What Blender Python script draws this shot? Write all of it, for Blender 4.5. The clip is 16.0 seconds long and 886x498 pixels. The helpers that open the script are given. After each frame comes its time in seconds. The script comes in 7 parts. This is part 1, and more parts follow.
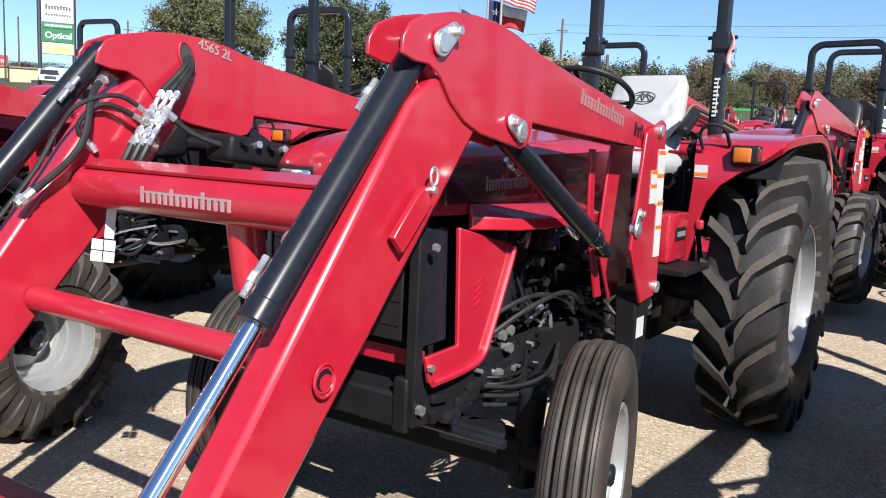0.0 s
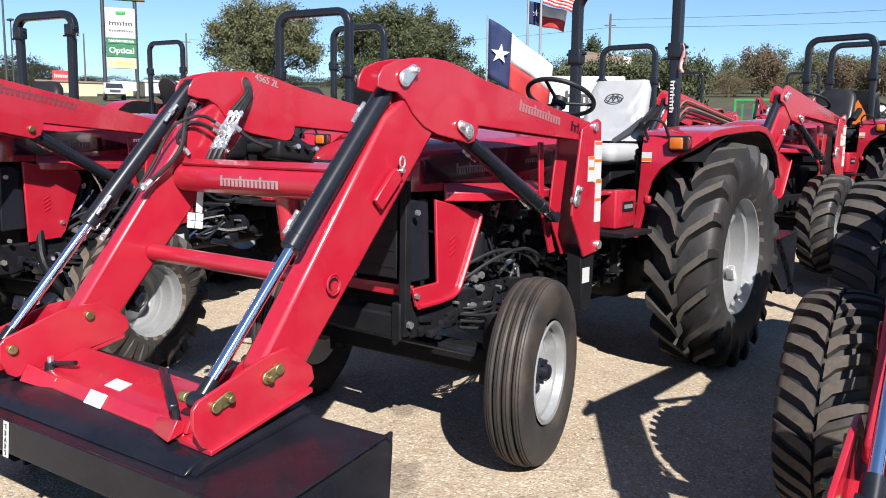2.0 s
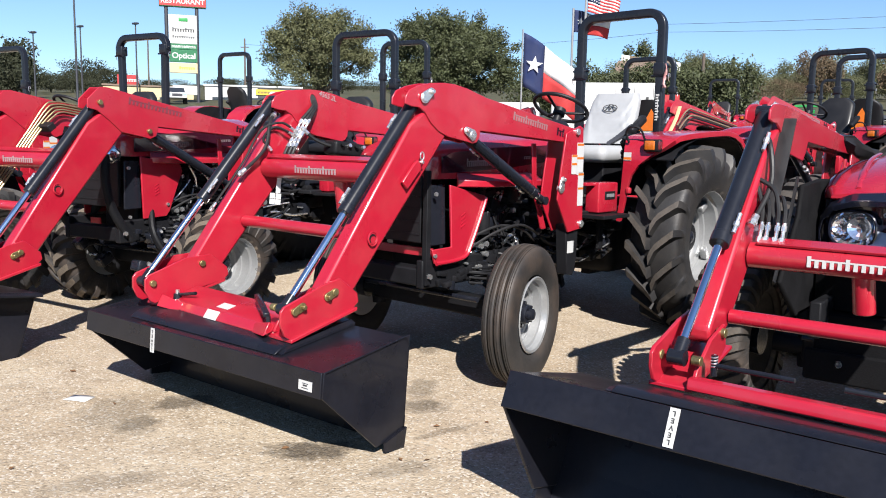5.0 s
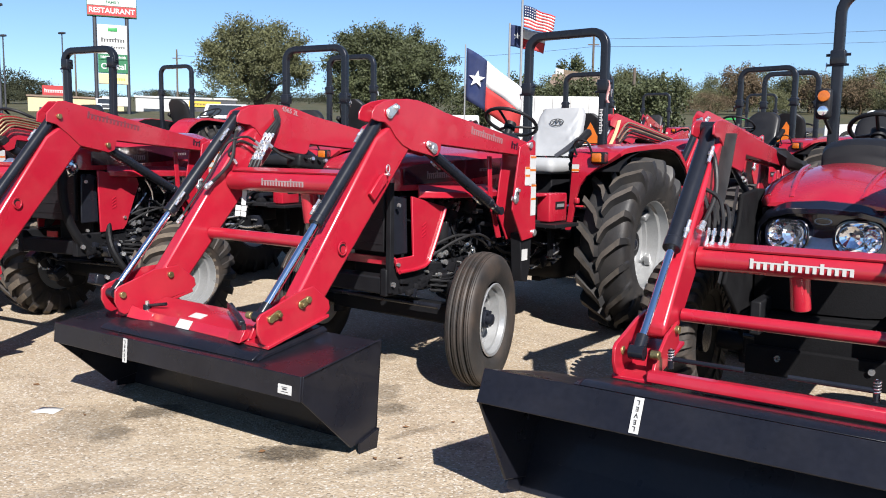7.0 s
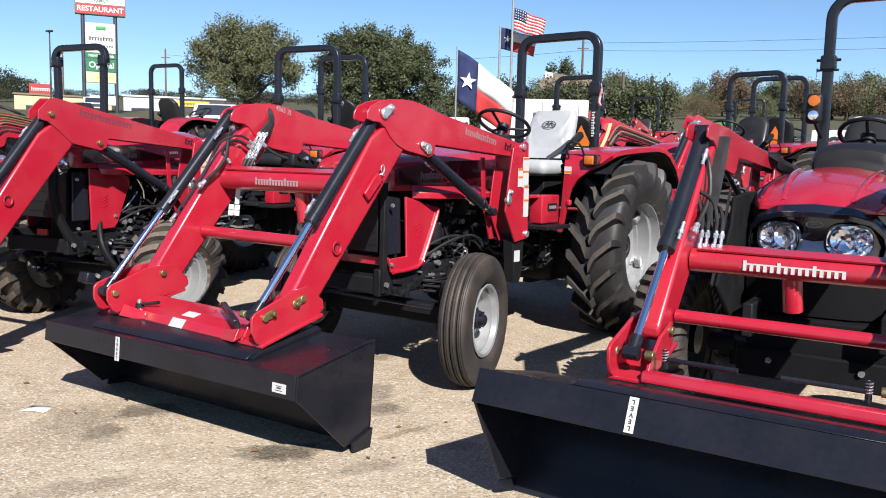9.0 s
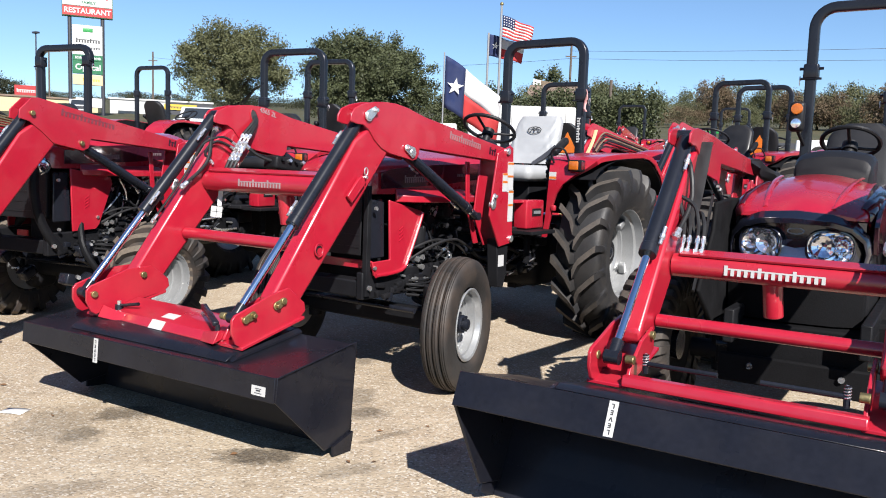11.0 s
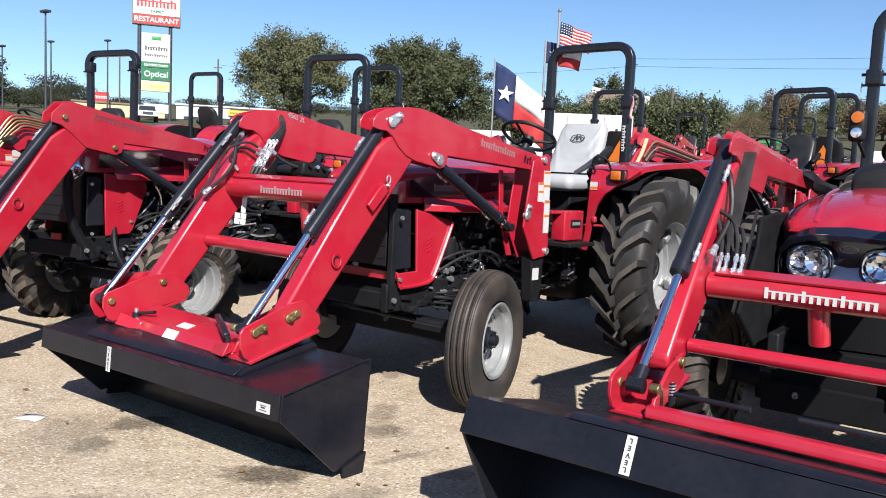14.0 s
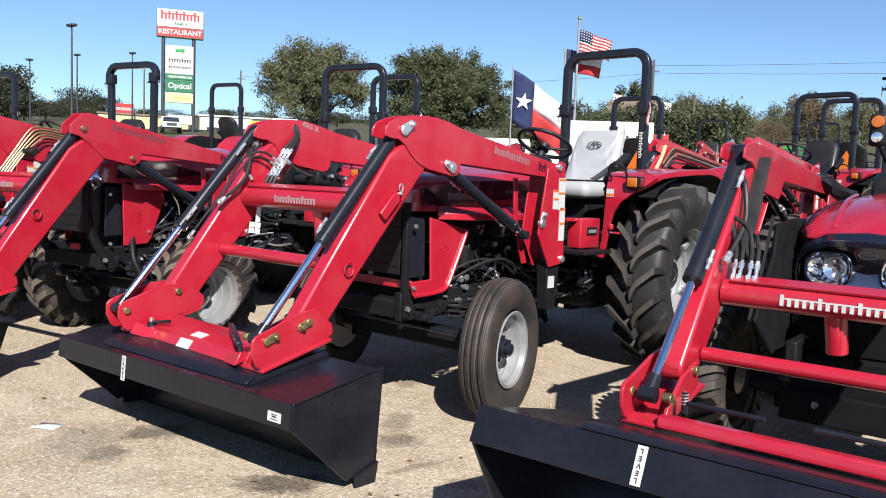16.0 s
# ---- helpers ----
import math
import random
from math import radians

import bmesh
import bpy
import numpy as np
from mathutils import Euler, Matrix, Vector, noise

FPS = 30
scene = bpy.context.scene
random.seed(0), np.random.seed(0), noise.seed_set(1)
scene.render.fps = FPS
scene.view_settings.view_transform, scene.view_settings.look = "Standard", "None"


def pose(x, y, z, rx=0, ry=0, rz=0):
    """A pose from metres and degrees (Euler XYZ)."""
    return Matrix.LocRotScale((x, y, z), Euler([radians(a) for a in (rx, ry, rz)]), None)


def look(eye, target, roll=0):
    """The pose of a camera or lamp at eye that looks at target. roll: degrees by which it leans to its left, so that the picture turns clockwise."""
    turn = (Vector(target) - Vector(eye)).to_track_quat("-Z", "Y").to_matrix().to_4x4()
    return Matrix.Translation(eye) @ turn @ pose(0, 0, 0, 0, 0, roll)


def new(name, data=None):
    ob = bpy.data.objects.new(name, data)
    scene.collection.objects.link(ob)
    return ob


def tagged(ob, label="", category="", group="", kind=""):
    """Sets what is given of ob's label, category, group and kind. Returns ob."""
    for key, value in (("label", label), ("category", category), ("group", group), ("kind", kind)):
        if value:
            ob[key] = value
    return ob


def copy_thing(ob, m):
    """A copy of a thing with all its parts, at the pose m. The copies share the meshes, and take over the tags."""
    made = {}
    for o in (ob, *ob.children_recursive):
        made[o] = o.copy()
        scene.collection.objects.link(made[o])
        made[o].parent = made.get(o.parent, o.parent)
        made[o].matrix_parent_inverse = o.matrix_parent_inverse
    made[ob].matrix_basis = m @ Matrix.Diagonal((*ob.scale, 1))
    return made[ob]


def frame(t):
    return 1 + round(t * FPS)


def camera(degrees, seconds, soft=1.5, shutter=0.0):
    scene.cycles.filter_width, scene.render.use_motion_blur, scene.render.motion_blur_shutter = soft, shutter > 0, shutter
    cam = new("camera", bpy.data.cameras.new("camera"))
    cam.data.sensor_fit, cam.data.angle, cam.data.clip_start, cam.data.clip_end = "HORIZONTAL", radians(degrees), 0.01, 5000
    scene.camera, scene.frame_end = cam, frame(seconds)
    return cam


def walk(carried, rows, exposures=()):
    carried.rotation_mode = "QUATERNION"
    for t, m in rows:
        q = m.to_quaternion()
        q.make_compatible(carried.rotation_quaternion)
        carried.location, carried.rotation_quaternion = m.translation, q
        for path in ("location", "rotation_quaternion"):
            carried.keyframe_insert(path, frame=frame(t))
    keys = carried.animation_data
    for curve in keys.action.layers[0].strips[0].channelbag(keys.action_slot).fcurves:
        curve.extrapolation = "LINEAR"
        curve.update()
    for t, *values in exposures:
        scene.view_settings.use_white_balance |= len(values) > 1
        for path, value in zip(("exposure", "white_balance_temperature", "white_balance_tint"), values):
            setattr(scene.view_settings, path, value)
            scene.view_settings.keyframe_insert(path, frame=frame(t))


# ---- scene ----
cam = camera(58.0, 16.0, 1.0)
PATH = [
    (0, (1.569, -2.229, 1.356), (0.528, -0.541, 1.095), 2.5),
    (0.5, (1.76, -2.381, 1.372), (0.737, -0.682, 1.114), 2.8),
    (1, (1.913, -2.61, 1.356), (0.883, -0.914, 1.108), 1.1),
    (1.5, (2.092, -2.796, 1.368), (1.03, -1.124, 1.088), 1.0),
    (2, (2.366, -2.931, 1.356), (1.21, -1.32, 1.09), 0.7),
    (2.5, (2.565, -3.064, 1.356), (1.373, -1.478, 1.101), 0.9),
    (3, (2.775, -3.279, 1.342), (1.552, -1.721, 1.071), 1.0),
    (3.5, (2.962, -3.419, 1.361), (1.708, -1.882, 1.105), 0.8),
    (4, (3.171, -3.536, 1.339), (1.883, -2.024, 1.098), 0.6),
    (4.2, (3.233, -3.586, 1.339), (1.938, -2.084, 1.081), 0.9),
    (6.5, (3.227, -3.968, 1.351), (2.077, -2.347, 1.125), 0.9),
    (7, (3.234, -3.998, 1.346), (2.1, -2.366, 1.119), 0.9),
    (7.5, (3.236, -4.018, 1.35), (2.106, -2.384, 1.127), 0.9),
    (8, (3.233, -4.031, 1.338), (2.095, -2.402, 1.107), 1.0),
    (8.5, (3.222, -4.023, 1.331), (2.094, -2.387, 1.104), 1.5),
    (9, (3.215, -4.023, 1.337), (2.105, -2.374, 1.116), 1.4),
    (11.3, (3.234, -3.995, 1.322), (2.161, -2.32, 1.116), 2.2),
    (11.5, (3.242, -3.99, 1.326), (2.187, -2.304, 1.113), 2.2),
    (12, (3.241, -3.984, 1.337), (2.184, -2.298, 1.134), 2.3),
    (12.5, (3.236, -3.977, 1.331), (2.176, -2.293, 1.132), 2.5),
    (13, (3.231, -3.916, 1.338), (2.152, -2.244, 1.133), 2.6),
    (13.5, (3.242, -3.819, 1.341), (2.098, -2.19, 1.144), 2.5),
    (14, (3.25, -3.747, 1.334), (2.047, -2.16, 1.142), 2.6),
    (14.5, (3.245, -3.723, 1.333), (2.035, -2.142, 1.135), 2.3),
    (15, (3.266, -3.724, 1.332), (2.035, -2.158, 1.154), 2.0),
    (15.5, (3.273, -3.716, 1.332), (2.035, -2.155, 1.154), 2.1),
    (16, (3.275, -3.708, 1.333), (2.028, -2.154, 1.16), 2.2),
]
walk(cam, [(t, look(eye, target, roll)) for t, eye, target, roll in PATH], ((0.0, 1.32), (4.0, 1.31), (7.0, 1.23), (13.0, 1.235), (16.0, 1.19)))

# ---- world and light ----
world = bpy.data.worlds.new("world")
scene.world = world
world.use_nodes = True
wn = world.node_tree.nodes
sky = wn.new("ShaderNodeTexSky")
sky.sky_type = "NISHITA"
sky.sun_disc = False
SUN_DIR = Vector((0.605, -0.50, 0.62)).normalized()
sky.sun_elevation = math.asin(SUN_DIR.z)
sky.sun_rotation = math.atan2(SUN_DIR.x, SUN_DIR.y)
sky.altitude = 50
sky.air_density = 0.9
sky.dust_density = 0.02
sky.ozone_density = 6.0
world.node_tree.links.new(sky.outputs[0], wn["Background"].inputs[0])
wn["Background"].inputs[1].default_value = 0.062
sun_data = bpy.data.lights.new("sun", "SUN")
sun_data.energy = 5.0
sun_data.angle = radians(0.55)
sun_data.color = (1.0, 0.958, 0.92)
sun = new("sun", sun_data)
sun.matrix_basis = look(SUN_DIR * 50, (0, 0, 0))


# ---- materials ----
def mat(name, base, rough=0.5, metal=0.0, var=0.12, scale=6.0, fine=90.0, bump=0.0, coat=0.0, dust=0.0, dust_col=(0.32, 0.27, 0.20), spec=0.5, trans=0.0, island=0.0):
    """A surface with large blotches, fine grain, optional dust and relief, in object coordinates (metres)."""
    m = bpy.data.materials.new(name)
    m.use_nodes = True
    nt = m.node_tree
    p = nt.nodes["Principled BSDF"]
    co = nt.nodes.new("ShaderNodeTexCoord")
    big = nt.nodes.new("ShaderNodeTexNoise")
    big.inputs["Scale"].default_value = scale
    big.inputs["Detail"].default_value = 5
    sml = nt.nodes.new("ShaderNodeTexNoise")
    sml.inputs["Scale"].default_value = fine
    sml.inputs["Detail"].default_value = 3
    for n in (big, sml):
        nt.links.new(co.outputs["Object"], n.inputs["Vector"])
    add = nt.nodes.new("ShaderNodeMath")
    add.operation = "ADD"
    nt.links.new(big.outputs["Fac"], add.inputs[0])
    nt.links.new(sml.outputs["Fac"], add.inputs[1])
    rng = nt.nodes.new("ShaderNodeMapRange")
    rng.inputs["From Min"].default_value = 0.7
    rng.inputs["From Max"].default_value = 1.3
    rng.inputs["To Min"].default_value = 1 - var
    rng.inputs["To Max"].default_value = 1 + var
    nt.links.new(add.outputs[0], rng.inputs["Value"])
    mul = nt.nodes.new("ShaderNodeMix")
    mul.data_type = "RGBA"
    mul.blend_type = "MULTIPLY"
    mul.inputs["Factor"].default_value = 1
    mul.inputs["A"].default_value = (*base, 1)
    nt.links.new(rng.outputs[0], mul.inputs["B"])
    col = mul.outputs["Result"]
    if island:
        geo = nt.nodes.new("ShaderNodeNewGeometry")
        hsv = nt.nodes.new("ShaderNodeHueSaturation")
        mr = nt.nodes.new("ShaderNodeMapRange")
        mr.inputs["To Min"].default_value = 1 - island
        mr.inputs["To Max"].default_value = 1 + island
        nt.links.new(geo.outputs["Random Per Island"], mr.inputs["Value"])
        nt.links.new(mr.outputs[0], hsv.inputs["Value"])
        nt.links.new(col, hsv.inputs["Color"])
        col = hsv.outputs["Color"]
    if dust:
        dn = nt.nodes.new("ShaderNodeTexNoise")
        dn.inputs["Scale"].default_value = scale * 2.3
        dn.inputs["Detail"].default_value = 8
        nt.links.new(co.outputs["Object"], dn.inputs["Vector"])
        dr = nt.nodes.new("ShaderNodeMapRange")
        dr.inputs["From Min"].default_value = 0.42
        dr.inputs["From Max"].default_value = 0.68
        dr.inputs["To Max"].default_value = dust
        nt.links.new(dn.outputs["Fac"], dr.inputs["Value"])
        dm = nt.nodes.new("ShaderNodeMix")
        dm.data_type = "RGBA"
        dm.inputs["B"].default_value = (*dust_col, 1)
        nt.links.new(dr.outputs[0], dm.inputs["Factor"])
        nt.links.new(col, dm.inputs["A"])
        col = dm.outputs["Result"]
    nt.links.new(col, p.inputs["Base Color"])
    rr = nt.nodes.new("ShaderNodeMapRange")
    rr.inputs["From Min"].default_value = 0.3
    rr.inputs["From Max"].default_value = 0.7
    rr.inputs["To Min"].default_value = max(0.02, rough * 0.8)
    rr.inputs["To Max"].default_value = min(1.0, rough * 1.25)
    nt.links.new(big.outputs["Fac"], rr.inputs["Value"])
    nt.links.new(rr.outputs[0], p.inputs["Roughness"])
    p.inputs["Metallic"].default_value = metal
    p.inputs["Coat Weight"].default_value = coat
    p.inputs["Coat Roughness"].default_value = 0.06
    p.inputs["Specular IOR Level"].default_value = spec
    p.inputs["Transmission Weight"].default_value = trans
    if bump:
        b = nt.nodes.new("ShaderNodeBump")
        b.inputs["Strength"].default_value = 1.0
        b.inputs["Distance"].default_value = bump
        nt.links.new(sml.outputs["Fac"], b.inputs["Height"])
        nt.links.new(b.outputs[0], p.inputs["Normal"])
    return m


RED = mat("red_paint", (0.289, 0.007687, 0.0203), 0.30, 0, 0.06, 3, 40, 0.0, 0.55, 0.03)
RED_HOOD = mat("red_hood_paint", (0.2706, 0.006765, 0.0203), 0.26, 0, 0.05, 3, 40, 0.0, 0.8, 0.04)
MAROON = mat("dark_hood_decal", (0.026, 0.005, 0.012), 0.18, 0, 0.2, 3, 40, 0.0, 0.8)
BLACK = mat("black_paint", (0.0090, 0.0102, 0.0145), 0.28, 0, 0.2, 4, 60, 0.0, 0.10, 0.0, spec=0.26)
BUCKET = mat("black_bucket_paint", (0.0070, 0.0075, 0.0112), 0.30, 0, 0.2, 4, 50, 0.0, 0.12, 0.006, spec=0.20)
CAST = mat("black_casting", (0.0075, 0.0077, 0.0090), 0.50, 0, 0.15, 9, 120, 0.0008, 0.0, 0.02, (0.04, 0.036, 0.033), 0.12)
PLASTIC = mat("black_plastic", (0.0092, 0.0092, 0.0106), 0.46, 0, 0.15, 6, 200, 0.0005, spec=0.2)
MESHBLACK = mat("matt_black_mesh", (0.0055, 0.0055, 0.0062), 0.85, 0, 0.3, 8, 160, 0.001, spec=0.08)
HOSE = mat("black_hose_rubber", (0.012, 0.012, 0.013), 0.5, 0, 0.2, 20, 200, spec=0.3)
RUBBER = mat("tyre_rubber", (0.0150, 0.0147, 0.0155), 0.56, 0, 0.2, 3, 70, 0.001, 0, 0.30, (0.050, 0.043, 0.036), spec=0.32)
TREAD = mat("dusty_tread_face", (0.046, 0.038, 0.031), 0.80, 0, 0.3, 6, 60, 0.001, 0, 0.45, (0.050, 0.045, 0.040))
BROWN_TREAD = mat("brown_dust_on_tread", (0.050, 0.040, 0.031), 0.85, 0, 0.3, 6, 60, 0.001, 0, 0.45, (0.035, 0.030, 0.026))
TAN_TREAD = mat("tan_mud_on_tread", (0.085, 0.067, 0.049), 0.9, 0, 0.3, 6, 60, 0.001, 0, 0.35, (0.05, 0.042, 0.034))
DUSTY = mat("dusty_tyre_rubber", (0.0145, 0.0128, 0.0118), 0.66, 0, 0.30, 3, 60, 0.001, 0, 0.55, (0.052, 0.036, 0.026))
SILVER = mat("silver_rim_paint", (0.2952, 0.3013, 0.3044), 0.33, 0.52, 0.06, 5, 80, 0, 0.2, 0.03, (0.2, 0.19, 0.17))
CHROME = mat("chrome_rod", (0.86, 0.88, 0.92), 0.08, 1.0, 0.03)
ZINC = mat("zinc_fitting", (0.72, 0.72, 0.72), 0.28, 0.9, 0.15, 20, 100)
GOLD = mat("yellow_zinc", (0.26, 0.21, 0.10), 0.42, 0.85, 0.3, 20, 100)
VINYL = mat("white_seat_cover", (0.265, 0.272, 0.280), 0.55, 0, 0.06, 5, 14, 0.002)
SEATBLACK = mat("black_seat_vinyl", (0.011, 0.011, 0.0125), 0.45, 0, 0.2, 5, 150, 0.0004, spec=0.3)
CHARCOAL = mat("charcoal_vinyl", (0.03383, 0.03506, 0.04182), 0.5, 0, 0.1, 8, 150, 0.001)
WHITE = mat("white_sticker", (0.3813, 0.3813, 0.3751), 0.4, 0, 0.05)
GREY_INK = mat("light_grey_lettering", (0.2583, 0.1845, 0.1906), 0.4, 0.1, 0.1)
PINK_INK = mat("faded_grey_lettering", (0.2337, 0.1168, 0.123), 0.4, 0.1, 0.1)
FADED_INK = mat("faded_lettering", (0.130, 0.030, 0.040), 0.35, 0.0, 0.1)
DULL_INK = mat("dull_lettering", (0.1353, 0.1045, 0.1107), 0.35, 0.1, 0.05)
INK = mat("black_ink", (0.029, 0.029, 0.029), 0.5)
ORANGE = mat("orange_reflector", (0.4458, 0.107, 0.0107), 0.35)
AMBER = mat("amber_lens", (0.36, 0.090, 0.008), 0.15, 0, 0.15, 30, 120, 0.001, 0.6)
REDLENS = mat("dark_red_lens", (0.090, 0.010, 0.012), 0.15, 0, 0.25, 30, 70, 0.0, 0.6)
NAVY = mat("glossy_blue_black", (0.0070, 0.0085, 0.0170), 0.16, 0, 0.1, 3, 40, 0.0, 0.8)
LENS = mat("headlight_lens", (0.74, 0.77, 0.84), 0.08, 0.92, 0.15, 20, 60, 0.0, 0.6)
BLUECHROME = mat("bright_trim", (0.42, 0.45, 0.52), 0.30, 0.45, 0.1)
BRASS = mat("brass_pipe", (0.34, 0.27, 0.15), 0.38, 0.8, 0.2, 20, 100)
RUST = mat("brown_timber", (0.1248, 0.08913, 0.05797), 0.8, 0, 0.35, 8, 60, 0.002)
PINK = mat("red_ribbon", (0.492, 0.2583, 0.246), 0.7, 0, 0.2)
BARK = mat("bark", (0.04458, 0.03567, 0.02676), 0.9, 0, 0.35, 3, 30, 0.02)
LEAF = mat("oak_leaves", (0.07257, 0.07626, 0.03444), 0.6, 0, 0.3, 0.5, 4, 0, 0, 0, spec=0.3, island=0.25)
LEAF_B = mat("dark_leaves", (0.04428, 0.05227, 0.02214), 0.6, 0, 0.3, 0.5, 4, 0, 0, 0, spec=0.3, island=0.28)
LEAF_D = mat("far_dark_leaves", (0.026, 0.029, 0.016), 0.7, 0, 0.3, 0.5, 4, 0, 0, 0, spec=0.2, island=0.28)
LEAF_R = mat("autumn_leaves", (0.08307, 0.05842, 0.03383), 0.65, 0, 0.3, 0.5, 4, 0, 0, 0, spec=0.3, island=0.25)
PAINT_W = mat("white_wall_paint", (0.3745, 0.3745, 0.3656), 0.6, 0, 0.06, 0.5, 8)
PAINT_B = mat("brown_roofing", (0.1427, 0.1026, 0.07577), 0.8, 0, 0.15, 0.8, 10)
STEEL = mat("galvanised_pole", (0.2497, 0.2541, 0.2586), 0.45, 0.5, 0.1, 2, 20)
DARKPOLE = mat("dark_pole", (0.024, 0.025, 0.031), 0.5, 0, 0.1, 2, 20)
WOODPOLE = mat("timber_pole", (0.07577, 0.05797, 0.04458), 0.85, 0, 0.25, 2, 20)
GREEN = mat("green_paint", (0.01783, 0.1962, 0.04458), 0.4, 0, 0.1)
SIGNGREEN = mat("green_sign_panel", (0.005351, 0.09807, 0.03567), 0.4, 0, 0.05)
SIGNRED = mat("red_sign_lettering", (0.2675, 0.01606, 0.01606), 0.4, 0, 0.05)
SIGNYEL = mat("yellow_sign_panel", (0.4458, 0.3032, 0.02676), 0.4, 0, 0.05)
SIGNCREAM = mat("cream_sign_panel", (0.4013, 0.33, 0.1873), 0.45, 0, 0.05)
FLAGBLUE = mat("blue_flag_cloth", (0.007134, 0.01516, 0.05797), 0.8, 0, 0.1, 4, 120)
FLAGRED = mat("red_flag_cloth", (0.3032, 0.01783, 0.01783), 0.8, 0, 0.1, 4, 120)
FLAGWHITE = mat("white_flag_cloth", (0.428, 0.428, 0.428), 0.8, 0, 0.05, 4, 120)
CARGLASS = mat("dark_glass", (0.02175, 0.0261, 0.0319), 0.08, 0, 0.1, 2, 10, 0, 0.5)


def ground_material():
    m = bpy.data.materials.new("crushed_concrete")
    m.use_nodes = True
    nt = m.node_tree
    p = nt.nodes["Principled BSDF"]
    co = nt.nodes.new("ShaderNodeTexCoord")

    def noise_node(scale, detail, rough=0.55):
        n = nt.nodes.new("ShaderNodeTexNoise")
        n.inputs["Scale"].default_value = scale
        n.inputs["Detail"].default_value = detail
        n.inputs["Roughness"].default_value = rough
        nt.links.new(co.outputs["Object"], n.inputs["Vector"])
        return n.outputs["Fac"]

    def remap(v, a, b, c, d):
        r = nt.nodes.new("ShaderNodeMapRange")
        for k, x in zip(("From Min", "From Max", "To Min", "To Max"), (a, b, c, d)):
            r.inputs[k].default_value = x
        nt.links.new(v, r.inputs["Value"])
        return r.outputs[0]

    def mix(f, a, b, mode="MIX"):
        x = nt.nodes.new("ShaderNodeMix")
        x.data_type = "RGBA"
        x.blend_type = mode
        for key, v in (("Factor", f), ("A", a), ("B", b)):
            if isinstance(v, tuple):
                x.inputs[key].default_value = (*v, 1)
            elif isinstance(v, float):
                x.inputs[key].default_value = v
            else:
                nt.links.new(v, x.inputs[key])
        return x.outputs["Result"]

    def maths(op, a, b):
        x = nt.nodes.new("ShaderNodeMath")
        x.operation = op
        for i, v in enumerate((a, b)):
            if isinstance(v, (int, float)):
                x.inputs[i].default_value = v
            else:
                nt.links.new(v, x.inputs[i])
        return x.outputs[0]

    big = noise_node(0.45, 6)
    mid = noise_node(4.0, 7, 0.65)
    fine = noise_node(55.0, 4, 0.6)
    col = mix(remap(big, 0.35, 0.65, 0, 1), (0.312, 0.245, 0.168), (0.374, 0.310, 0.226))
    col = mix(remap(mid, 0.40, 0.68, 0, 0.60), col, (0.212, 0.160, 0.106))
    vor = nt.nodes.new("ShaderNodeTexVoronoi")
    vor.inputs["Scale"].default_value = 95.0
    nt.links.new(co.outputs["Object"], vor.inputs["Vector"])
    sep = nt.nodes.new("ShaderNodeSeparateColor")
    nt.links.new(vor.outputs["Color"], sep.inputs[0])
    col = mix(remap(sep.outputs[0], 0.70, 0.95, 0, 0.95), col, (0.455, 0.410, 0.345))
    col = mix(remap(sep.outputs[1], 0.82, 0.99, 0, 0.6), col, (0.095, 0.072, 0.049))
    col = mix(remap(fine, 0.38, 0.72, 0.0, 0.25), col, (0.180, 0.139, 0.095))
    # oil and water stains with ragged edges
    warp = noise_node(11.0, 8, 0.7)
    stain = None
    for sx, sy, rx, ry, turn, deep in STAINS:
        mp = nt.nodes.new("ShaderNodeMapping")
        mp.vector_type = "TEXTURE"
        mp.inputs["Location"].default_value = (sx, sy, 0)
        mp.inputs["Rotation"].default_value = (0, 0, radians(turn))
        mp.inputs["Scale"].default_value = (rx, ry, 1)
        nt.links.new(co.outputs["Object"], mp.inputs["Vector"])
        ln = nt.nodes.new("ShaderNodeVectorMath")
        ln.operation = "LENGTH"
        nt.links.new(mp.outputs[0], ln.inputs[0])
        d = maths("ADD", ln.outputs["Value"], maths("MULTIPLY", maths("SUBTRACT", warp, 0.5), 2.2))
        s = remap(d, 0.62, 1.15, deep, 0.0)
        stain = s if stain is None else maths("MAXIMUM", stain, s)
    stain = maths("MULTIPLY", stain, remap(fine, 0.30, 0.65, 1.0, 0.60))
    col = mix(stain, col, (0.022, 0.016, 0.011))
    # beyond the lot: rough grass and an asphalt road
    sp = nt.nodes.new("ShaderNodeSeparateXYZ")
    nt.links.new(co.outputs["Object"], sp.inputs[0])
    away = maths("ADD", maths("MULTIPLY", sp.outputs[0], -0.50), maths("MULTIPLY", sp.outputs[1], 0.866))
    away = maths("ADD", away, maths("MULTIPLY", mid, 3.0))
    col = mix(remap(away, 24.0, 27.0, 0, 1), col, mix(remap(big, 0.4, 0.6, 0, 1), (0.038, 0.043, 0.018), (0.067, 0.056, 0.029)))
    col = mix(maths("MULTIPLY", remap(away, 52.0, 53.0, 0, 1), remap(away, 64.0, 65.0, 1, 0)), col, (0.040, 0.040, 0.042))
    nt.links.new(col, p.inputs["Base Color"])
    p.inputs["Roughness"].default_value = 0.85
    p.inputs["Specular IOR Level"].default_value = 0.3
    b = nt.nodes.new("ShaderNodeBump")
    b.inputs["Distance"].default_value = 0.0045
    h = maths("ADD", maths("MULTIPLY", vor.outputs["Distance"], -0.6), fine)
    nt.links.new(h, b.inputs["Height"])
    b2 = nt.nodes.new("ShaderNodeBump")
    b2.inputs["Distance"].default_value = 0.02
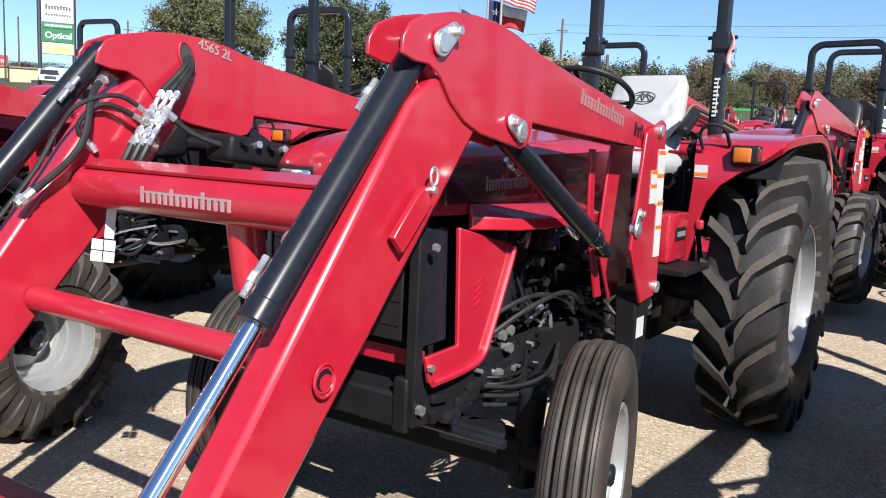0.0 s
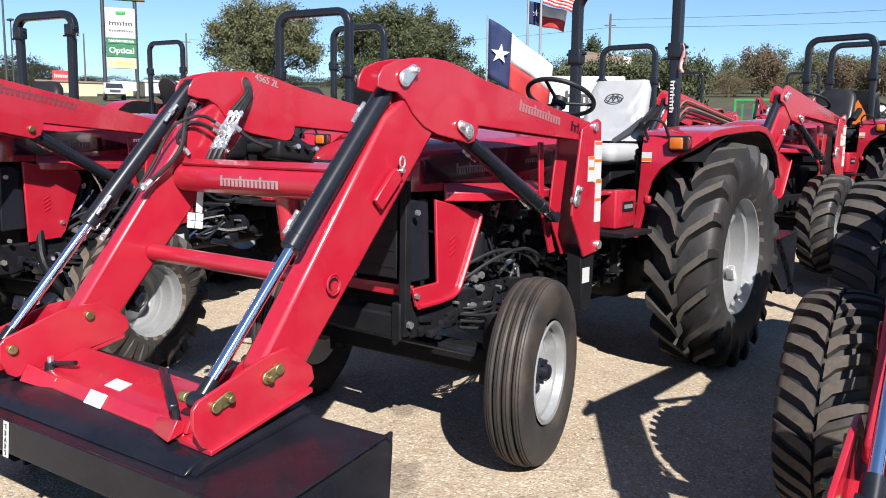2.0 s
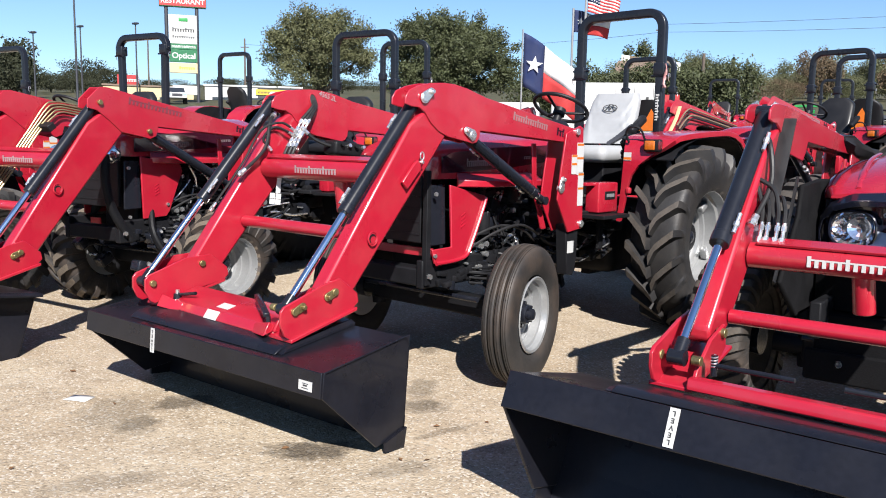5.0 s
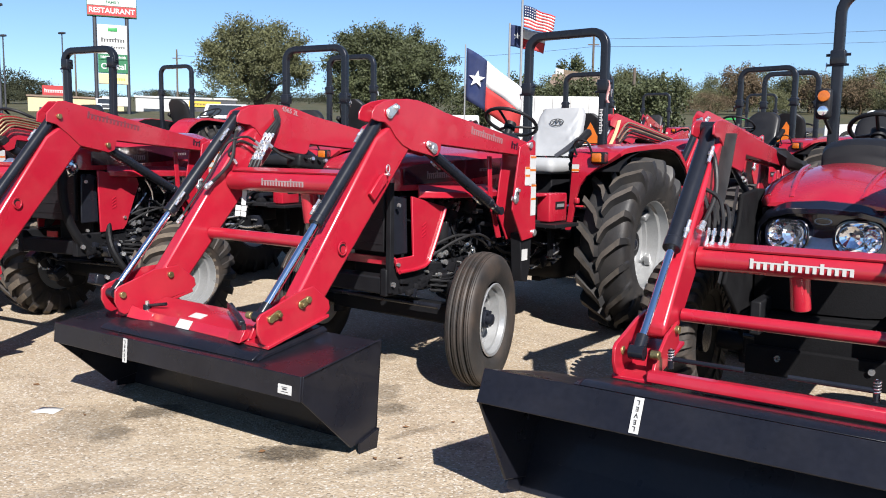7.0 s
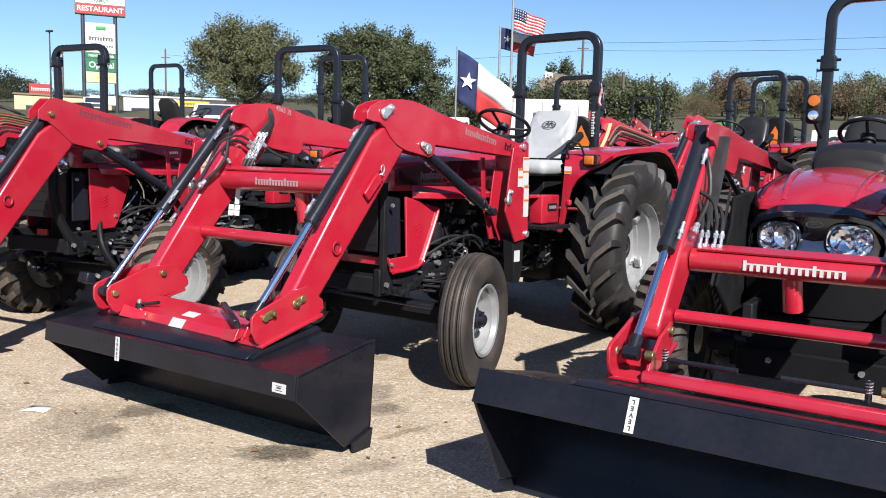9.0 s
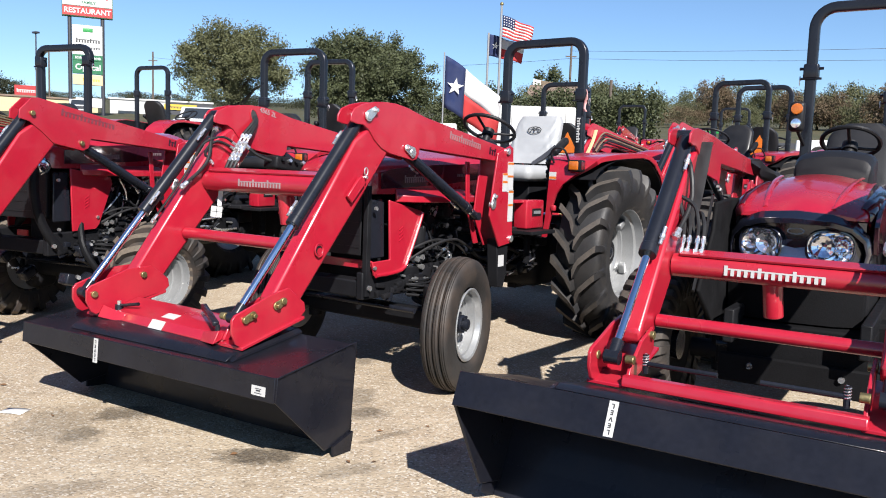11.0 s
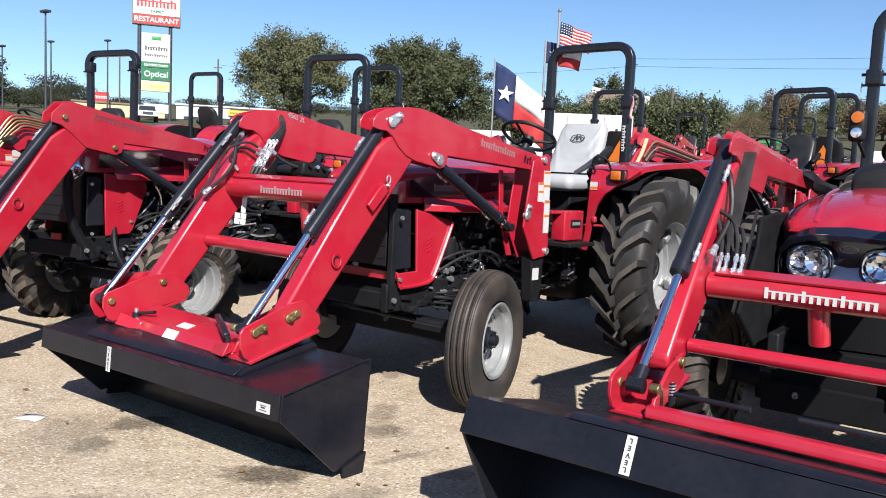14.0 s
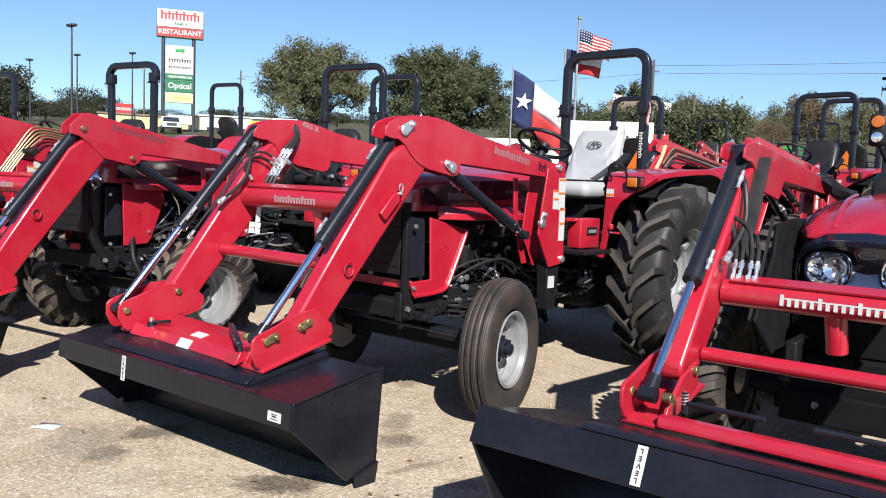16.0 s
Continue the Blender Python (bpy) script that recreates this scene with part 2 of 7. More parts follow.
    nt.links.new(mid, b2.inputs["Height"])
    nt.links.new(b.outputs[0], b2.inputs["Normal"])
    nt.links.new(b2.outputs[0], p.inputs["Normal"])
    return m


STAINS = [(0.66, -1.52, 0.21, 0.105, 44, 0.95), (0.70, -1.42, 0.12, 0.07, 50, 0.85), (-0.31, -1.52, 0.17, 0.12, 52, 0.85), (-0.20, -1.85, 0.11, 0.14, 60, 0.70), (-0.44, -1.82, 0.18, 0.24, 52, 0.40), (0.64, -0.72, 0.13, 0.11, 40, 0.75), (0.43, -0.50, 0.09, 0.17, 35, 0.50), (-0.07, 0.13, 0.08, 0.11, 40, 0.55),
          (1.10, -1.40, 0.16, 0.07, 60, 0.45), (1.25, -0.95, 0.12, 0.06, 40, 0.45), (0.30, -2.30, 0.25, 0.08, 60, 0.35), (0.95, -0.95, 0.20, 0.03, 75, 0.40)]
GROUND = ground_material()


# ---- mesh helpers ----
def finish(bm, name, material, angle=32):
    me = bpy.data.meshes.new(name)
    bmesh.ops.recalc_face_normals(bm, faces=bm.faces)
    bm.to_mesh(me)
    bm.free()
    me.materials.append(material)
    me.polygons.foreach_set("use_smooth", [True] * len(me.polygons))
    me.set_sharp_from_angle(angle=radians(angle))
    return me


def part(name, bm, material, parent=None, label="", bevel=0.0):
    """Links a bmesh as one mesh object under a thing or a part."""
    ob = new(name, finish(bm, name, material))
    if parent is not None:
        ob.parent = parent
    if bevel:
        mod = ob.modifiers.new("edge", "BEVEL")
        mod.width, mod.segments, mod.limit_method, mod.angle_limit = bevel, 2, "ANGLE", radians(40)
    if label:
        tagged(ob, label)
    return ob


def thing(name, label, category, m, group="", kind=""):
    ob = new(name)
    ob.empty_display_size = 0.2
    ob.matrix_basis = m
    return tagged(ob, label, category, group, kind)


def add_poly(bm, pts, x0, x1):
    """Plate: outline pts of (y, z), from x0 to x1."""
    a = [bm.verts.new((x0, y, z)) for y, z in pts]
    b = [bm.verts.new((x1, y, z)) for y, z in pts]
    bm.faces.new(a)
    bm.faces.new(b)
    n = len(pts)
    for i in range(n):
        bm.faces.new((a[i], a[(i + 1) % n], b[(i + 1) % n], b[i]))
    return bm


def plate(pts, x0, x1, bm=None):
    return add_poly(bm or bmesh.new(), pts, x0, x1)


def add_box(bm, c, s, rot=None):
    r = bmesh.ops.create_cube(bm, size=1.0)
    m = Matrix.Translation(c) @ (rot or Matrix()) @ Matrix.Diagonal((*s, 1))
    bmesh.ops.transform(bm, matrix=m, verts=r["verts"])
    return bm


def box(c, s, rot=None, bm=None):
    return add_box(bm or bmesh.new(), c, s, rot)


def add_rod(bm, p, q, r, r2=None, seg=14):
    p, q = Vector(p), Vector(q)
    d = q - p
    g = bmesh.ops.create_cone(bm, cap_ends=True, segments=seg, radius1=r, radius2=r if r2 is None else r2, depth=d.length)
    m = Matrix.Translation((p + q) / 2) @ d.to_track_quat("Z", "Y").to_matrix().to_4x4()
    bmesh.ops.transform(bm, matrix=m, verts=g["verts"])
    return bm


def rod(p, q, r, r2=None, seg=14, bm=None):
    return add_rod(bm or bmesh.new(), p, q, r, r2, seg)


def smooth_path(pts, n=6):
    """Catmull-Rom through the points."""
    pts = [Vector(p) for p in pts]
    out = []
    for i in range(len(pts) - 1):
        p0, p1, p2, p3 = pts[max(i - 1, 0)], pts[i], pts[i + 1], pts[min(i + 2, len(pts) - 1)]
        for k in range(n):
            t = k / n
            out.append(0.5 * ((2 * p1) + (p2 - p0) * t + (2 * p0 - 5 * p1 + 4 * p2 - p3) * t * t + (3 * p1 - p0 - 3 * p2 + p3) * t ** 3))
    out.append(pts[-1])
    return out


def add_sweep(bm, pts, rx, ry=None, seg=8, square=False, closed=False):
    """A tube of round or rounded-square section along pts."""
    ry = ry or rx
    pts = [Vector(p) for p in pts]
    rings = []
    n = len(pts)
    up = Vector((0, 0, 1))
    for i, p in enumerate(pts):
        if closed:
            d = pts[(i + 1) % n] - pts[i - 1]
        else:
            d = pts[min(i + 1, n - 1)] - pts[max(i - 1, 0)]
        d.normalize()
        ref = up if i == 0 else rings_u
        u = ref - d * ref.dot(d)
        if u.length < 1e-3:
            u = Vector((1, 0, 0)) - d * d.x
            if u.length < 1e-3:
                u = Vector((0, 1, 0)) - d * d.y
        u.normalize()
        rings_u = u
        v = d.cross(u)
        ring = []
        for k in range(seg):
            a = 2 * math.pi * (k + 0.5) / seg
            ca, sa = math.cos(a), math.sin(a)
            if square:
                e = 0.35
                ca = math.copysign(abs(ca) ** e, ca)
                sa = math.copysign(abs(sa) ** e, sa)
            ring.append(bm.verts.new(p + u * (ca * rx) + v * (sa * ry)))
        rings.append(ring)
    m = n if closed else n - 1
    for i in range(m):
        a, b = rings[i], rings[(i + 1) % n]
        for k in range(seg):
            bm.faces.new((a[k], a[(k + 1) % seg], b[(k + 1) % seg], b[k]))
    if not closed:
        bm.faces.new(rings[0])
        bm.faces.new(rings[-1])
    return bm


def sweep(pts, rx, ry=None, seg=8, square=False, closed=False, bm=None):
    return add_sweep(bm or bmesh.new(), pts, rx, ry, seg, square, closed)


def lathe(profile, cx, cy, cz, seg=48, bm=None, close=False):
    """Turns (x, radius) about the axle through (cy, cz)."""
    bm = bm or bmesh.new()
    rings = []
    for x, r in profile:
        if r < 1e-5:
            rings.append([bm.verts.new((cx + x, cy, cz))])
        else:
            rings.append([bm.verts.new((cx + x, cy - r * math.cos(2 * math.pi * k / seg), cz + r * math.sin(2 * math.pi * k / seg))) for k in range(seg)])
    pairs = list(zip(rings, rings[1:] + ([rings[0]] if close else [])))
    if not close:
        pairs = pairs[: len(rings) - 1]
    for a, b in pairs:
        for k in range(seg):
            k2 = (k + 1) % seg
            if len(a) == 1 and len(b) > 1:
                bm.faces.new((a[0], b[k], b[k2]))
            elif len(b) == 1 and len(a) > 1:
                bm.faces.new((a[k], a[k2], b[0]))
            elif len(a) > 1:
                bm.faces.new((a[k], a[k2], b[k2], b[k]))
    return bm


def loft(sections, bm=None, caps=True):
    bm = bm or bmesh.new()
    rings = [[bm.verts.new(p) for p in s] for s in sections]
    n = len(rings[0])
    for a, b in zip(rings, rings[1:]):
        for k in range(n):
            bm.faces.new((a[k], a[(k + 1) % n], b[(k + 1) % n], b[k]))
    if caps:
        bm.faces.new(rings[0])
        bm.faces.new(rings[-1])
    return bm


def soft_box(c, s, r=0.03, rot=None, seg=3):
    """A box with rounded edges."""
    bm = bmesh.new()
    add_box(bm, (0, 0, 0), s)
    bmesh.ops.bevel(bm, geom=list(bm.edges), offset=min(r, min(s) * 0.45), segments=seg, affect="EDGES", profile=0.5)
    bmesh.ops.transform(bm, matrix=Matrix.Translation(c) @ (rot or Matrix()), verts=bm.verts)
    return bm


def word(text, size, m, material, parent, name="lettering", bold=0.0, label=""):
    cu = bpy.data.curves.new(name, "FONT")
    cu.body, cu.size, cu.extrude, cu.offset = text, size, 0.0012, bold
    cu.align_x, cu.align_y = "CENTER", "CENTER"
    tmp = bpy.data.objects.new(name, cu)
    me = bpy.data.meshes.new_from_object(tmp)
    bpy.data.objects.remove(tmp)
    me.materials.clear()
    me.materials.append(material)
    ob = new(name, me)
    ob.matrix_basis = m
    if parent is not None:
        ob.parent = parent
    if label:
        tagged(ob, label)
    return ob


def axes(o, u, v):
    """A pose at o with x along u and y along v."""
    u = Vector(u).normalized()
    v = Vector(v)
    v = (v - u * v.dot(u)).normalized()
    w = u.cross(v)
    m = Matrix((u, v, w)).transposed().to_4x4()
    m.translation = o
    return m


def bars(m, w, h, material, parent, name="brand_mark", widths=(3, 1.9, 1.9, 0.7, 1.9, 1.9, 1.2, 1.9), tall=(0, 2, 5)):
    """A mark drawn as a plain comb of upright strokes hanging from a thin rail, w by h."""
    strokes, high = [], []
    for i, a in enumerate(widths):
        n = max(1, round(a / 0.95))
        if i in tall:
            high.append(len(strokes))
        strokes += [0.55] * n
    gap = 0.50
    k = w / (sum(strokes) + gap * (len(strokes) - 1))
    lo, mid, hi = -0.42 * h, 0.20 * h, 0.42 * h
    rail = 0.08 * h
    x = -w / 2
    top, low = [], []
    for i, a in enumerate(strokes):
        bw = a * k
        top += [(x, mid)] + ([(x, hi), (x + bw, hi)] if i in high else []) + [(x + bw, mid)]
        if i:
            low.append((x, rail))
        low += [(x, lo), (x + bw, lo)]
        if i < len(strokes) - 1:
            low.append((x + bw, rail))
        x += bw + gap * k
    outline = []
    for q in top + low[::-1]:
        if not outline or (Vector(q) - Vector(outline[-1])).length > 1e-6:
            outline.append(q)
    bm = bmesh.new()
    back = [bm.verts.new(m @ Vector((u, v, -0.001))) for u, v in outline]
    front = [bm.verts.new(m @ Vector((u, v, 0.001))) for u, v in outline]
    bm.faces.new(back)
    bm.faces.new(front)
    for i in range(len(back)):
        j = (i + 1) % len(back)
        bm.faces.new((back[i], back[j], front[j], front[i]))
    return part(name, bm, material, parent)


# ---- tractors ----
def tyre_rib(R, w, cx, cy, cz):
    """Front tyre with four ribs and round shoulders."""
    h = w / 2
    ribs = [(-1.0, 0.80), (-0.97, 0.87), (-0.90, 0.925), (-0.80, 0.955), (-0.745, 0.963), (-0.738, 0.950), (-0.705, 0.952), (-0.698, 0.968), (-0.625, 0.974), (-0.615, 0.963), (-0.595, 0.963), (-0.585, 0.976), (-0.52, 0.977), (-0.475, 0.971), (-0.455, 0.930), (-0.375, 0.930), (-0.355, 0.985), (-0.30, 0.992), (-0.235, 0.994), (-0.225, 0.982), (-0.200, 0.982), (-0.190, 0.995), (-0.12, 0.996), (-0.065, 0.990), (-0.045, 0.945), (0.045, 0.945)]
    full = ribs + [(-x, r) for x, r in reversed(ribs[:-2])]
    prof = [(-0.74, 0.565), (-0.90, 0.62), (-1.0, 0.70)] + full + [(1.0, 0.70), (0.90, 0.62), (0.74, 0.565)]
    return lathe([(x * h, r * R) for x, r in prof], cx, cy, cz, 72)


def tyre_lug(R, w, rim, cx, cy, cz, n, slant=0.20, share=0.30, depth=0.045):
    """Driving tyre in one skin: carcass with broad slanted bars, staggered from side to side and ending bluntly over the shoulders."""
    h = w / 2
    c = R - depth
    wall = 0.045
    cols = []  # middle of the bar within a pitch, which of its flanks, and the half of the tread on which it stands there
    for mid, half in ((0.0, -1), (0.5, 1)):
        cols += [(mid, -1, 0), (mid, -1, half), (mid, 1, half), (mid, 1, 0)]
    rows = [(0.80, rim * 0.97 - c, 0, 0), (0.93, rim * 1.05 - c, 0, 0), (1.0, (rim + c) / 2 - c - 0.02, 0, 0), (1.02, -0.140, 0.0, 0.0), (1.015, -0.108, 0.016, 0.008), (1.0, -0.078, depth * 0.70, 0.014), (0.985, -0.056, depth * 1.05, 0.010), (0.95, -0.040, depth * 1.30, 0.004), (0.86, -0.024, depth * 1.12, 0.0), (0.74, -0.016, depth, 0.0), (0.60, -0.010, depth, 0.0), (0.46, -0.006, depth, 0.0), (0.30, -0.003, depth, 0.0), (0.15, -0.001, depth, 0.0), (0.045, 0.0, depth, 0.0), (0.02, 0.0, 0.0, 0.0)]
    full = [(u, r, e, x, 1) for u, r, e, x in rows] + [(0.0, 0.0, 0.0, 0.0, 1)] + [(u, r, e, x, -1) for u, r, e, x in reversed(rows)]
    bm = bmesh.new()
    rings = []
    for u, r, e, xe, half in full:
        ring = []
        lead = slant * (1.9 * u - 0.10 if u < 0.26 else 0.394 + 0.82 * (min(u, 1.0) - 0.26))
        q = share / 2 * (1.25 if u < 0.26 else 0.95)
        for i in range(n):
            for mid, flank, side in cols:
                on = side == half and u > 0.03
                a = 2 * math.pi * (i + mid + flank * (q + (0 if side else wall))) / n + lead
                rr = c + r + (e if on else 0)
                x = half * (u * h + (xe if on else 0))
                ring.append(bm.verts.new((cx + x, cy - rr * math.cos(a), cz + rr * math.sin(a))))
        rings.append(ring)
    m = n * len(cols)
    for i, (p, t) in enumerate(zip(rings, rings[1:])):
        bar = {1: -1, 5: 1} if 0.03 < full[i][0] < 0.97 and 0.03 < full[i + 1][0] < 0.97 else {}
        for k in range(m):
            face = bm.faces.new((p[k], p[(k + 1) % m], t[(k + 1) % m], t[k]))
            if bar.get(k % 8) == full[i][4]:
                face.material_index = 1
    return bm


def wheel(parent, kind, R, w, rim, x, y, side, rubber, deep=0.06, label="", dish=SILVER, steer=0.0):
    """Wheel: hub with its tyre, rim and bolts; side +1 or -1."""
    z = R
    hub = part("wheel", lathe([(s * side, r) for s, r in ((-0.10, 0.0), (-0.10, 0.085), (0.005, 0.075), (0.007, 0.05), (0.040, 0.045), (0.050, 0.03), (0.055, 0.0))], x - side * deep * 0.4, y, z, 20), BLACK, parent, "wheel with a black hub")
    if kind == "rib":
        bm = tyre_rib(R, w, x, y, z)
    else:
        n, slant, lw, dp = {"bar": (20, 0.30, 0.25, 0.064), "small": (20, 0.24, 0.42, 0.036), "block": (31, 0.19, 0.52, 0.027)}[kind]
        bm = tyre_lug(R, w, rim, x, y, z, n, slant, lw, dp)
    tyre = part("tyre", bm, rubber, hub, label)
    if kind != "rib":
        tyre.data.materials.append(TAN_TREAD if kind == "small" and rubber is DUSTY else BROWN_TREAD if rubber is DUSTY else TREAD)
    h = w / 2
    prof = [(h * 0.80, rim * 1.06), (h * 0.86, rim * 1.03), (h * 0.80, rim * 0.965), (h * 0.45, rim * 0.93), (h * 0.40, rim * 0.86), (h * 0.05, rim * 0.84), (-h * 0.10, rim * 0.83), (-h * 0.12, rim * 0.79), (-deep * 0.7, rim * 0.775), (-deep * 0.8, rim * 0.70), (-deep, rim * 0.66), (-deep * 0.75, rim * 0.45), (-deep * 0.6, rim * 0.28), (-deep * 0.6, 0.0)]
    back = [(-deep * 0.9 - 0.01, 0.0), (-deep - 0.02, rim * 0.7), (-h * 0.75, rim * 0.9), (-h * 0.80, rim * 1.04)]
    bm = lathe([(a * side, r) for a, r in prof], x, y, z, 48)
    lathe([(a * side, r) for a, r in back], x, y, z, 48, bm)
    part("rim", bm, dish, hub, "silver painted steel rim" if dish is SILVER else "dark steel rim")
    if kind == "rib":
        cap = lathe([(s * side, r) for s, r in ((0.0, 0.058), (0.052, 0.056), (0.058, 0.050), (0.060, 0.036), (0.086, 0.033), (0.092, 0.024), (0.094, 0.0))], x - side * deep * 0.6, y, z, 20)
        part("hub_cap", cap, BLACK, hub)
        for k in range(6):
            a = 2 * math.pi * k / 6
            c = Vector((x - side * deep * 0.6 + side * 0.058, y - 0.045 * math.cos(a), z + 0.045 * math.sin(a)))
            part("cap_screw", rod(c, c + Vector((side * 0.012, 0, 0)), 0.009, None, 6), BLACK, hub)
    nb = 6 if rim < 0.3 else 8
    for k in range(nb):
        a = 2 * math.pi * (k + 0.3) / nb
        rr = rim * 0.36
        c = Vector((x - side * deep * 0.70, y - rr * math.cos(a), z + rr * math.sin(a)))
        part("wheel_bolt", rod(c, c + Vector((side * 0.022, 0, 0)), 0.013, None, 6), ZINC if rim > 0.3 else BLACK, hub)
    if rim > 0.3:
        for k in range(4):
            a = 2 * math.pi * (k + 0.35) / 4
            c = Vector((x + side * 0.02, y - rim * 0.72 * math.cos(a), z + rim * 0.72 * math.sin(a)))
            part("rim_lug", soft_box(c, (0.05, 0.05, 0.09), 0.01, Matrix.Rotation(a, 4, "X")), SILVER, hub)
    if steer:
        c = Matrix.Translation((x, y, z))
        hub.matrix_basis = c @ Matrix.Rotation(radians(steer), 4, "Z") @ c.inverted()
    return hub


def hydraulic(parent, p, q, mid, r, name="hydraulic_cylinder", rod_r=0.022):
    """Cylinder from p (barrel end) to q (rod end); the barrel ends at the share mid of the way."""
    p, q = Vector(p), Vector(q)
    e = p + (q - p) * mid
    d = (q - p).normalized()
    bm = rod(p + d * 0.02, e, r, None, 20)
    add_rod(bm, e - d * 0.035, e + d * 0.012, r * 1.06, None, 20)
    add_rod(bm, p + d * 0.0, p + d * 0.06, r * 0.75, r, 20)
    add_rod(bm, p - Vector((0.045, 0, 0)), p + Vector((0.045, 0, 0)), r * 0.8, None, 16)
    cyl = part(name, bm, BLACK, parent, "black hydraulic cylinder", 0.003)
    part("piston_rod", rod(e, q, rod_r, None, 18), CHROME, cyl, "bright chrome rod")
    bm = rod(q - Vector((0.028, 0, 0)), q + Vector((0.028, 0, 0)), r * 0.78, None, 16)
    add_rod(bm, q - d * 0.07, q, r * 0.72, None, 14)
    part("rod_end", bm, BLACK, cyl)
    n = Vector((1, 0, 0)).cross(d)
    if n.y > 0:
        n = -n
    n = (n * 0.45 + Vector((-1 if p.x > 0 else 1, 0, 0))).normalized()
    f = e - d * 0.06 + n * (r + 0.014)
    bm = rod(f - d * 0.06, f + d * 0.03, 0.008, None, 8)
    add_rod(bm, f - d * 0.02, f, 0.012, None, 6)
    part("hose_fitting", bm, ZINC, cyl, "zinc plated hose fitting")
    f = p + d * 0.13 + n * (r + 0.012)
    bm = rod(f, f + d * 0.09, 0.008, None, 8)
    add_rod(bm, f + d * 0.03, f + d * 0.05, 0.012, None, 6)
    part("hose_fitting", bm, ZINC, cyl, "zinc plated hose fitting")
    return cyl


def pin(parent, c, side, gold=False, plate_dir=None):
    c = Vector(c)
    bm = rod(c - Vector((side * 0.02, 0, 0)), c + Vector((side * 0.012, 0, 0)), 0.017 if gold else 0.022, None, 14)
    if plate_dir is not None:
        k2 = 0.55 if gold else 1.0
        d = Vector((0, *plate_dir)).normalized()
        e = c + d * 0.045 if gold else c + d * 0.055
        n = d.cross(Vector((1, 0, 0)))
        pts = []
        for k in range(9):
            a = math.pi * k / 8
            v = c - d * (0.03 * k2 * math.sin(a)) + n * (0.03 * k2 * math.cos(a))
            pts.append((v.y, v.z))
        for k in range(9):
            a = math.pi * k / 8
            v = e + d * (0.02 * math.sin(a)) - n * (0.02 * math.cos(a))
            pts.append((v.y, v.z))
        add_poly(bm, pts, c.x, c.x + side * 0.008)
        add_rod(bm, e, e + Vector((side * 0.025, 0, 0)), 0.012, None, 6)
    return part("pivot_pin", bm, GOLD if gold else ZINC, parent, "yellow zinc pivot pin" if gold else "zinc plated pivot pin", 0.002)


def hose(parent, pts, r=0.011, fit_ends=True):
    path = smooth_path(pts, 6)
    h = part("hydraulic_hose", sweep(path, r, None, 8), HOSE, parent)
    if fit_ends:
        for a, b in ((path[0], path[1]), (path[-1], path[-2])):
            d = (b - a).normalized()
            bm = rod(a - d * 0.01, a + d * 0.045, r * 1.35, None, 8)
            add_rod(bm, a + d * 0.0, a + d * 0.016, r * 1.75, None, 6)
            part("hose_fitting", bm, ZINC, h, "zinc plated hose fitting")
    return h


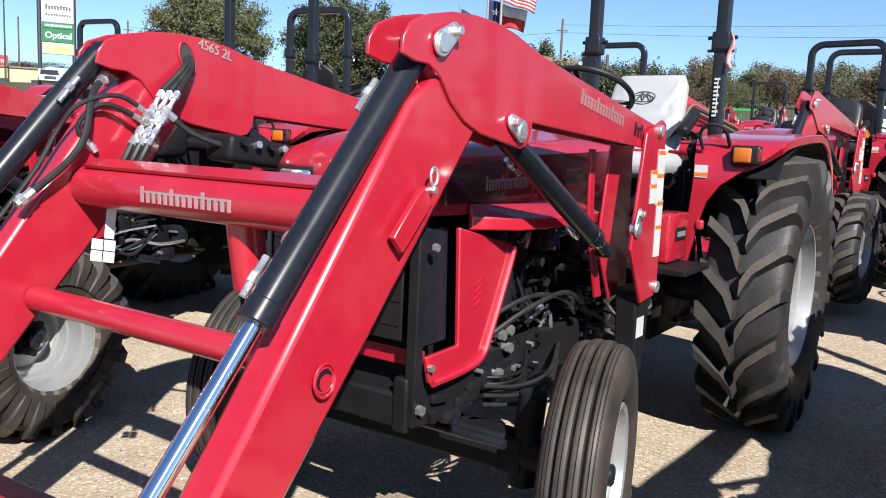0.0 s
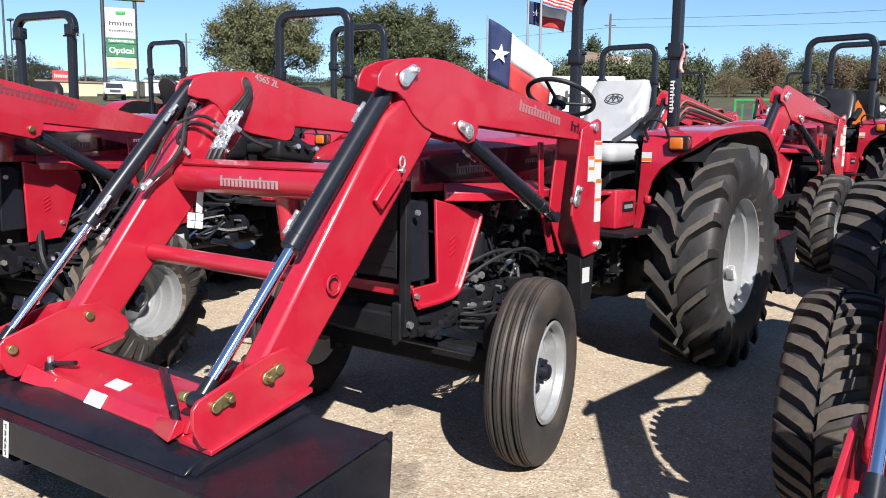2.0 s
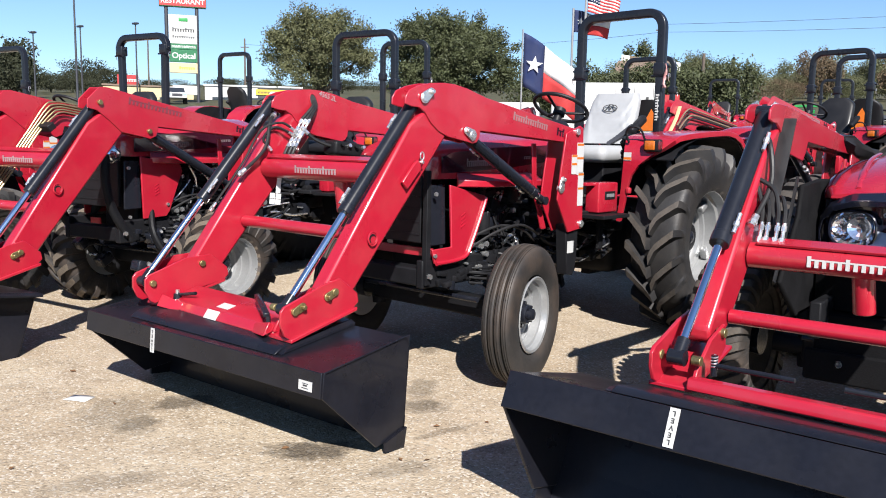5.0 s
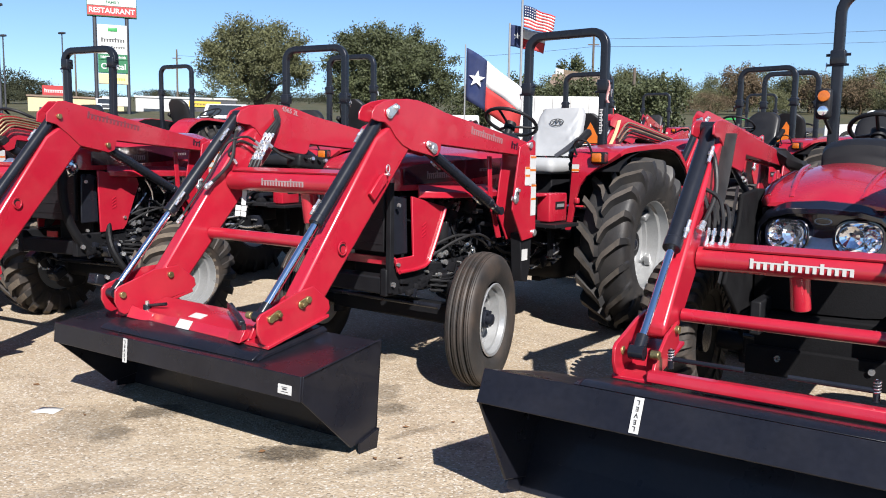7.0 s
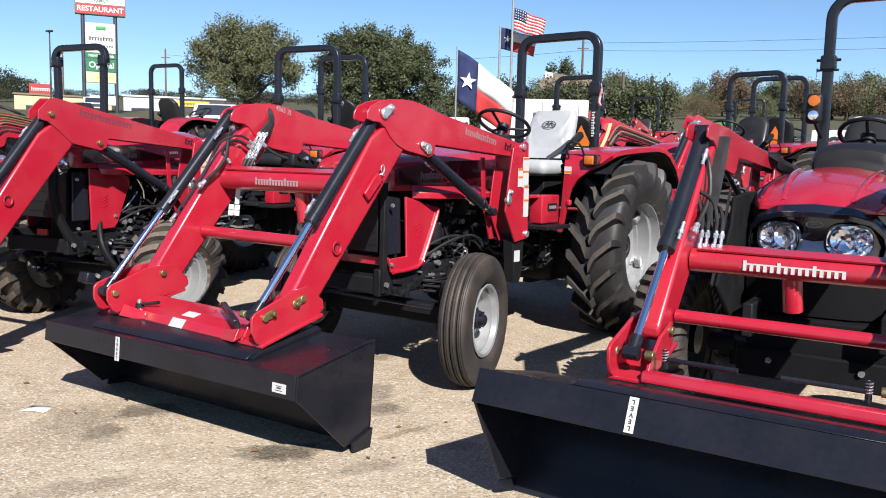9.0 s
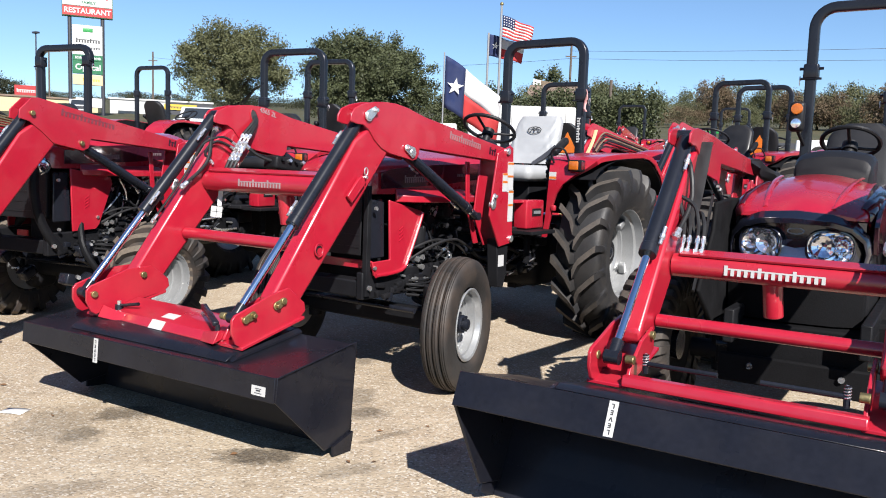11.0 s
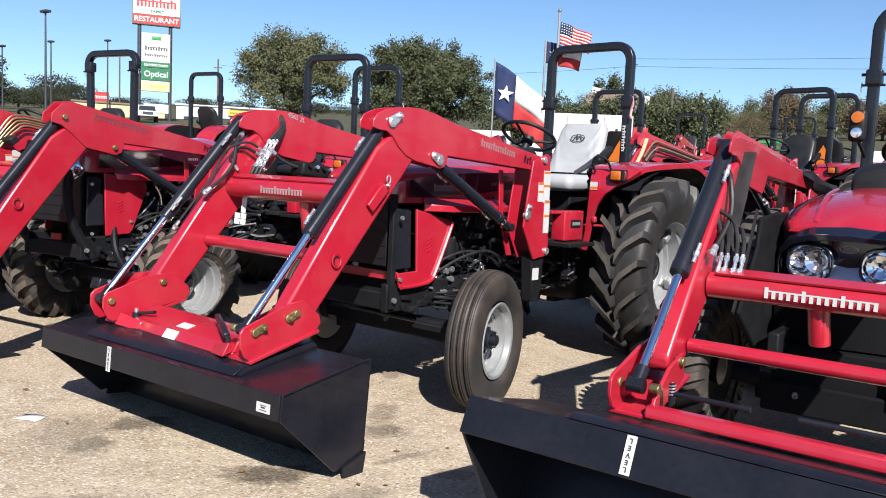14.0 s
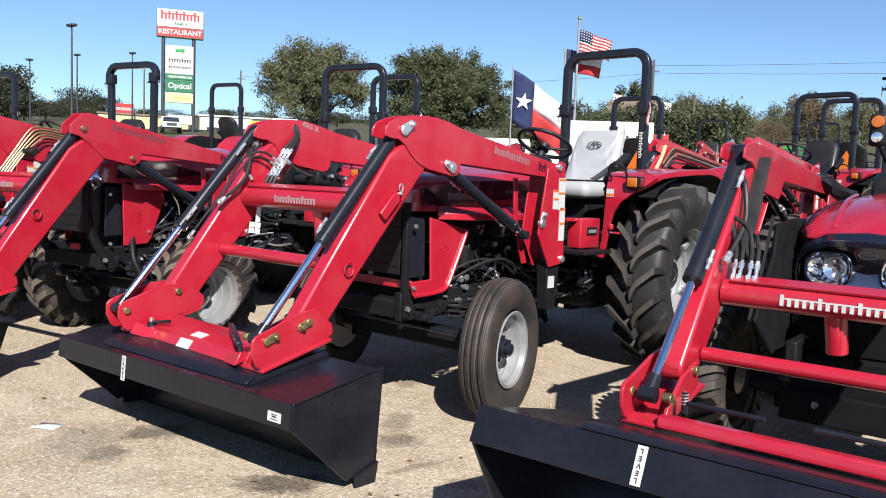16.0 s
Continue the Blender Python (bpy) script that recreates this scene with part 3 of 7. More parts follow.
def bucket(parent, turn, shift, tilt_label, W=0.915, yaw=0.0, lip=0.315):
    """Loader bucket tipped forward: back plate, floor, flange, side plates and cutting edge. turn in degrees about its flange."""
    o = Vector((0, -1.65, 0.44))
    m = Matrix.Translation(o + Vector((0.045 if yaw else 0.0, *shift))) @ Matrix.Rotation(radians(yaw), 4, "Z") @ Matrix.Rotation(radians(turn), 4, "X") @ Matrix.Translation(-o)
    t = 0.012

    def go(bm):
        bmesh.ops.transform(bm, matrix=m, verts=bm.verts)
        return bm

    bm = plate([(-1.65, 0.44), (-1.16, 0.502), (-1.13, 0.47), (-1.165, 0.03), (-1.178, 0.03), (-1.145, 0.462), (-1.168, 0.486), (-1.648, 0.425)], -W, W)
    body = part("bucket", go(bm), BUCKET, parent, tilt_label, 0.004)
    part("flange", go(plate([(-1.65, 0.443), (-1.664, 0.443), (-1.674, lip), (-1.662, lip)], -W, W)), BUCKET, body, "", 0.003)
    for s in (1, -1):
        part("side_plate", go(plate([(-1.13, 0.505), (-1.165, 0.065), (-1.345, 0.045), (-1.66, lip), (-1.65, 0.44)], s * (W - t), s * W)), BUCKET, body, "", 0.003)
        part("edge_shoe", go(plate([(-1.160, 0.09), (-1.178, 0.0), (-1.30, 0.012), (-1.30, 0.055)], s * (W + 0.001), s * (W + 0.014))), BUCKET, body)
    part("cutting_edge", go(plate([(-1.156, 0.14), (-1.172, 0.004), (-1.186, 0.004), (-1.170, 0.14)], -W, W)), BUCKET, body)
    # stiffener along the flange, folded down at its ends
    for s in (1, -1):
        part("stiffener", go(loft([[(s * 0.56, -1.60, 0.449), (s * 0.56, -1.16, 0.506), (s * 0.56, -1.16, 0.528), (s * 0.56, -1.55, 0.480)], [(s * 0.585, -1.60, 0.449), (s * 0.585, -1.16, 0.506), (s * 0.585, -1.16, 0.515), (s * 0.585, -1.56, 0.468)]])), BUCKET, body)
    part("torque_tube", go(plate([(-1.62, 0.446), (-1.16, 0.508), (-1.16, 0.530), (-1.555, 0.480), (-1.59, 0.470)], -0.56, 0.56)), BUCKET, body, "", 0.006)
    ml = m @ axes((-0.317 + 0.012 * yaw, -1.672, 0.382), (1, 0, 0), (0, 0.078, 1))
    strip = part("level_strip", box((0, 0, 0), (0.032, 0.118, 0.002)), WHITE, body, "white LEVEL sticker strip")
    strip.matrix_basis = ml
    word("L\nE\nV\nE\nL", 0.0215, ml @ Matrix.Translation((0, 0, 0.0016)) @ Matrix.Rotation(radians(180), 4, "Z"), INK, body, "lettering", 0.0004)
    ml = m @ axes((W - 0.085, -1.6725, 0.378), (1, 0, 0), (0, 0.078, 1))
    st = part("maker_sticker", box((0, 0, 0), (0.078, 0.040, 0.002)), WHITE, body, "white maker's sticker")
    st.matrix_basis = ml
    bm = bmesh.new()
    for i, (a, b, ww, hh) in enumerate(((0, 0.009, 0.034, 0.0025), (0.0, 0.001, 0.024, 0.006), (0, -0.010, 0.040, 0.0025))):
        add_box(bm, (a, b, 0.0018), (ww, hh, 0.001))
    pr = part("sticker_print", bm, DARKPOLE, body)
    pr.matrix_basis = ml
    return body


def loader(parent, f, dx, hbar, lbar, bucket_turn, bucket_shift, strip=True, hole=(-1.057, 0.897), detail=True, model="4565 2L", dark_mark=False, slim=False, bucket_half=0.915, bucket_yaw=0.0):
    """Front loader in the tractor's own frame: f maps its reference outline (y, z) to this model, dx moves the arms inwards."""

    def F(pts):
        return [f(y, z) for y, z in pts]

    knee = F([(-0.845, 1.535), (-0.842, 1.570), (-0.815, 1.603), (-0.754, 1.627), (-0.666, 1.645), (-0.570, 1.652), (-0.48, 1.650), (-0.381, 1.635), (-0.300, 1.615), (-0.226, 1.597), (0.60, 1.465), (0.715, 1.448), (0.715, 1.368), (0.639, 1.366), (-0.268, 1.420), (-0.275, 1.385), (-0.295, 1.358), (-0.330, 1.350), (-0.37, 1.358), (-0.53, 1.383), (-0.600, 1.408), (-0.660, 1.450), (-0.705, 1.500), (-0.750, 1.522), (-0.80, 1.524)])
    if detail is not True:
        knee = F([(-0.805, 1.535), (-0.800, 1.590), (-0.715, 1.668), (-0.665, 1.672), (0.60, 1.448), (0.715, 1.428), (0.715, 1.368), (0.639, 1.366), (-0.262, 1.428), (-0.282, 1.365), (-0.330, 1.345), (-0.560, 1.388), (-0.650, 1.462), (-0.735, 1.520)])
    if slim:
        knee = F([(-0.845, 1.535), (-0.838, 1.580), (-0.80, 1.603), (-0.73, 1.612), (-0.62, 1.606), (-0.48, 1.594), (-0.20, 1.556), (0.60, 1.468), (0.715, 1.450), (0.715, 1.382), (0.639, 1.380), (-0.268, 1.446), (-0.295, 1.392), (-0.330, 1.350), (-0.37, 1.358), (-0.53, 1.383), (-0.600, 1.408), (-0.660, 1.450), (-0.705, 1.500), (-0.750, 1.522), (-0.80, 1.524)])
    low = F([(-0.640, 1.545), (-0.800, 1.440), (-1.352, 0.690), (-1.350, 0.640), (-1.310, 0.618), (-1.235, 0.625), (-1.164, 0.660), (-0.537, 1.385), (-0.50, 1.45)])
    for s in (1, -1):
        xo, xi = s * (0.580 - dx), s * (0.480 - dx)
        far = detail is True and not slim and s < 0
        arm = part("loader_arm", plate([(y - 0.02, z) for y, z in low] if far else low, xi + s * 0.006, xo - s * 0.008), RED, parent, "red painted loader arm", 0.012)
        part("knee_plate", plate(knee, xo - s * 0.010, xo), RED, arm, "", 0.003)
        part("knee_plate", plate(knee, xi, xi + s * 0.010), RED, arm, "", 0.003)
        up = F([(-0.50, 1.585), (-0.381, 1.568), (-0.226, 1.548), (0.60, 1.458), (0.70, 1.440), (0.70, 1.390), (0.639, 1.388), (-0.268, 1.454), (-0.45, 1.48)] if slim else [(-0.50, 1.620), (-0.381, 1.604), (-0.226, 1.572), (0.60, 1.438), (0.70, 1.440), (0.70, 1.378), (0.639, 1.376), (-0.268, 1.430), (-0.45, 1.50)])
        part("boom_box", plate(up, xi + s * 0.008, xo - s * 0.009), RED, arm, "", 0.004)
        hy, hz = f(*hole)
        bm = bmesh.new()
        ring = [(xo + s * 0.004, hy + 0.029 * math.cos(a), hz + 0.033 * math.sin(a)) for a in [2 * math.pi * k / 24 for k in range(24)]]
        add_sweep(bm, ring, 0.0035, None, 6, False, True)
        part("boss_ring", bm, RED, arm)
        part("boss_sleeve", lathe([(s * 0.0015, 0.031), (s * 0.0055, 0.024), (s * 0.002, 0.021)], xo - s * 0.001, hy, hz, 24), RED, arm)
        # flat dark and red discs paint the hole's shaded and lit inside
        part("boss_bore", rod((xo - s * 0.004, hy, hz), (xo + s * 0.0025, hy, hz), 0.0235, None, 24), CAST, arm)
        part("boss_tube", rod((xo - s * 0.004, hy + 0.004, hz - 0.006), (xo + s * 0.0038, hy + 0.004, hz - 0.006), 0.0175, None, 24), RED, arm)
        # parking stop on the arm's side
        hk = F([(-0.765, 1.265), (-0.795, 1.245), (-0.875, 1.160), (-0.840, 1.125), (-0.740, 1.225)])
        if detail != "brass":
            part("stop_bracket", plate(hk, xo + s * 0.001, xo + s * 0.018), RED, arm, "", 0.003)
        py, pz = f(-0.745, 1.285)
        bm = bmesh.new()
        add_sweep(bm, [(xo + s * 0.022, py + 0.013 * math.cos(a), pz + 0.020 * math.sin(a)) for a in [2 * math.pi * k / 12 for k in range(12)]], 0.0035, None, 6, False, True)
        add_rod(bm, (xo + s * 0.01, py, pz - 0.03), (xo + s * 0.03, py, pz - 0.03), 0.008, None, 8)
        if detail != "brass":
            part("linch_pin", bm, ZINC, arm)
        c1, c2 = f(-0.716, 1.571), f(-0.342, 1.396)
        b1, b2 = f(-1.528, 0.603), f(-1.300, 0.668)
        if detail is True and not slim:
            b1, b2 = ((-1.610, 0.614), (-1.325, 0.690)) if far else ((-1.534, 0.618), (-1.308, 0.677))
        if far:
            c1 = (-0.760, 1.580)
        pin(arm, (xo + s * 0.004, *c1), s, detail == "brass", None if detail == "brass" else (0.8, 0.55))
        pin(arm, (xo + s * 0.004, *c2), s, detail == "brass", None if detail == "brass" else (-0.8, 0.35))
        xm = (xo + xi) / 2
        hydraulic(parent, (xm - 0.02 * far, c1[0] - 0.025 * far, c1[1]), (xm - 0.02 * far, *b1), 0.57, 0.035 if slim else 0.034, "hydraulic_cylinder", 0.016 if slim else 0.0185)
        hydraulic(parent, (xm - s * 0.004, *c2), (xm - s * 0.004, *f(0.415, 1.015)), 0.86, 0.017 if slim else 0.033)
        # tower
        tw = F([(0.545, 1.425), (0.70, 1.475), (0.735, 1.460), (0.765, 0.83), (0.60, 0.812), (0.470, 1.02), (0.500, 1.20)])
        tower = part("loader_tower", plate(tw, xo + s * 0.004, xo + s * 0.018), RED, parent, "red loader tower with warning stickers", 0.004)
        part("tower_inner", plate(tw, xi - s * 0.016, xi - s * 0.004), RED, tower, "", 0.004)
        part("tower_rib", plate(F([(0.37, 1.36), (0.41, 1.36), (0.43, 1.10), (0.545, 0.83), (0.49, 0.83), (0.39, 1.09)]), xi - s * 0.022, xi - s * 0.010), RED, tower, "", 0.003)
        part("mounting_post", plate(F([(0.60, 0.86), (0.745, 0.86), (0.735, 0.62), (0.70, 0.53), (0.63, 0.54)]), s * 0.50, xo), CAST, tower, "black mounting post", 0.006)
        pin(tower, (xo + s * 0.02, *f(0.66, 1.435)), s)
        pin(tower, (xo + s * 0.02, *f(0.50, 1.09)), s, False, (0.2, 0.9))
        pin(tower, (xo + s * 0.02, *f(0.735, 0.86)), s)
        if s > 0 or not strip:
            for (a, b, h, w) in ((0.705, 1.27, 0.20, 0.075), (0.640, 1.235, 0.12, 0.06), (0.72, 1.08, 0.21, 0.062)):
                yy, zz = f(a, b)
                mm = axes((xo + s * 0.0195, yy, zz), (0, s, 0), (0, -0.04, 1))
                stk = part("warning_sticker", box((0, 0, 0), (w, h, 0.002)), WHITE, tower, "white warning sticker")
                stk.matrix_basis = mm
                for k in (0.44, 0.02):
                    bm = box((0, h * k, 0.0015), (w * 0.96, 0.013, 0.001))
                    o2 = part("sticker_band", bm, ORANGE, tower)
                    o2.matrix_basis = mm
            yy, zz = f(0.655, 0.715)
            stk = part("warning_sticker", box((0, 0, 0), (0.07, 0.075, 0.002)), WHITE, tower)
            stk.matrix_basis = axes((xo + s * 0.003, yy, zz), (0, s, 0), (0, 0.2, 1))
        # bucket bracket plates
        br = F([(-1.168, 0.655), (-1.160, 0.612), (-1.195, 0.585), (-1.555, 0.497), (-1.582, 0.515), (-1.606, 0.57), (-1.604, 0.625), (-1.585, 0.645), (-1.50, 0.672), (-1.375, 0.715), (-1.27, 0.735)])
        for xa, xb in ((xo + s * 0.006, xo + s * 0.020), (xi - s * 0.020, xi - s * 0.006)):
            inner = (slim or s > 0 and detail is True) and abs(xb) < abs(xo)
            part("carrier_plate", plate(F([(-1.27, 0.70), (-1.25, 0.60), (-1.34, 0.54), (-1.50, 0.505), (-1.545, 0.51), (-1.52, 0.56), (-1.40, 0.66)]) if inner else [(y - 0.045, z + 0.012) if y < -1.3 else (y, z) for y, z in br] if far else br, xa, xb), RED, parent, "red bucket carrier plate", 0.003)
        part("carrier_skirt", plate(F([(-1.18, 0.592), (-1.56, 0.500), (-1.56, 0.484), (-1.18, 0.576)]), xi - s * 0.02, xo + s * 0.035), RED, parent, "", 0.003)
        pin(parent, (xo + s * 0.022, *b1), s, True, (0.95, 0.35))
        pin(parent, (xo + s * 0.022, *b2), s, True, (-0.95, -0.40))
        for q in (b1, b2):
            pin(parent, (xi - s * 0.022, *q), -s, True)
        # hydraulic lines on the arm
        if detail is True:
            hose(parent, [(xm + s * 0.0, c1[0] - 0.03, c1[1] - 0.08), (xi, c1[0] - 0.10, c1[1] - 0.13), (xi - s * 0.03, c1[0] - 0.16, c1[1] - 0.28), (xi - s * 0.02, c1[0] - 0.32, c1[1] - 0.42)], 0.010)
    # cross members between the arms
    xi = 0.480 - dx
    hr = 0.049 if slim else 0.058
    bar = part("cross_tube", rod((-xi, *hbar), (xi, *hbar), hr, None, 28), RED, parent, "red cross tube with grey maker's mark")
    part("hose_tray", plate([(hbar[0] - 0.035, hbar[1] + hr - 0.008), (hbar[0] + 0.03, hbar[1] + hr + 0.012), (hbar[0] + 0.03, hbar[1] + hr + 0.019), (hbar[0] - 0.04, hbar[1] + hr + 0.002)], -xi + 0.03, xi), RED, bar, "", 0.002)
    bars(axes((0.0, hbar[0] - hr - 0.0015, hbar[1] + 0.0), (1, 0, 0), (0, 0, 1)), 0.37 if slim else 0.335, 0.048, WHITE if slim else GREY_INK, bar)
    xd, drop = (-0.015, 0.18) if slim else (0.11, 0.215)
    pipe = rod((xd, hbar[0] + 0.03, hbar[1] - 0.03), (xd + 0.01, hbar[0] + 0.05, hbar[1] - drop), 0.038 if slim else 0.045, None, 20)
    part("drop_tube", pipe, RED, bar, "", 0.004)
    # dark disc on the solid end paints the shade of an open tube
    part("tube_bore", rod((xd + 0.01, hbar[0] + 0.05, hbar[1] - drop + 0.005), (xd + 0.01, hbar[0] + 0.0505, hbar[1] - drop - 0.0015), 0.030 if slim else 0.036, None, 20), CAST, bar)
    part("lower_cross_tube", rod((-xi, *lbar), (xi, *lbar), 0.027 if slim else 0.033, None, 22), RED, parent, "slim red cross tube")
    for s in (1, -1):
        mm = axes((s * (0.5815 - dx), *f(*((-0.28, 1.560) if dark_mark else (0.19, 1.485)))), (0, s, -0.157 * s), (0, 0.157, 1))
        bars(mm, 0.44 if dark_mark else 0.34, 0.054, FADED_INK if dark_mark else PINK_INK, parent)
        mm = axes((s * (0.5815 - dx), *f(0.50, 1.43)), (0, s, -0.157 * s), (0, 0.157, 1))
        bars(mm, 0.075, 0.055, MAROON, parent, "model_mark", (2, 1.4), (0, 1))
    if model:
        word(model, 0.042, axes((-(0.4785 - dx), *f(-0.435, 1.618)), (0, 1, -0.22), (0, 0.22, 1)), GREY_INK, parent, "model_number", 0.0005, "grey model number 4565 2L")
    # carrier cross beam on the bucket back, with latch handles
    xb = 0.48 - dx if slim else 0.458 - dx
    prof = [(-1.515, 0.540), (-1.560, 0.540), (-1.570, 0.512), (-1.570, 0.492), (-1.515, 0.50)] if slim else [(-1.545, 0.478), (-1.552, 0.490), (-1.525, 0.526), (-1.36, 0.572), (-1.33, 0.566), (-1.325, 0.512)]
    beam = part("carrier_beam", plate(F(prof), -xb, xb), RED, parent, "red carrier beam with white stickers", 0.006)
    for yy, zz, w, tilt in () if slim else ((-1.470, 0.5425, 0.095, (0, 0.96, 0.27)), (-1.5415, 0.5085, 0.105, (0, 0.6, 0.8))):
        stk = part("warning_sticker", box((0, 0, 0), (w, 0.048, 0.002)), WHITE, beam)
        stk.matrix_basis = axes((-0.015 if zz > 0.52 else -0.03, *f(yy, zz)), (1, 0, 0), tilt)
    for s in (1, -1):
        if slim:
            yy, zz = f(-1.51, 0.655)
            bm = rod((s * (xb - 0.07), yy, zz - 0.055), (s * (xb - 0.33), yy - 0.02, zz - 0.050), 0.009, None, 10)
            add_rod(bm, (s * (xb - 0.07), yy, zz - 0.09), (s * (xb - 0.07), yy, zz - 0.02), 0.011, None, 10)
            part("latch_handle", bm, BLACK, beam, "black latch handle")
            spring = [(s * (xb - 0.07) + 0.010 * math.cos(q), yy + 0.010 * math.sin(q), zz - 0.065 + 0.0016 * q) for q in [k * 0.7 for k in range(40)]]
            part("latch_spring", sweep(spring, 0.003, None, 5), ZINC, beam)
            continue
        # flared end of the apron, pivot box and latch
        part("end_flare", loft([[(s * (xb - 0.15), -1.552, 0.480), (s * (xb - 0.15), -1.530, 0.524), (s * (xb - 0.15), -1.50, 0.50)], [(s * xb, -1.595, 0.495), (s * xb, -1.560, 0.555), (s * xb, -1.50, 0.52)]]), RED, beam, "", 0.004)
        if s > 0:
            part("pivot_box", soft_box((s * (xb - 0.030), -1.20, 0.602), (0.060, 0.11, 0.065), 0.01, Matrix.Rotation(-0.25, 4, "X")), RED, beam)
        if s > 0:
            d = Vector((0.27, -0.14, -0.035)).normalized()
            bm = soft_box((0.285, -1.475, 0.592), (0.30, 0.030, 0.026), 0.008, d.to_track_quat("X", "Z").to_matrix().to_4x4())
        else:
            bm = rod((-0.41, -1.50, 0.548), (-0.27, -1.48, 0.572), 0.009, None, 10)
            add_rod(bm, (-0.41, -1.50, 0.52), (-0.41, -1.50, 0.555), 0.024, 0.020, 12)
        latch = part("latch_handle", bm, BLACK, beam, "black latch handle")
        xs = 0.43 if s > 0 else -0.41
        part("latch_stud", rod((xs, -1.50 if s < 0 else -1.545, 0.50), (xs, -1.50 if s < 0 else -1.545, 0.575), 0.011, None, 10), ZINC if s < 0 else BLACK, latch)
    if detail == "brass":
        # bent brass pipes along the inside of the far arm
        for k in range(5):
            x, o = -(0.455 - dx) + 0.006 * k, 0.019 * k
            path = [(x, -1.02 + o, 0.80), (x, -0.72 + o, 1.19), (x, -0.56 + o, 1.40), (x, -0.43 + o * 0.7, 1.575 - o), (x, -0.36 + o * 0.5, 1.605 - o), (x, -0.22, 1.598 - o), (x, 0.30, 1.52 - o)]
            part("brass_pipe", sweep(smooth_path(path, 4), 0.0065, None, 8), BRASS, parent, "thin brass hydraulic pipe")
        for yy, zz in ((-0.66, 1.24), (-0.50, 1.46)):
            part("pipe_clamp", box((-(0.40 - dx), yy + 0.04, zz - 0.04), (0.14, 0.05, 0.06), Matrix.Rotation(-0.95, 4, "X")), PLASTIC, parent, "black pipe clamp", 0.006)
    elif detail and not slim:
        # hose bundle through the far arm's plate and its couplings
        x0 = -(0.4785 - dx)
        ky, kz = f(-0.545, 1.580)
        rim = [(x0 + 0.002, ky + 0.028 * math.cos(q) - 0.014 * math.sin(q), kz + 0.048 * math.sin(q)) for q in [2 * math.pi * k / 24 for k in range(24)]]
        # nothing is cut here: a black oval plate paints the opening's shade
        part("hose_opening", plate([(y, z) for _, y, z in rim], x0 - 0.001, x0 + 0.0025), INK, parent, "dark plate painting the shade inside the hose opening")
        part("opening_rim", sweep(rim, 0.004, None, 6, False, True), RED, parent)
        for k in range(3):
            o = 0.020 * k
            top, low = Vector((x0 + 0.030 + o * 0.5, -0.655 + o, 1.475)), Vector((x0 + 0.036 + o * 0.5, -0.765 + o, 1.315))
            hose(parent, [(x0 - 0.01, ky + 0.004 * k, kz + 0.012), (x0 + 0.018, ky - 0.02 + o * 0.6, kz - 0.025), tuple(top)], 0.0105, False)
            bm = rod(top, low, 0.0075, None, 10)
            for q, rr, ll in ((0.02, 0.0115, 0.12), (0.28, 0.010, 0.12), (0.45, 0.0125, 0.16), (0.70, 0.010, 0.12), (0.88, 0.0115, 0.12)):
                c = top.lerp(low, q)
                add_rod(bm, c, top.lerp(low, q + ll), rr, None, 8)
            part("coupling", bm, ZINC, parent, "zinc plated hydraulic couplings")
            hose(parent, [tuple(low), (x0 + 0.045 + o * 0.5, -0.80 + o, 1.265), (x0 + 0.06 + o, hbar[0] + 0.04 + o, hbar[1] + 0.04)], 0.010, False)
        hose(parent, [(x0 + 0.045, -0.71, 1.40), (x0 + 0.03, -0.80, 1.45), (x0 + 0.0, -0.90, 1.42), (x0 - 0.03, -0.945, 1.35), (x0 - 0.04, -1.02, 1.22), (x0 - 0.05, -1.22, 0.97)], 0.007)
        hose(parent, [(x0 + 0.045, -0.72, 1.38), (x0 + 0.02, -0.84, 1.425), (x0 - 0.01, -0.90, 1.36), (x0 + 0.0, -0.86, 1.30)], 0.007)
        hose(parent, [(x0 + 0.05, -0.67, 1.42), (x0 + 0.08, -0.60, 1.36), (x0 + 0.12, -0.52, 1.325), (x0 + 0.12, -0.44, 1.32)], 0.010)
        valve = part("control_valve", soft_box((x0 + 0.11, -0.37, 1.300), (0.12, 0.30, 0.085), 0.02, Matrix.Rotation(-0.12, 4, "X")), CAST, parent, "black hydraulic control valve")
        for k in range(5):
            part("valve_port", rod((x0 + 0.15, -0.47 + 0.055 * k, 1.325 - 0.006 * k), (x0 + 0.19, -0.475 + 0.055 * k, 1.335 - 0.006 * k), 0.012, None, 8), ZINC if k % 2 else CAST, valve)
        for k in range(3):
            hose(parent, [(x0 + 0.14, -0.30 + 0.03 * k, 1.30), (x0 + 0.16, -0.18 + 0.03 * k, 1.285 - 0.012 * k), (x0 + 0.14, 0.0, 1.25 - 0.02 * k), (x0 + 0.10, 0.20, 1.22 - 0.02 * k)], 0.014, False)
        # paper tags hanging below the cross tube, turned half round
        mt = Matrix.Translation((x0 + 0.055, hbar[0], hbar[1] - 0.178)) @ Matrix.Rotation(0.75, 4, "Z") @ Matrix.Rotation(0.1, 4, "Y")
        bm = bmesh.new()
        for q in ((-0.0165, 0.0165), (0.0165, 0.0165), (-0.0165, -0.0165), (0.0165, -0.0165)):
            add_box(bm, (0, 0, 0), (0.030, 0.002, 0.030), mt @ Matrix.Translation((q[0], 0, q[1])))
        add_box(bm, (0, 0, 0), (0.026, 0.002, 0.100), mt @ Matrix.Translation((0.012, 0.003, 0.085)))
        part("paper_tag", bm, WHITE, parent, "white paper tags on a string")
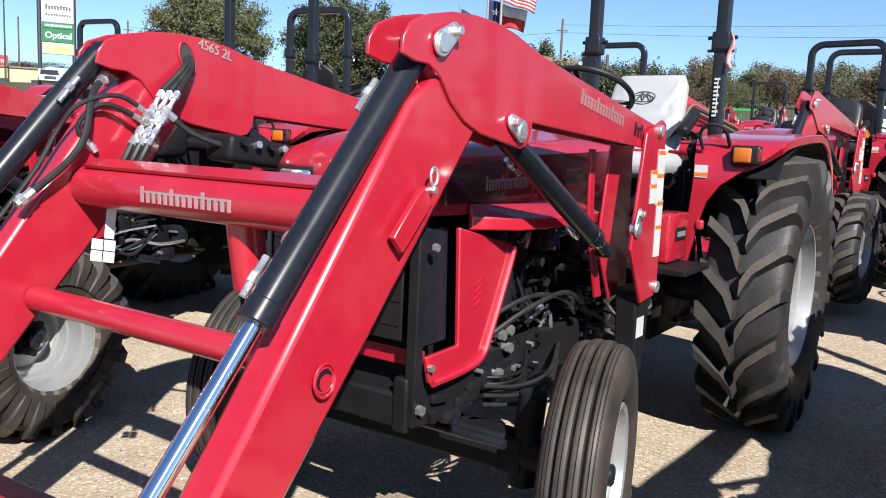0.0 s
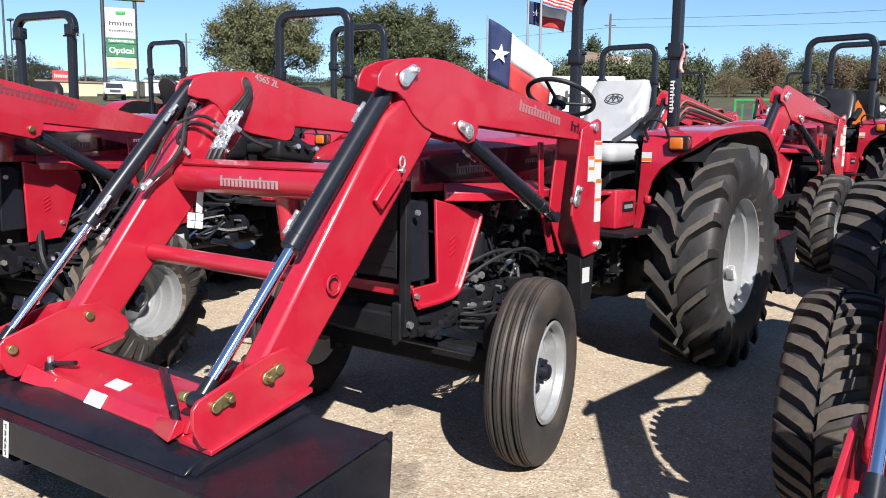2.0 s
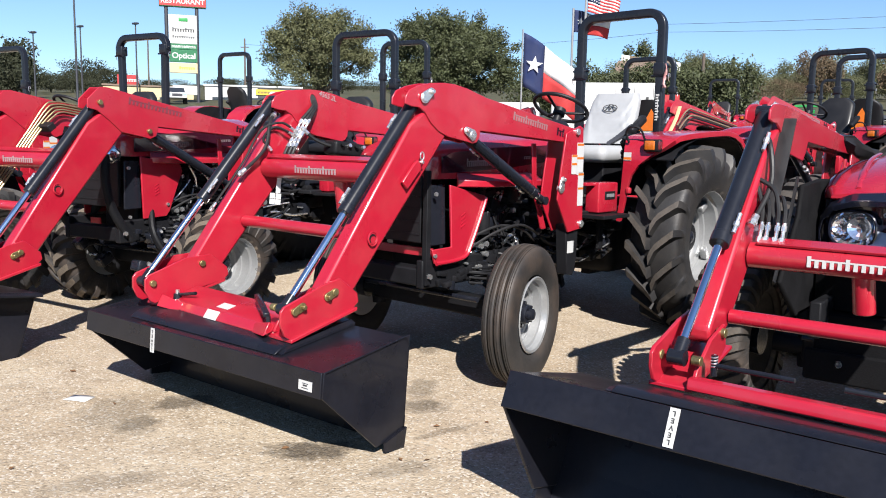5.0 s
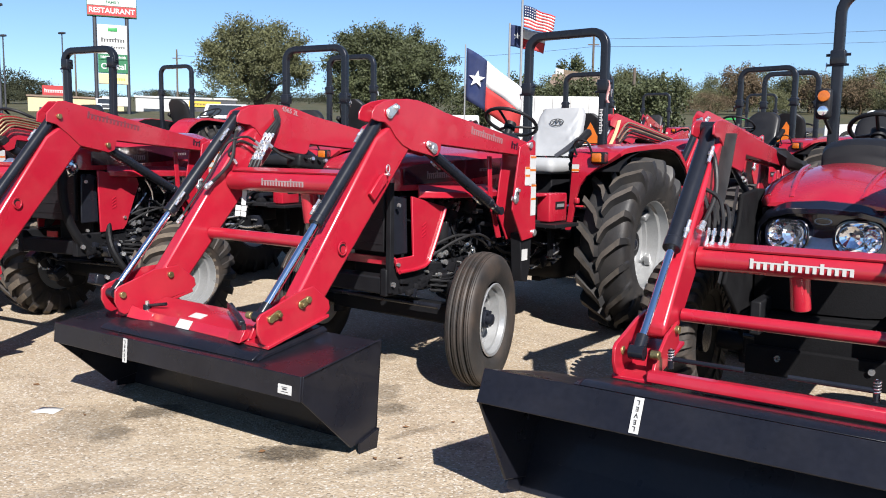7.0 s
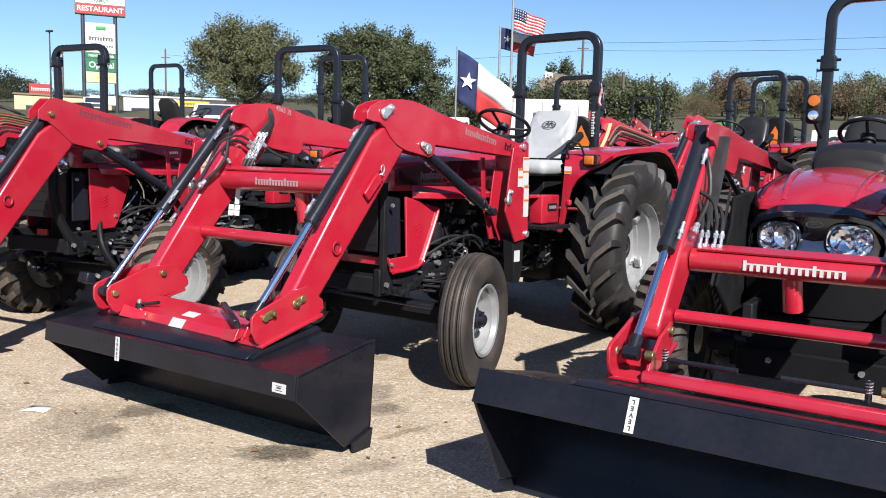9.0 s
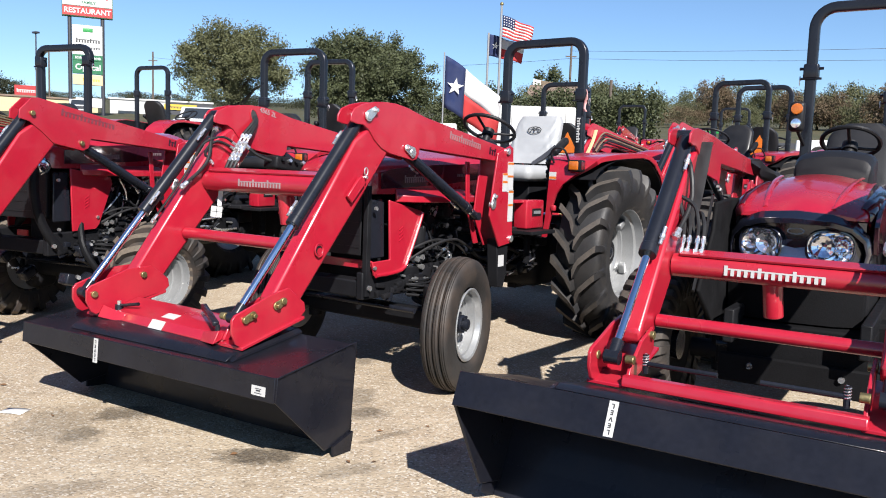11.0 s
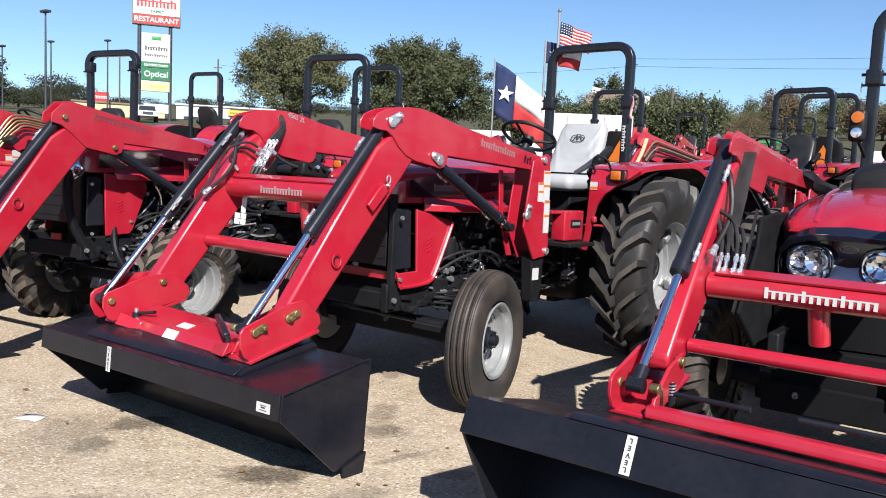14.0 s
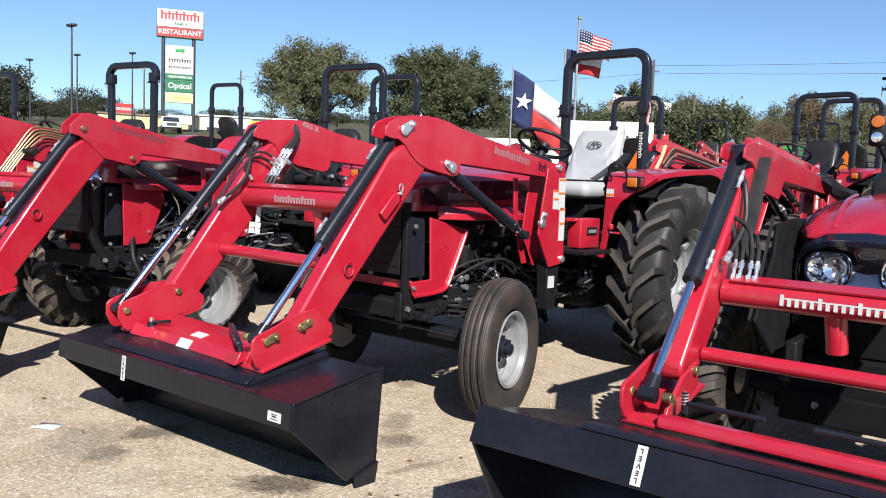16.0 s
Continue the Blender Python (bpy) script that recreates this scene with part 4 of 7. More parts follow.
    bucket(parent, bucket_turn, bucket_shift, "black steel loader bucket tipped forward", bucket_half, bucket_yaw, 0.337 if bucket_yaw else 0.315)


def hood_section(y, w, zt, zb, crown=0.05, r=0.06):
    """Closed outline of the bonnet at y: flat sides, rounded shoulders, crowned top."""
    pts = [(-w, zb), (-w, zt - crown - r)]
    for k in range(1, 5):
        a = math.pi / 2 * k / 4
        pts.append((-w + r * (1 - math.cos(a)), zt - crown - r + r * math.sin(a)))
    for k in range(1, 6):
        u = -1 + 2 * k / 6
        pts.append(((w - r) * u, zt - crown * u * u))
    for k in range(0, 5):
        a = math.pi / 2 * (1 - k / 4)
        pts.append((w - r * (1 - math.cos(a)), zt - crown - r + r * math.sin(a)))
    pts += [(w, zb)]
    return [(x, y, z) for x, z in pts]


def utility_bonnet(parent, d, detail=True):
    """Bonnet, dark side decals, radiator side, red cowl panels and headlights; d shifts it backwards."""
    secs = [hood_section(y + d, w, zt, zb, c, r) for y, w, zt, zb, c, r in ((-0.405, 0.20, 1.300, 1.20, 0.03, 0.04), (-0.385, 0.25, 1.335, 1.16, 0.035, 0.06), (-0.33, 0.29, 1.372, 1.15, 0.04, 0.07), (-0.20, 0.315, 1.398, 1.15, 0.045, 0.07), (0.3, 0.325, 1.430, 1.15, 0.05, 0.07), (0.95, 0.325, 1.455, 1.15, 0.05, 0.07))]
    hood = part("bonnet", loft(secs), RED_HOOD, parent, "glossy red bonnet with dark side decals")
    for s in (1, -1):
        dec = [(-0.285, 1.275), (-0.20, 1.300), (0.20, 1.330), (0.93, 1.358), (0.93, 1.260), (0.35, 1.210), (-0.10, 1.188), (-0.285, 1.183)]
        part("side_decal", plate([(y + d, z) for y, z in dec], s * 0.3175, s * 0.3285), MAROON, hood, "glossy dark maroon side panel")
        bars(axes((s * 0.3295, 0.06 + d, 1.245), (0, s, 0.03 * s), (0, 0, 1)), 0.27, 0.055, DULL_INK, hood)
        bars(axes((s * 0.3295, 0.55 + d, 1.275), (0, s, 0.03 * s), (0, 0, 1)), 0.14, 0.03, DULL_INK, hood, "model_mark", (2, 2, 2, 2), ())
        fl = loft([[(s * 0.325, y + d, zt), (s * (0.325 + o), y + d, zt - 0.042), (s * (0.325 + o), y + d, zt - 0.078), (s * 0.325, y + d, zt - 0.085)] for y, zt, o in ((-0.16, 1.185, 0.015), (-0.03, 1.182, 0.11), (0.30, 1.178, 0.135), (0.52, 1.178, 0.13), (0.60, 1.17, 0.09))])
        part("side_ledge", fl, RED, hood, "red side ledge over the engine", 0.004)
        gd = [(-0.235, 1.118), (-0.05, 1.075), (0.085, 1.046), (0.060, 0.985), (-0.040, 0.785), (-0.062, 0.735), (-0.095, 0.702), (-0.140, 0.685), (-0.355, 0.678), (-0.380, 0.760), (-0.215, 0.765)]
        if detail == "bare":
            gd = [(-0.255, 1.150), (0.10, 1.090), (0.115, 1.040), (-0.010, 0.745), (-0.040, 0.712), (-0.240, 0.705)]
        guard = part("side_guard", plate([(y + d, z) for y, z in gd], s * 0.330, s * 0.346), RED, parent, "red side guard panel", 0.004)
        if detail != "bare":
            part("guard_lip", sweep(smooth_path([(s * 0.352, 0.080 + d, 1.038), (s * 0.352, 0.055 + d, 0.975), (s * 0.352, -0.045 + d, 0.775), (s * 0.352, -0.095 + d, 0.705), (s * 0.352, -0.20 + d, 0.684), (s * 0.352, -0.35 + d, 0.680)], 5), 0.012, None, 8), RED, guard)
        for k in range(4):
            bm = box((s * 0.3475, -0.12 + d, 0.88 + 0.022 * k), (0.004, 0.045, 0.006), Matrix.Rotation(0.5, 4, "X"))
            part("vent_slot", bm, RED, guard)
        for yb, zb in ((-0.36, 0.725), (-0.03, 0.80), (-0.36, 1.07)):
            part("bolt", rod((s * 0.344, yb + d, zb), (s * 0.358, yb + d, zb), 0.012, None, 6), ZINC, guard)
        # radiator side screen in its black frame
        part("radiator_screen", plate([(-0.375 + d, 0.775), (-0.225 + d, 0.775), (-0.240 + d, 1.12), (-0.365 + d, 1.12)], s * 0.295, s * 0.310), BLACK, parent, "glossy black radiator side", 0.012)
        if detail == "bare":
            fr = sweep(smooth_path([(s * 0.30, -0.50 + d, 1.16), (s * 0.31, -0.52 + d, 1.00), (s * 0.315, -0.49 + d, 0.82), (s * 0.315, -0.40 + d, 0.66), (s * 0.31, -0.30 + d, 0.56)], 5), 0.036, 0.030, 10)
            part("work_lamp", lathe([(-0.035, 0.0), (-0.035, 0.055), (0.0, 0.062), (0.026, 0.044), (0.034, 0.0)], s * 0.31, -0.45 + d, 1.165, 18), LENS, parent, "small bright work lamp")
        else:
            fr = bmesh.new()
            add_poly(fr, [(-0.418 + d, 0.56), (-0.378 + d, 0.56), (-0.382 + d, 1.20), (-0.412 + d, 1.20)], s * 0.30, s * 0.335)
        post = part("guard_post", fr, CAST, parent, "black brush guard post", 0.004)
        part("bolt", rod((s * 0.333, -0.395 + d, 0.61), (s * 0.352, -0.395 + d, 0.61), 0.016, None, 6), ZINC, post)
        part("headlight", soft_box((s * 0.145, -0.402 + d, 1.232), (0.135, 0.03, 0.062), 0.02), LENS, hood, "clear headlight")
        part("headlight_bezel", soft_box((s * 0.145, -0.396 + d, 1.232), (0.16, 0.03, 0.085), 0.02), PLASTIC, hood)
    part("grille", box((0, -0.37 + d, 0.98), (0.52, 0.03, 0.38)), PLASTIC, parent, "black radiator grille", 0.006)
    for k in range(5):
        part("grille_slat", box((0, -0.386 + d, 0.84 + 0.07 * k), (0.50, 0.006, 0.008)), PLASTIC, parent)
    part("front_hood_band", box((0, -0.385 + d, 1.19), (0.46, 0.04, 0.07)), PLASTIC, hood, "", 0.01)
    # bumper beam and weights bracket
    part("front_beam", box((0, -0.36 + d, 0.60), (0.54, 0.12, 0.10)), CAST, parent, "black front bolster", 0.01)
    if detail != "bare":
        part("red_skirt", box((0, -0.33 + d, 0.735), (0.60, 0.02, 0.05)), RED, parent, "", 0.003)
    return hood


def engine(parent, d, seed=3, detail=True):
    """Dark engine, frame rails and pipes seen below the bonnet."""
    rnd = random.Random(seed)
    bm = box((0, 0.30 + d, 0.78), (0.36, 0.95, 0.40))
    add_box(bm, (0, 0.25 + d, 1.05), (0.30, 0.70, 0.18))
    blk = part("engine_block", bm, CAST, parent, "black engine block", 0.015)
    part("gearbox", soft_box((0, 1.30 + d, 0.72), (0.42, 1.20, 0.46), 0.06), CAST, parent, "black transmission housing")
    for s in (1, -1):
        part("frame_rail", box((s * 0.29, 0.15 + d, 0.62), (0.05, 1.15, 0.16)), CAST, parent, "black frame rail", 0.008)
    if not detail:
        return
    for k in range(46):
        y, z, sd = rnd.uniform(0.65, 1.75), rnd.uniform(0.54, 1.0), rnd.choice((1, 1, 1, -1))
        part("gearbox_casting", soft_box((sd * (0.22 + rnd.uniform(0, 0.06)), y + d, z), (rnd.uniform(0.04, 0.12), rnd.uniform(0.05, 0.20), rnd.uniform(0.03, 0.11)), 0.012, Matrix.Rotation(rnd.uniform(-0.5, 0.5), 4, "X"), 2), rnd.choice((CAST, BLACK, PLASTIC)), blk)
    for k in range(26):
        y, z = rnd.uniform(0.65, 1.75), rnd.uniform(0.54, 0.98)
        part("gearbox_bolt", rod((0.24, y + d, z), (0.29 + rnd.uniform(0, 0.03), y + d, z), rnd.uniform(0.006, 0.012), None, 6), ZINC, blk)
    for k in range(10):
        y, z = rnd.uniform(0.55, 1.0), rnd.uniform(0.60, 1.02)
        pts = [(0.29 + rnd.uniform(0, 0.05), y + d + 0.22 * j, z + rnd.uniform(-0.07, 0.07)) for j in range(4)]
        part("gearbox_pipe", sweep(smooth_path(pts, 5), rnd.choice((0.006, 0.010, 0.014)), None, 6), rnd.choice((HOSE, HOSE, ZINC)), blk)
    # steel parts on the near flank
    for k in range(70):
        y, z = rnd.uniform(-0.02, 0.56), rnd.uniform(0.56, 1.10)
        L = rnd.uniform(0.02, 0.07)
        r = rnd.uniform(0.008, 0.022)
        bm = rod((0.17, y + d, z), (0.20 + L, y + d, z), r, None, 8)
        part("engine_fitting", bm, rnd.choice((ZINC, ZINC, CAST, PLASTIC, CAST)), blk)
    for k in range(40):
        y, z = rnd.uniform(0.0, 0.6), rnd.uniform(0.58, 1.12)
        part("engine_casting", soft_box((0.19 + rnd.uniform(0, 0.05), y + d, z), (rnd.uniform(0.05, 0.12), rnd.uniform(0.04, 0.14), rnd.uniform(0.03, 0.10)), 0.012, Matrix.Rotation(rnd.uniform(-0.4, 0.4), 4, "X"), 2), rnd.choice((CAST, CAST, BLACK, PLASTIC)), blk)
    for k in range(26):
        y, z = rnd.uniform(0.0, 0.5), rnd.uniform(0.62, 1.08)
        pts = [(0.24 + rnd.uniform(0, 0.04), y + d, z)]
        for j in range(3):
            pts.append((0.25 + rnd.uniform(-0.02, 0.06), pts[-1][1] + rnd.uniform(-0.05, 0.14), max(0.56, min(1.10, pts[-1][2] + rnd.uniform(-0.12, 0.12)))))
        part("engine_pipe", sweep(smooth_path(pts, 5), rnd.choice((0.005, 0.007, 0.011)), None, 6), rnd.choice((HOSE, HOSE, HOSE, ZINC, CAST)), blk)
    part("oil_filter", rod((0.25, 0.18 + d, 0.80), (0.25, 0.18 + d, 0.94), 0.045, None, 20), CAST, blk, "", 0.006)
    # brackets, bolts and pipe ends on the frame rail
    for k in range(20):
        y, z = rnd.uniform(-0.32, 0.34), rnd.uniform(0.53, 0.70)
        part("rail_bracket", soft_box((0.322, y + d, z), (rnd.uniform(0.015, 0.035), rnd.uniform(0.03, 0.10), rnd.uniform(0.02, 0.06)), 0.006, Matrix.Rotation(rnd.uniform(-0.3, 0.3), 4, "X"), 2), rnd.choice((CAST, BLACK, PLASTIC)), blk)
    for k in range(16):
        y, z, r = rnd.uniform(-0.30, 0.34), rnd.uniform(0.55, 0.72), rnd.uniform(0.006, 0.011)
        part("rail_bolt", rod((0.31, y + d, z), (0.338 + rnd.uniform(0, 0.012), y + d, z), r, None, 6), rnd.choice((ZINC, CAST, CAST)), blk)
    for k in range(4):
        o = 0.022 * k
        part("valve_pipe", sweep(smooth_path([(0.33, -0.02 + d, 0.555 + o), (0.372, 0.03 + d, 0.555 + o), (0.380, 0.14 + d, 0.560 + o), (0.345, 0.22 + d, 0.60 + o)], 5), 0.006, None, 6), CAST, blk)
    # remote couplers and steering cylinder by the axle
    for a, b in ((0.06, 0.745), (0.11, 0.755), (0.11, 0.695), (0.05, 0.62)):
        bm = rod((0.30, a + d, b), (0.345, a + d, b), 0.013, None, 10)
        add_rod(bm, (0.33, a + d, b), (0.348, a + d, b), 0.018, None, 6)
        part("coupler", bm, ZINC, parent, "zinc plated coupler")
    for k in range(3):
        o = 0.03 * k
        part("steering_pipe", sweep(smooth_path([(0.34, -0.05 + d, 0.60 - o), (0.40, 0.08 + d, 0.585 - o), (0.42, 0.25 + d, 0.60 - o), (0.33, 0.50 + d, 0.64 - o)], 6), 0.0075, None, 8), HOSE, parent)
    hose(parent, [(0.30, 0.02 + d, 0.80), (0.36, 0.20 + d, 0.86), (0.38, 0.40 + d, 0.83), (0.34, 0.60 + d, 0.74)], 0.0085, False)
    hose(parent, [(0.31, 0.00 + d, 0.74), (0.38, 0.16 + d, 0.83), (0.41, 0.36 + d, 0.86), (0.36, 0.62 + d, 0.78)], 0.0085, False)


def front_axle(parent, y, z, half, drive=False):
    bm = box((0, y, z), (half * 1.5, 0.13 if drive else 0.10, 0.12))
    ax = part("front_axle", bm, CAST, parent, "black front axle", 0.012)
    for s in (1, -1):
        bm = rod((s * half * 0.72, y, z - 0.10), (s * half * 0.76, y, z + 0.20), 0.045, None, 16)
        add_rod(bm, (s * half * 0.70, y, z), (s * half, y, z), 0.050, None, 16)
        part("steering_knuckle", bm, CAST, ax)
    part("tie_rod", rod((-half * 0.72, y - 0.12, z + 0.06), (half * 0.72, y - 0.12, z + 0.06), 0.016, None, 12), BLACK, ax)
    return ax


def rops(parent, y, top, half, fold=1.95, base=1.05, bend=0.12, joint=True, flare=0.0):
    """Black roll bar with folding joints."""
    pts = [(-half - flare, y, base), (-half - flare * 0.6, y, fold)]
    for k in range(7):
        a = math.pi / 2 * k / 6
        pts.append((-half + bend * (1 - math.cos(a)), y, top - bend + bend * math.sin(a)))
    pts += [(-x, yy, z) for x, yy, z in reversed(pts)]
    bar = part("roll_bar", sweep(pts, 0.034, 0.031, 16, True), BLACK, parent, "black folding roll bar")
    if joint:
        for s in (1, -1):
            xx = s * (half + flare * 0.6)
            bm = soft_box((xx, y, fold), (0.095, 0.085, 0.10), 0.012)
            add_rod(bm, (xx - 0.075, y, fold + 0.02), (xx + 0.075, y, fold + 0.02), 0.010, None, 8)
            add_rod(bm, (xx - 0.065, y - 0.03, fold - 0.05), (xx + 0.07, y - 0.03, fold - 0.05), 0.008, None, 8)
            part("fold_joint", bm, BLACK, bar)
            part("joint_clip", sweep([(xx + s * 0.07, y + 0.015 * math.cos(a), fold - 0.06 + 0.03 * math.sin(a)) for a in [k * 0.7 for k in range(8)]], 0.003, None, 5), ZINC, bar)
    return bar


def steering_wheel(parent, c, r, tilt):
    m = Matrix.Translation(c) @ Matrix.Rotation(radians(tilt), 4, "X")
    ring = [m @ Vector((r * math.cos(a), r * math.sin(a), 0)) for a in [2 * math.pi * k / 32 for k in range(32)]]
    w = part("steering_wheel", sweep(ring, 0.014, None, 8, False, True), PLASTIC, parent, "black steering wheel")
    bm = bmesh.new()
    for k in range(3):
        a = 2 * math.pi * k / 3 + 0.5
        add_rod(bm, m @ Vector((0, 0, -0.04)), m @ Vector((r * math.cos(a), r * math.sin(a), 0)), 0.010, None, 8)
    add_rod(bm, m @ Vector((0, 0, -0.06)), m @ Vector((0, 0, -0.01)), 0.045, None, 16)
    part("spokes", bm, PLASTIC, w)
    part("column", rod(m @ Vector((0, 0, -0.04)), m @ Vector((0, 0, -0.30)), 0.03, None, 12), PLASTIC, w)
    return w


def seat(parent, y, z, material, label):
    cush = soft_box((0, y - 0.24, z - 0.035), (0.50, 0.52, 0.13), 0.06)
    st = part("seat", cush, material, parent, label)
    folds = ((-0.12, 0.75, 0.02, 0.02, 0.006, 0.012), (0.05, 0.95, 0.15, 0.35, 0.005, 0.011), (0.18, 0.92, 0.02, 0.08, 0.007, 0.014), (0.21, 0.60, 0.07, 0.05, 0.006, 0.011), (-0.18, 0.50, -0.12, 0.02, 0.005, 0.014)) if material is VINYL else ()
    secs = []
    rows, cols = (30, 64) if folds else (16, 24)
    for k in range(rows + 1):
        u = k / rows
        w = 0.222 - 0.022 * u ** 2 - (0.0 if folds else 0.085 * max(0.0, (u - 0.68) / 0.32) ** 3)
        zz, yy = z + 0.045 + (0.400 if folds else 0.445) * u, y - 0.05 + 0.17 * u
        th = 0.07 - 0.02 * u
        sec = []
        for j in range(cols):
            a = 2 * math.pi * j / cols
            ca, sa = math.cos(a), math.sin(a)
            x = w * math.copysign(abs(ca) ** 0.35, ca)
            lift = 0.0
            for xa, ua, xb, ub, high, wide in folds:
                if min(ua, ub) - 0.1 < u < max(ua, ub) + 0.1:
                    f = (x - xa - (xb - xa) * (u - ua) / (ub - ua)) / wide
                    lift += high * math.exp(-f * f) - 0.6 * high * math.exp(-(f - 1.7) ** 2)
            sec.append((w * math.copysign(abs(ca) ** 0.35, ca) * (1 - 0.12 * max(0, u - 0.85) / 0.15), yy + th * math.copysign(abs(sa) ** 0.6, sa) - (lift if sa < 0 else 0.0), zz))
        secs.append(sec)
    part("backrest", loft(secs), material, st)
    return st


def fender(parent, s, yr, x0, x1, lamp=True):
    """Red mudguard: inner wall, arched top with a flat table, narrow front strip, corner lamp."""
    up = [(-0.600, 1.395), (-0.560, 1.425), (-0.50, 1.438), (-0.30, 1.455), (0.30, 1.490), (0.55, 1.445), (0.74, 1.325), (0.86, 1.16)]
    dn = [(0.825, 1.15), (0.715, 1.295), (0.53, 1.410), (0.30, 1.452), (-0.20, 1.420), (-0.36, 1.385), (-0.48, 1.340), (-0.56, 1.275)]
    w = x1 - x0
    run = [(-0.590, 0.82, -0.015, 0.020), (-0.602, 0.95, 0.010, 0.052), (-0.612, 1.06, 0.025, 0.075), (-0.620, 1.15, 0.034, 0.105), (-0.622, 1.225, 0.040, 0.160), (-0.619, 1.285, 0.040, 0.240), (-0.605, 1.345, 0.036, 0.335), (-0.570, 1.402, 0.026, w - 0.008), (-0.515, 1.428, 0.014, w), (-0.42, 1.440, 0.004, w), (-0.30, 1.452, 0.0, w), (0.0, 1.472, 0.0, w), (0.30, 1.485, 0.0, w), (0.45, 1.470, 0.0, w), (0.58, 1.430, 0.0, w), (0.74, 1.325, 0.0, w), (0.86, 1.16, 0.0, w)]
    secs = []
    for i, (a, b, u, v) in enumerate(run):
        p, q = run[max(0, i - 1)], run[min(len(run) - 1, i + 1)]
        n = Vector((q[1] - p[1], -(q[0] - p[0]))).normalized() * 0.028
        lip = Vector((q[1] - p[1], -(q[0] - p[0]))).normalized() * (0.040 if i > 4 else 0.030)
        secs.append([(s * (x0 + u), yr + a, b), (s * (x0 + v), yr + a, b), (s * (x0 + v), yr + a + lip.x, b + lip.y), (s * (x0 + v - 0.014), yr + a + lip.x, b + lip.y), (s * (x0 + v - 0.014), yr + a + n.x * 0.4, b + n.y * 0.4), (s * (x0 + u), yr + a + n.x * 0.4, b + n.y * 0.4)])
    top = part("mudguard", loft(secs), RED, parent, "red mudguard over the rear wheel", 0.006)
    # black wall and thin black underside plate put the wheel-arch shade into colour
    wall = [(yr + a, b - 0.014) for a, b in up] + [(yr + 0.6, 0.95), (yr - 0.2, 0.95), (yr - 0.38, 1.10), (yr - 0.50, 1.26)]
    part("mudguard_wall", plate(wall, s * (x0 - 0.006), s * (x0 + 0.012)), CAST, top, "", 0.004)
    part("mudguard_liner", plate([(yr + a, b - 0.004) for a, b in dn] + [(yr + a, b - 0.012) for a, b in dn[::-1]], s * (x0 + 0.014), s * (x1 - 0.018)), CAST, top)
    part("strip_bracket", soft_box((s * (x0 + 0.082), yr - 0.600, 1.045), (0.035, 0.035, 0.045), 0.01), RED, top)
    if lamp:
        lb = part("corner_lamp", soft_box((s * (x0 + 0.262), yr - 0.620, 1.362), (0.125, 0.05, 0.085), 0.014), PLASTIC, top, "corner lamp housing")
        part("amber_lens", soft_box((s * (x0 + 0.250), yr - 0.642, 1.362), (0.078, 0.022, 0.066), 0.010), AMBER, lb, "amber lens")
        part("red_lens", soft_box((s * (x0 + 0.316), yr - 0.630, 1.362), (0.022, 0.03, 0.06), 0.008), REDLENS, lb)
        part("grab_rail", sweep(smooth_path([(s * (x0 + 0.07), yr - 0.60, 1.38), (s * (x0 + 0.06), yr - 0.63, 1.45), (s * (x0 + 0.10), yr - 0.64, 1.49), (s * (x0 + 0.16), yr - 0.62, 1.475), (s * (x0 + 0.18), yr - 0.58, 1.40)], 5), 0.008, None, 8), PLASTIC, top)
        stk = part("reflector_sticker", box((0, 0, 0), (0.058, 0.055, 0.002)), WHITE, top)
        stk.matrix_basis = axes((s * (x0 + 0.075), yr - 0.6235, 1.285), (1, 0, 0), (0, 0.05, 1))
        o2 = part("sticker_band", box((0, 0, 0.0015), (0.058, 0.018, 0.001), None), ORANGE, top)
        o2.matrix_basis = axes((s * (x0 + 0.075), yr - 0.6235, 1.270), (1, 0, 0), (0, 0.05, 1))
    return top


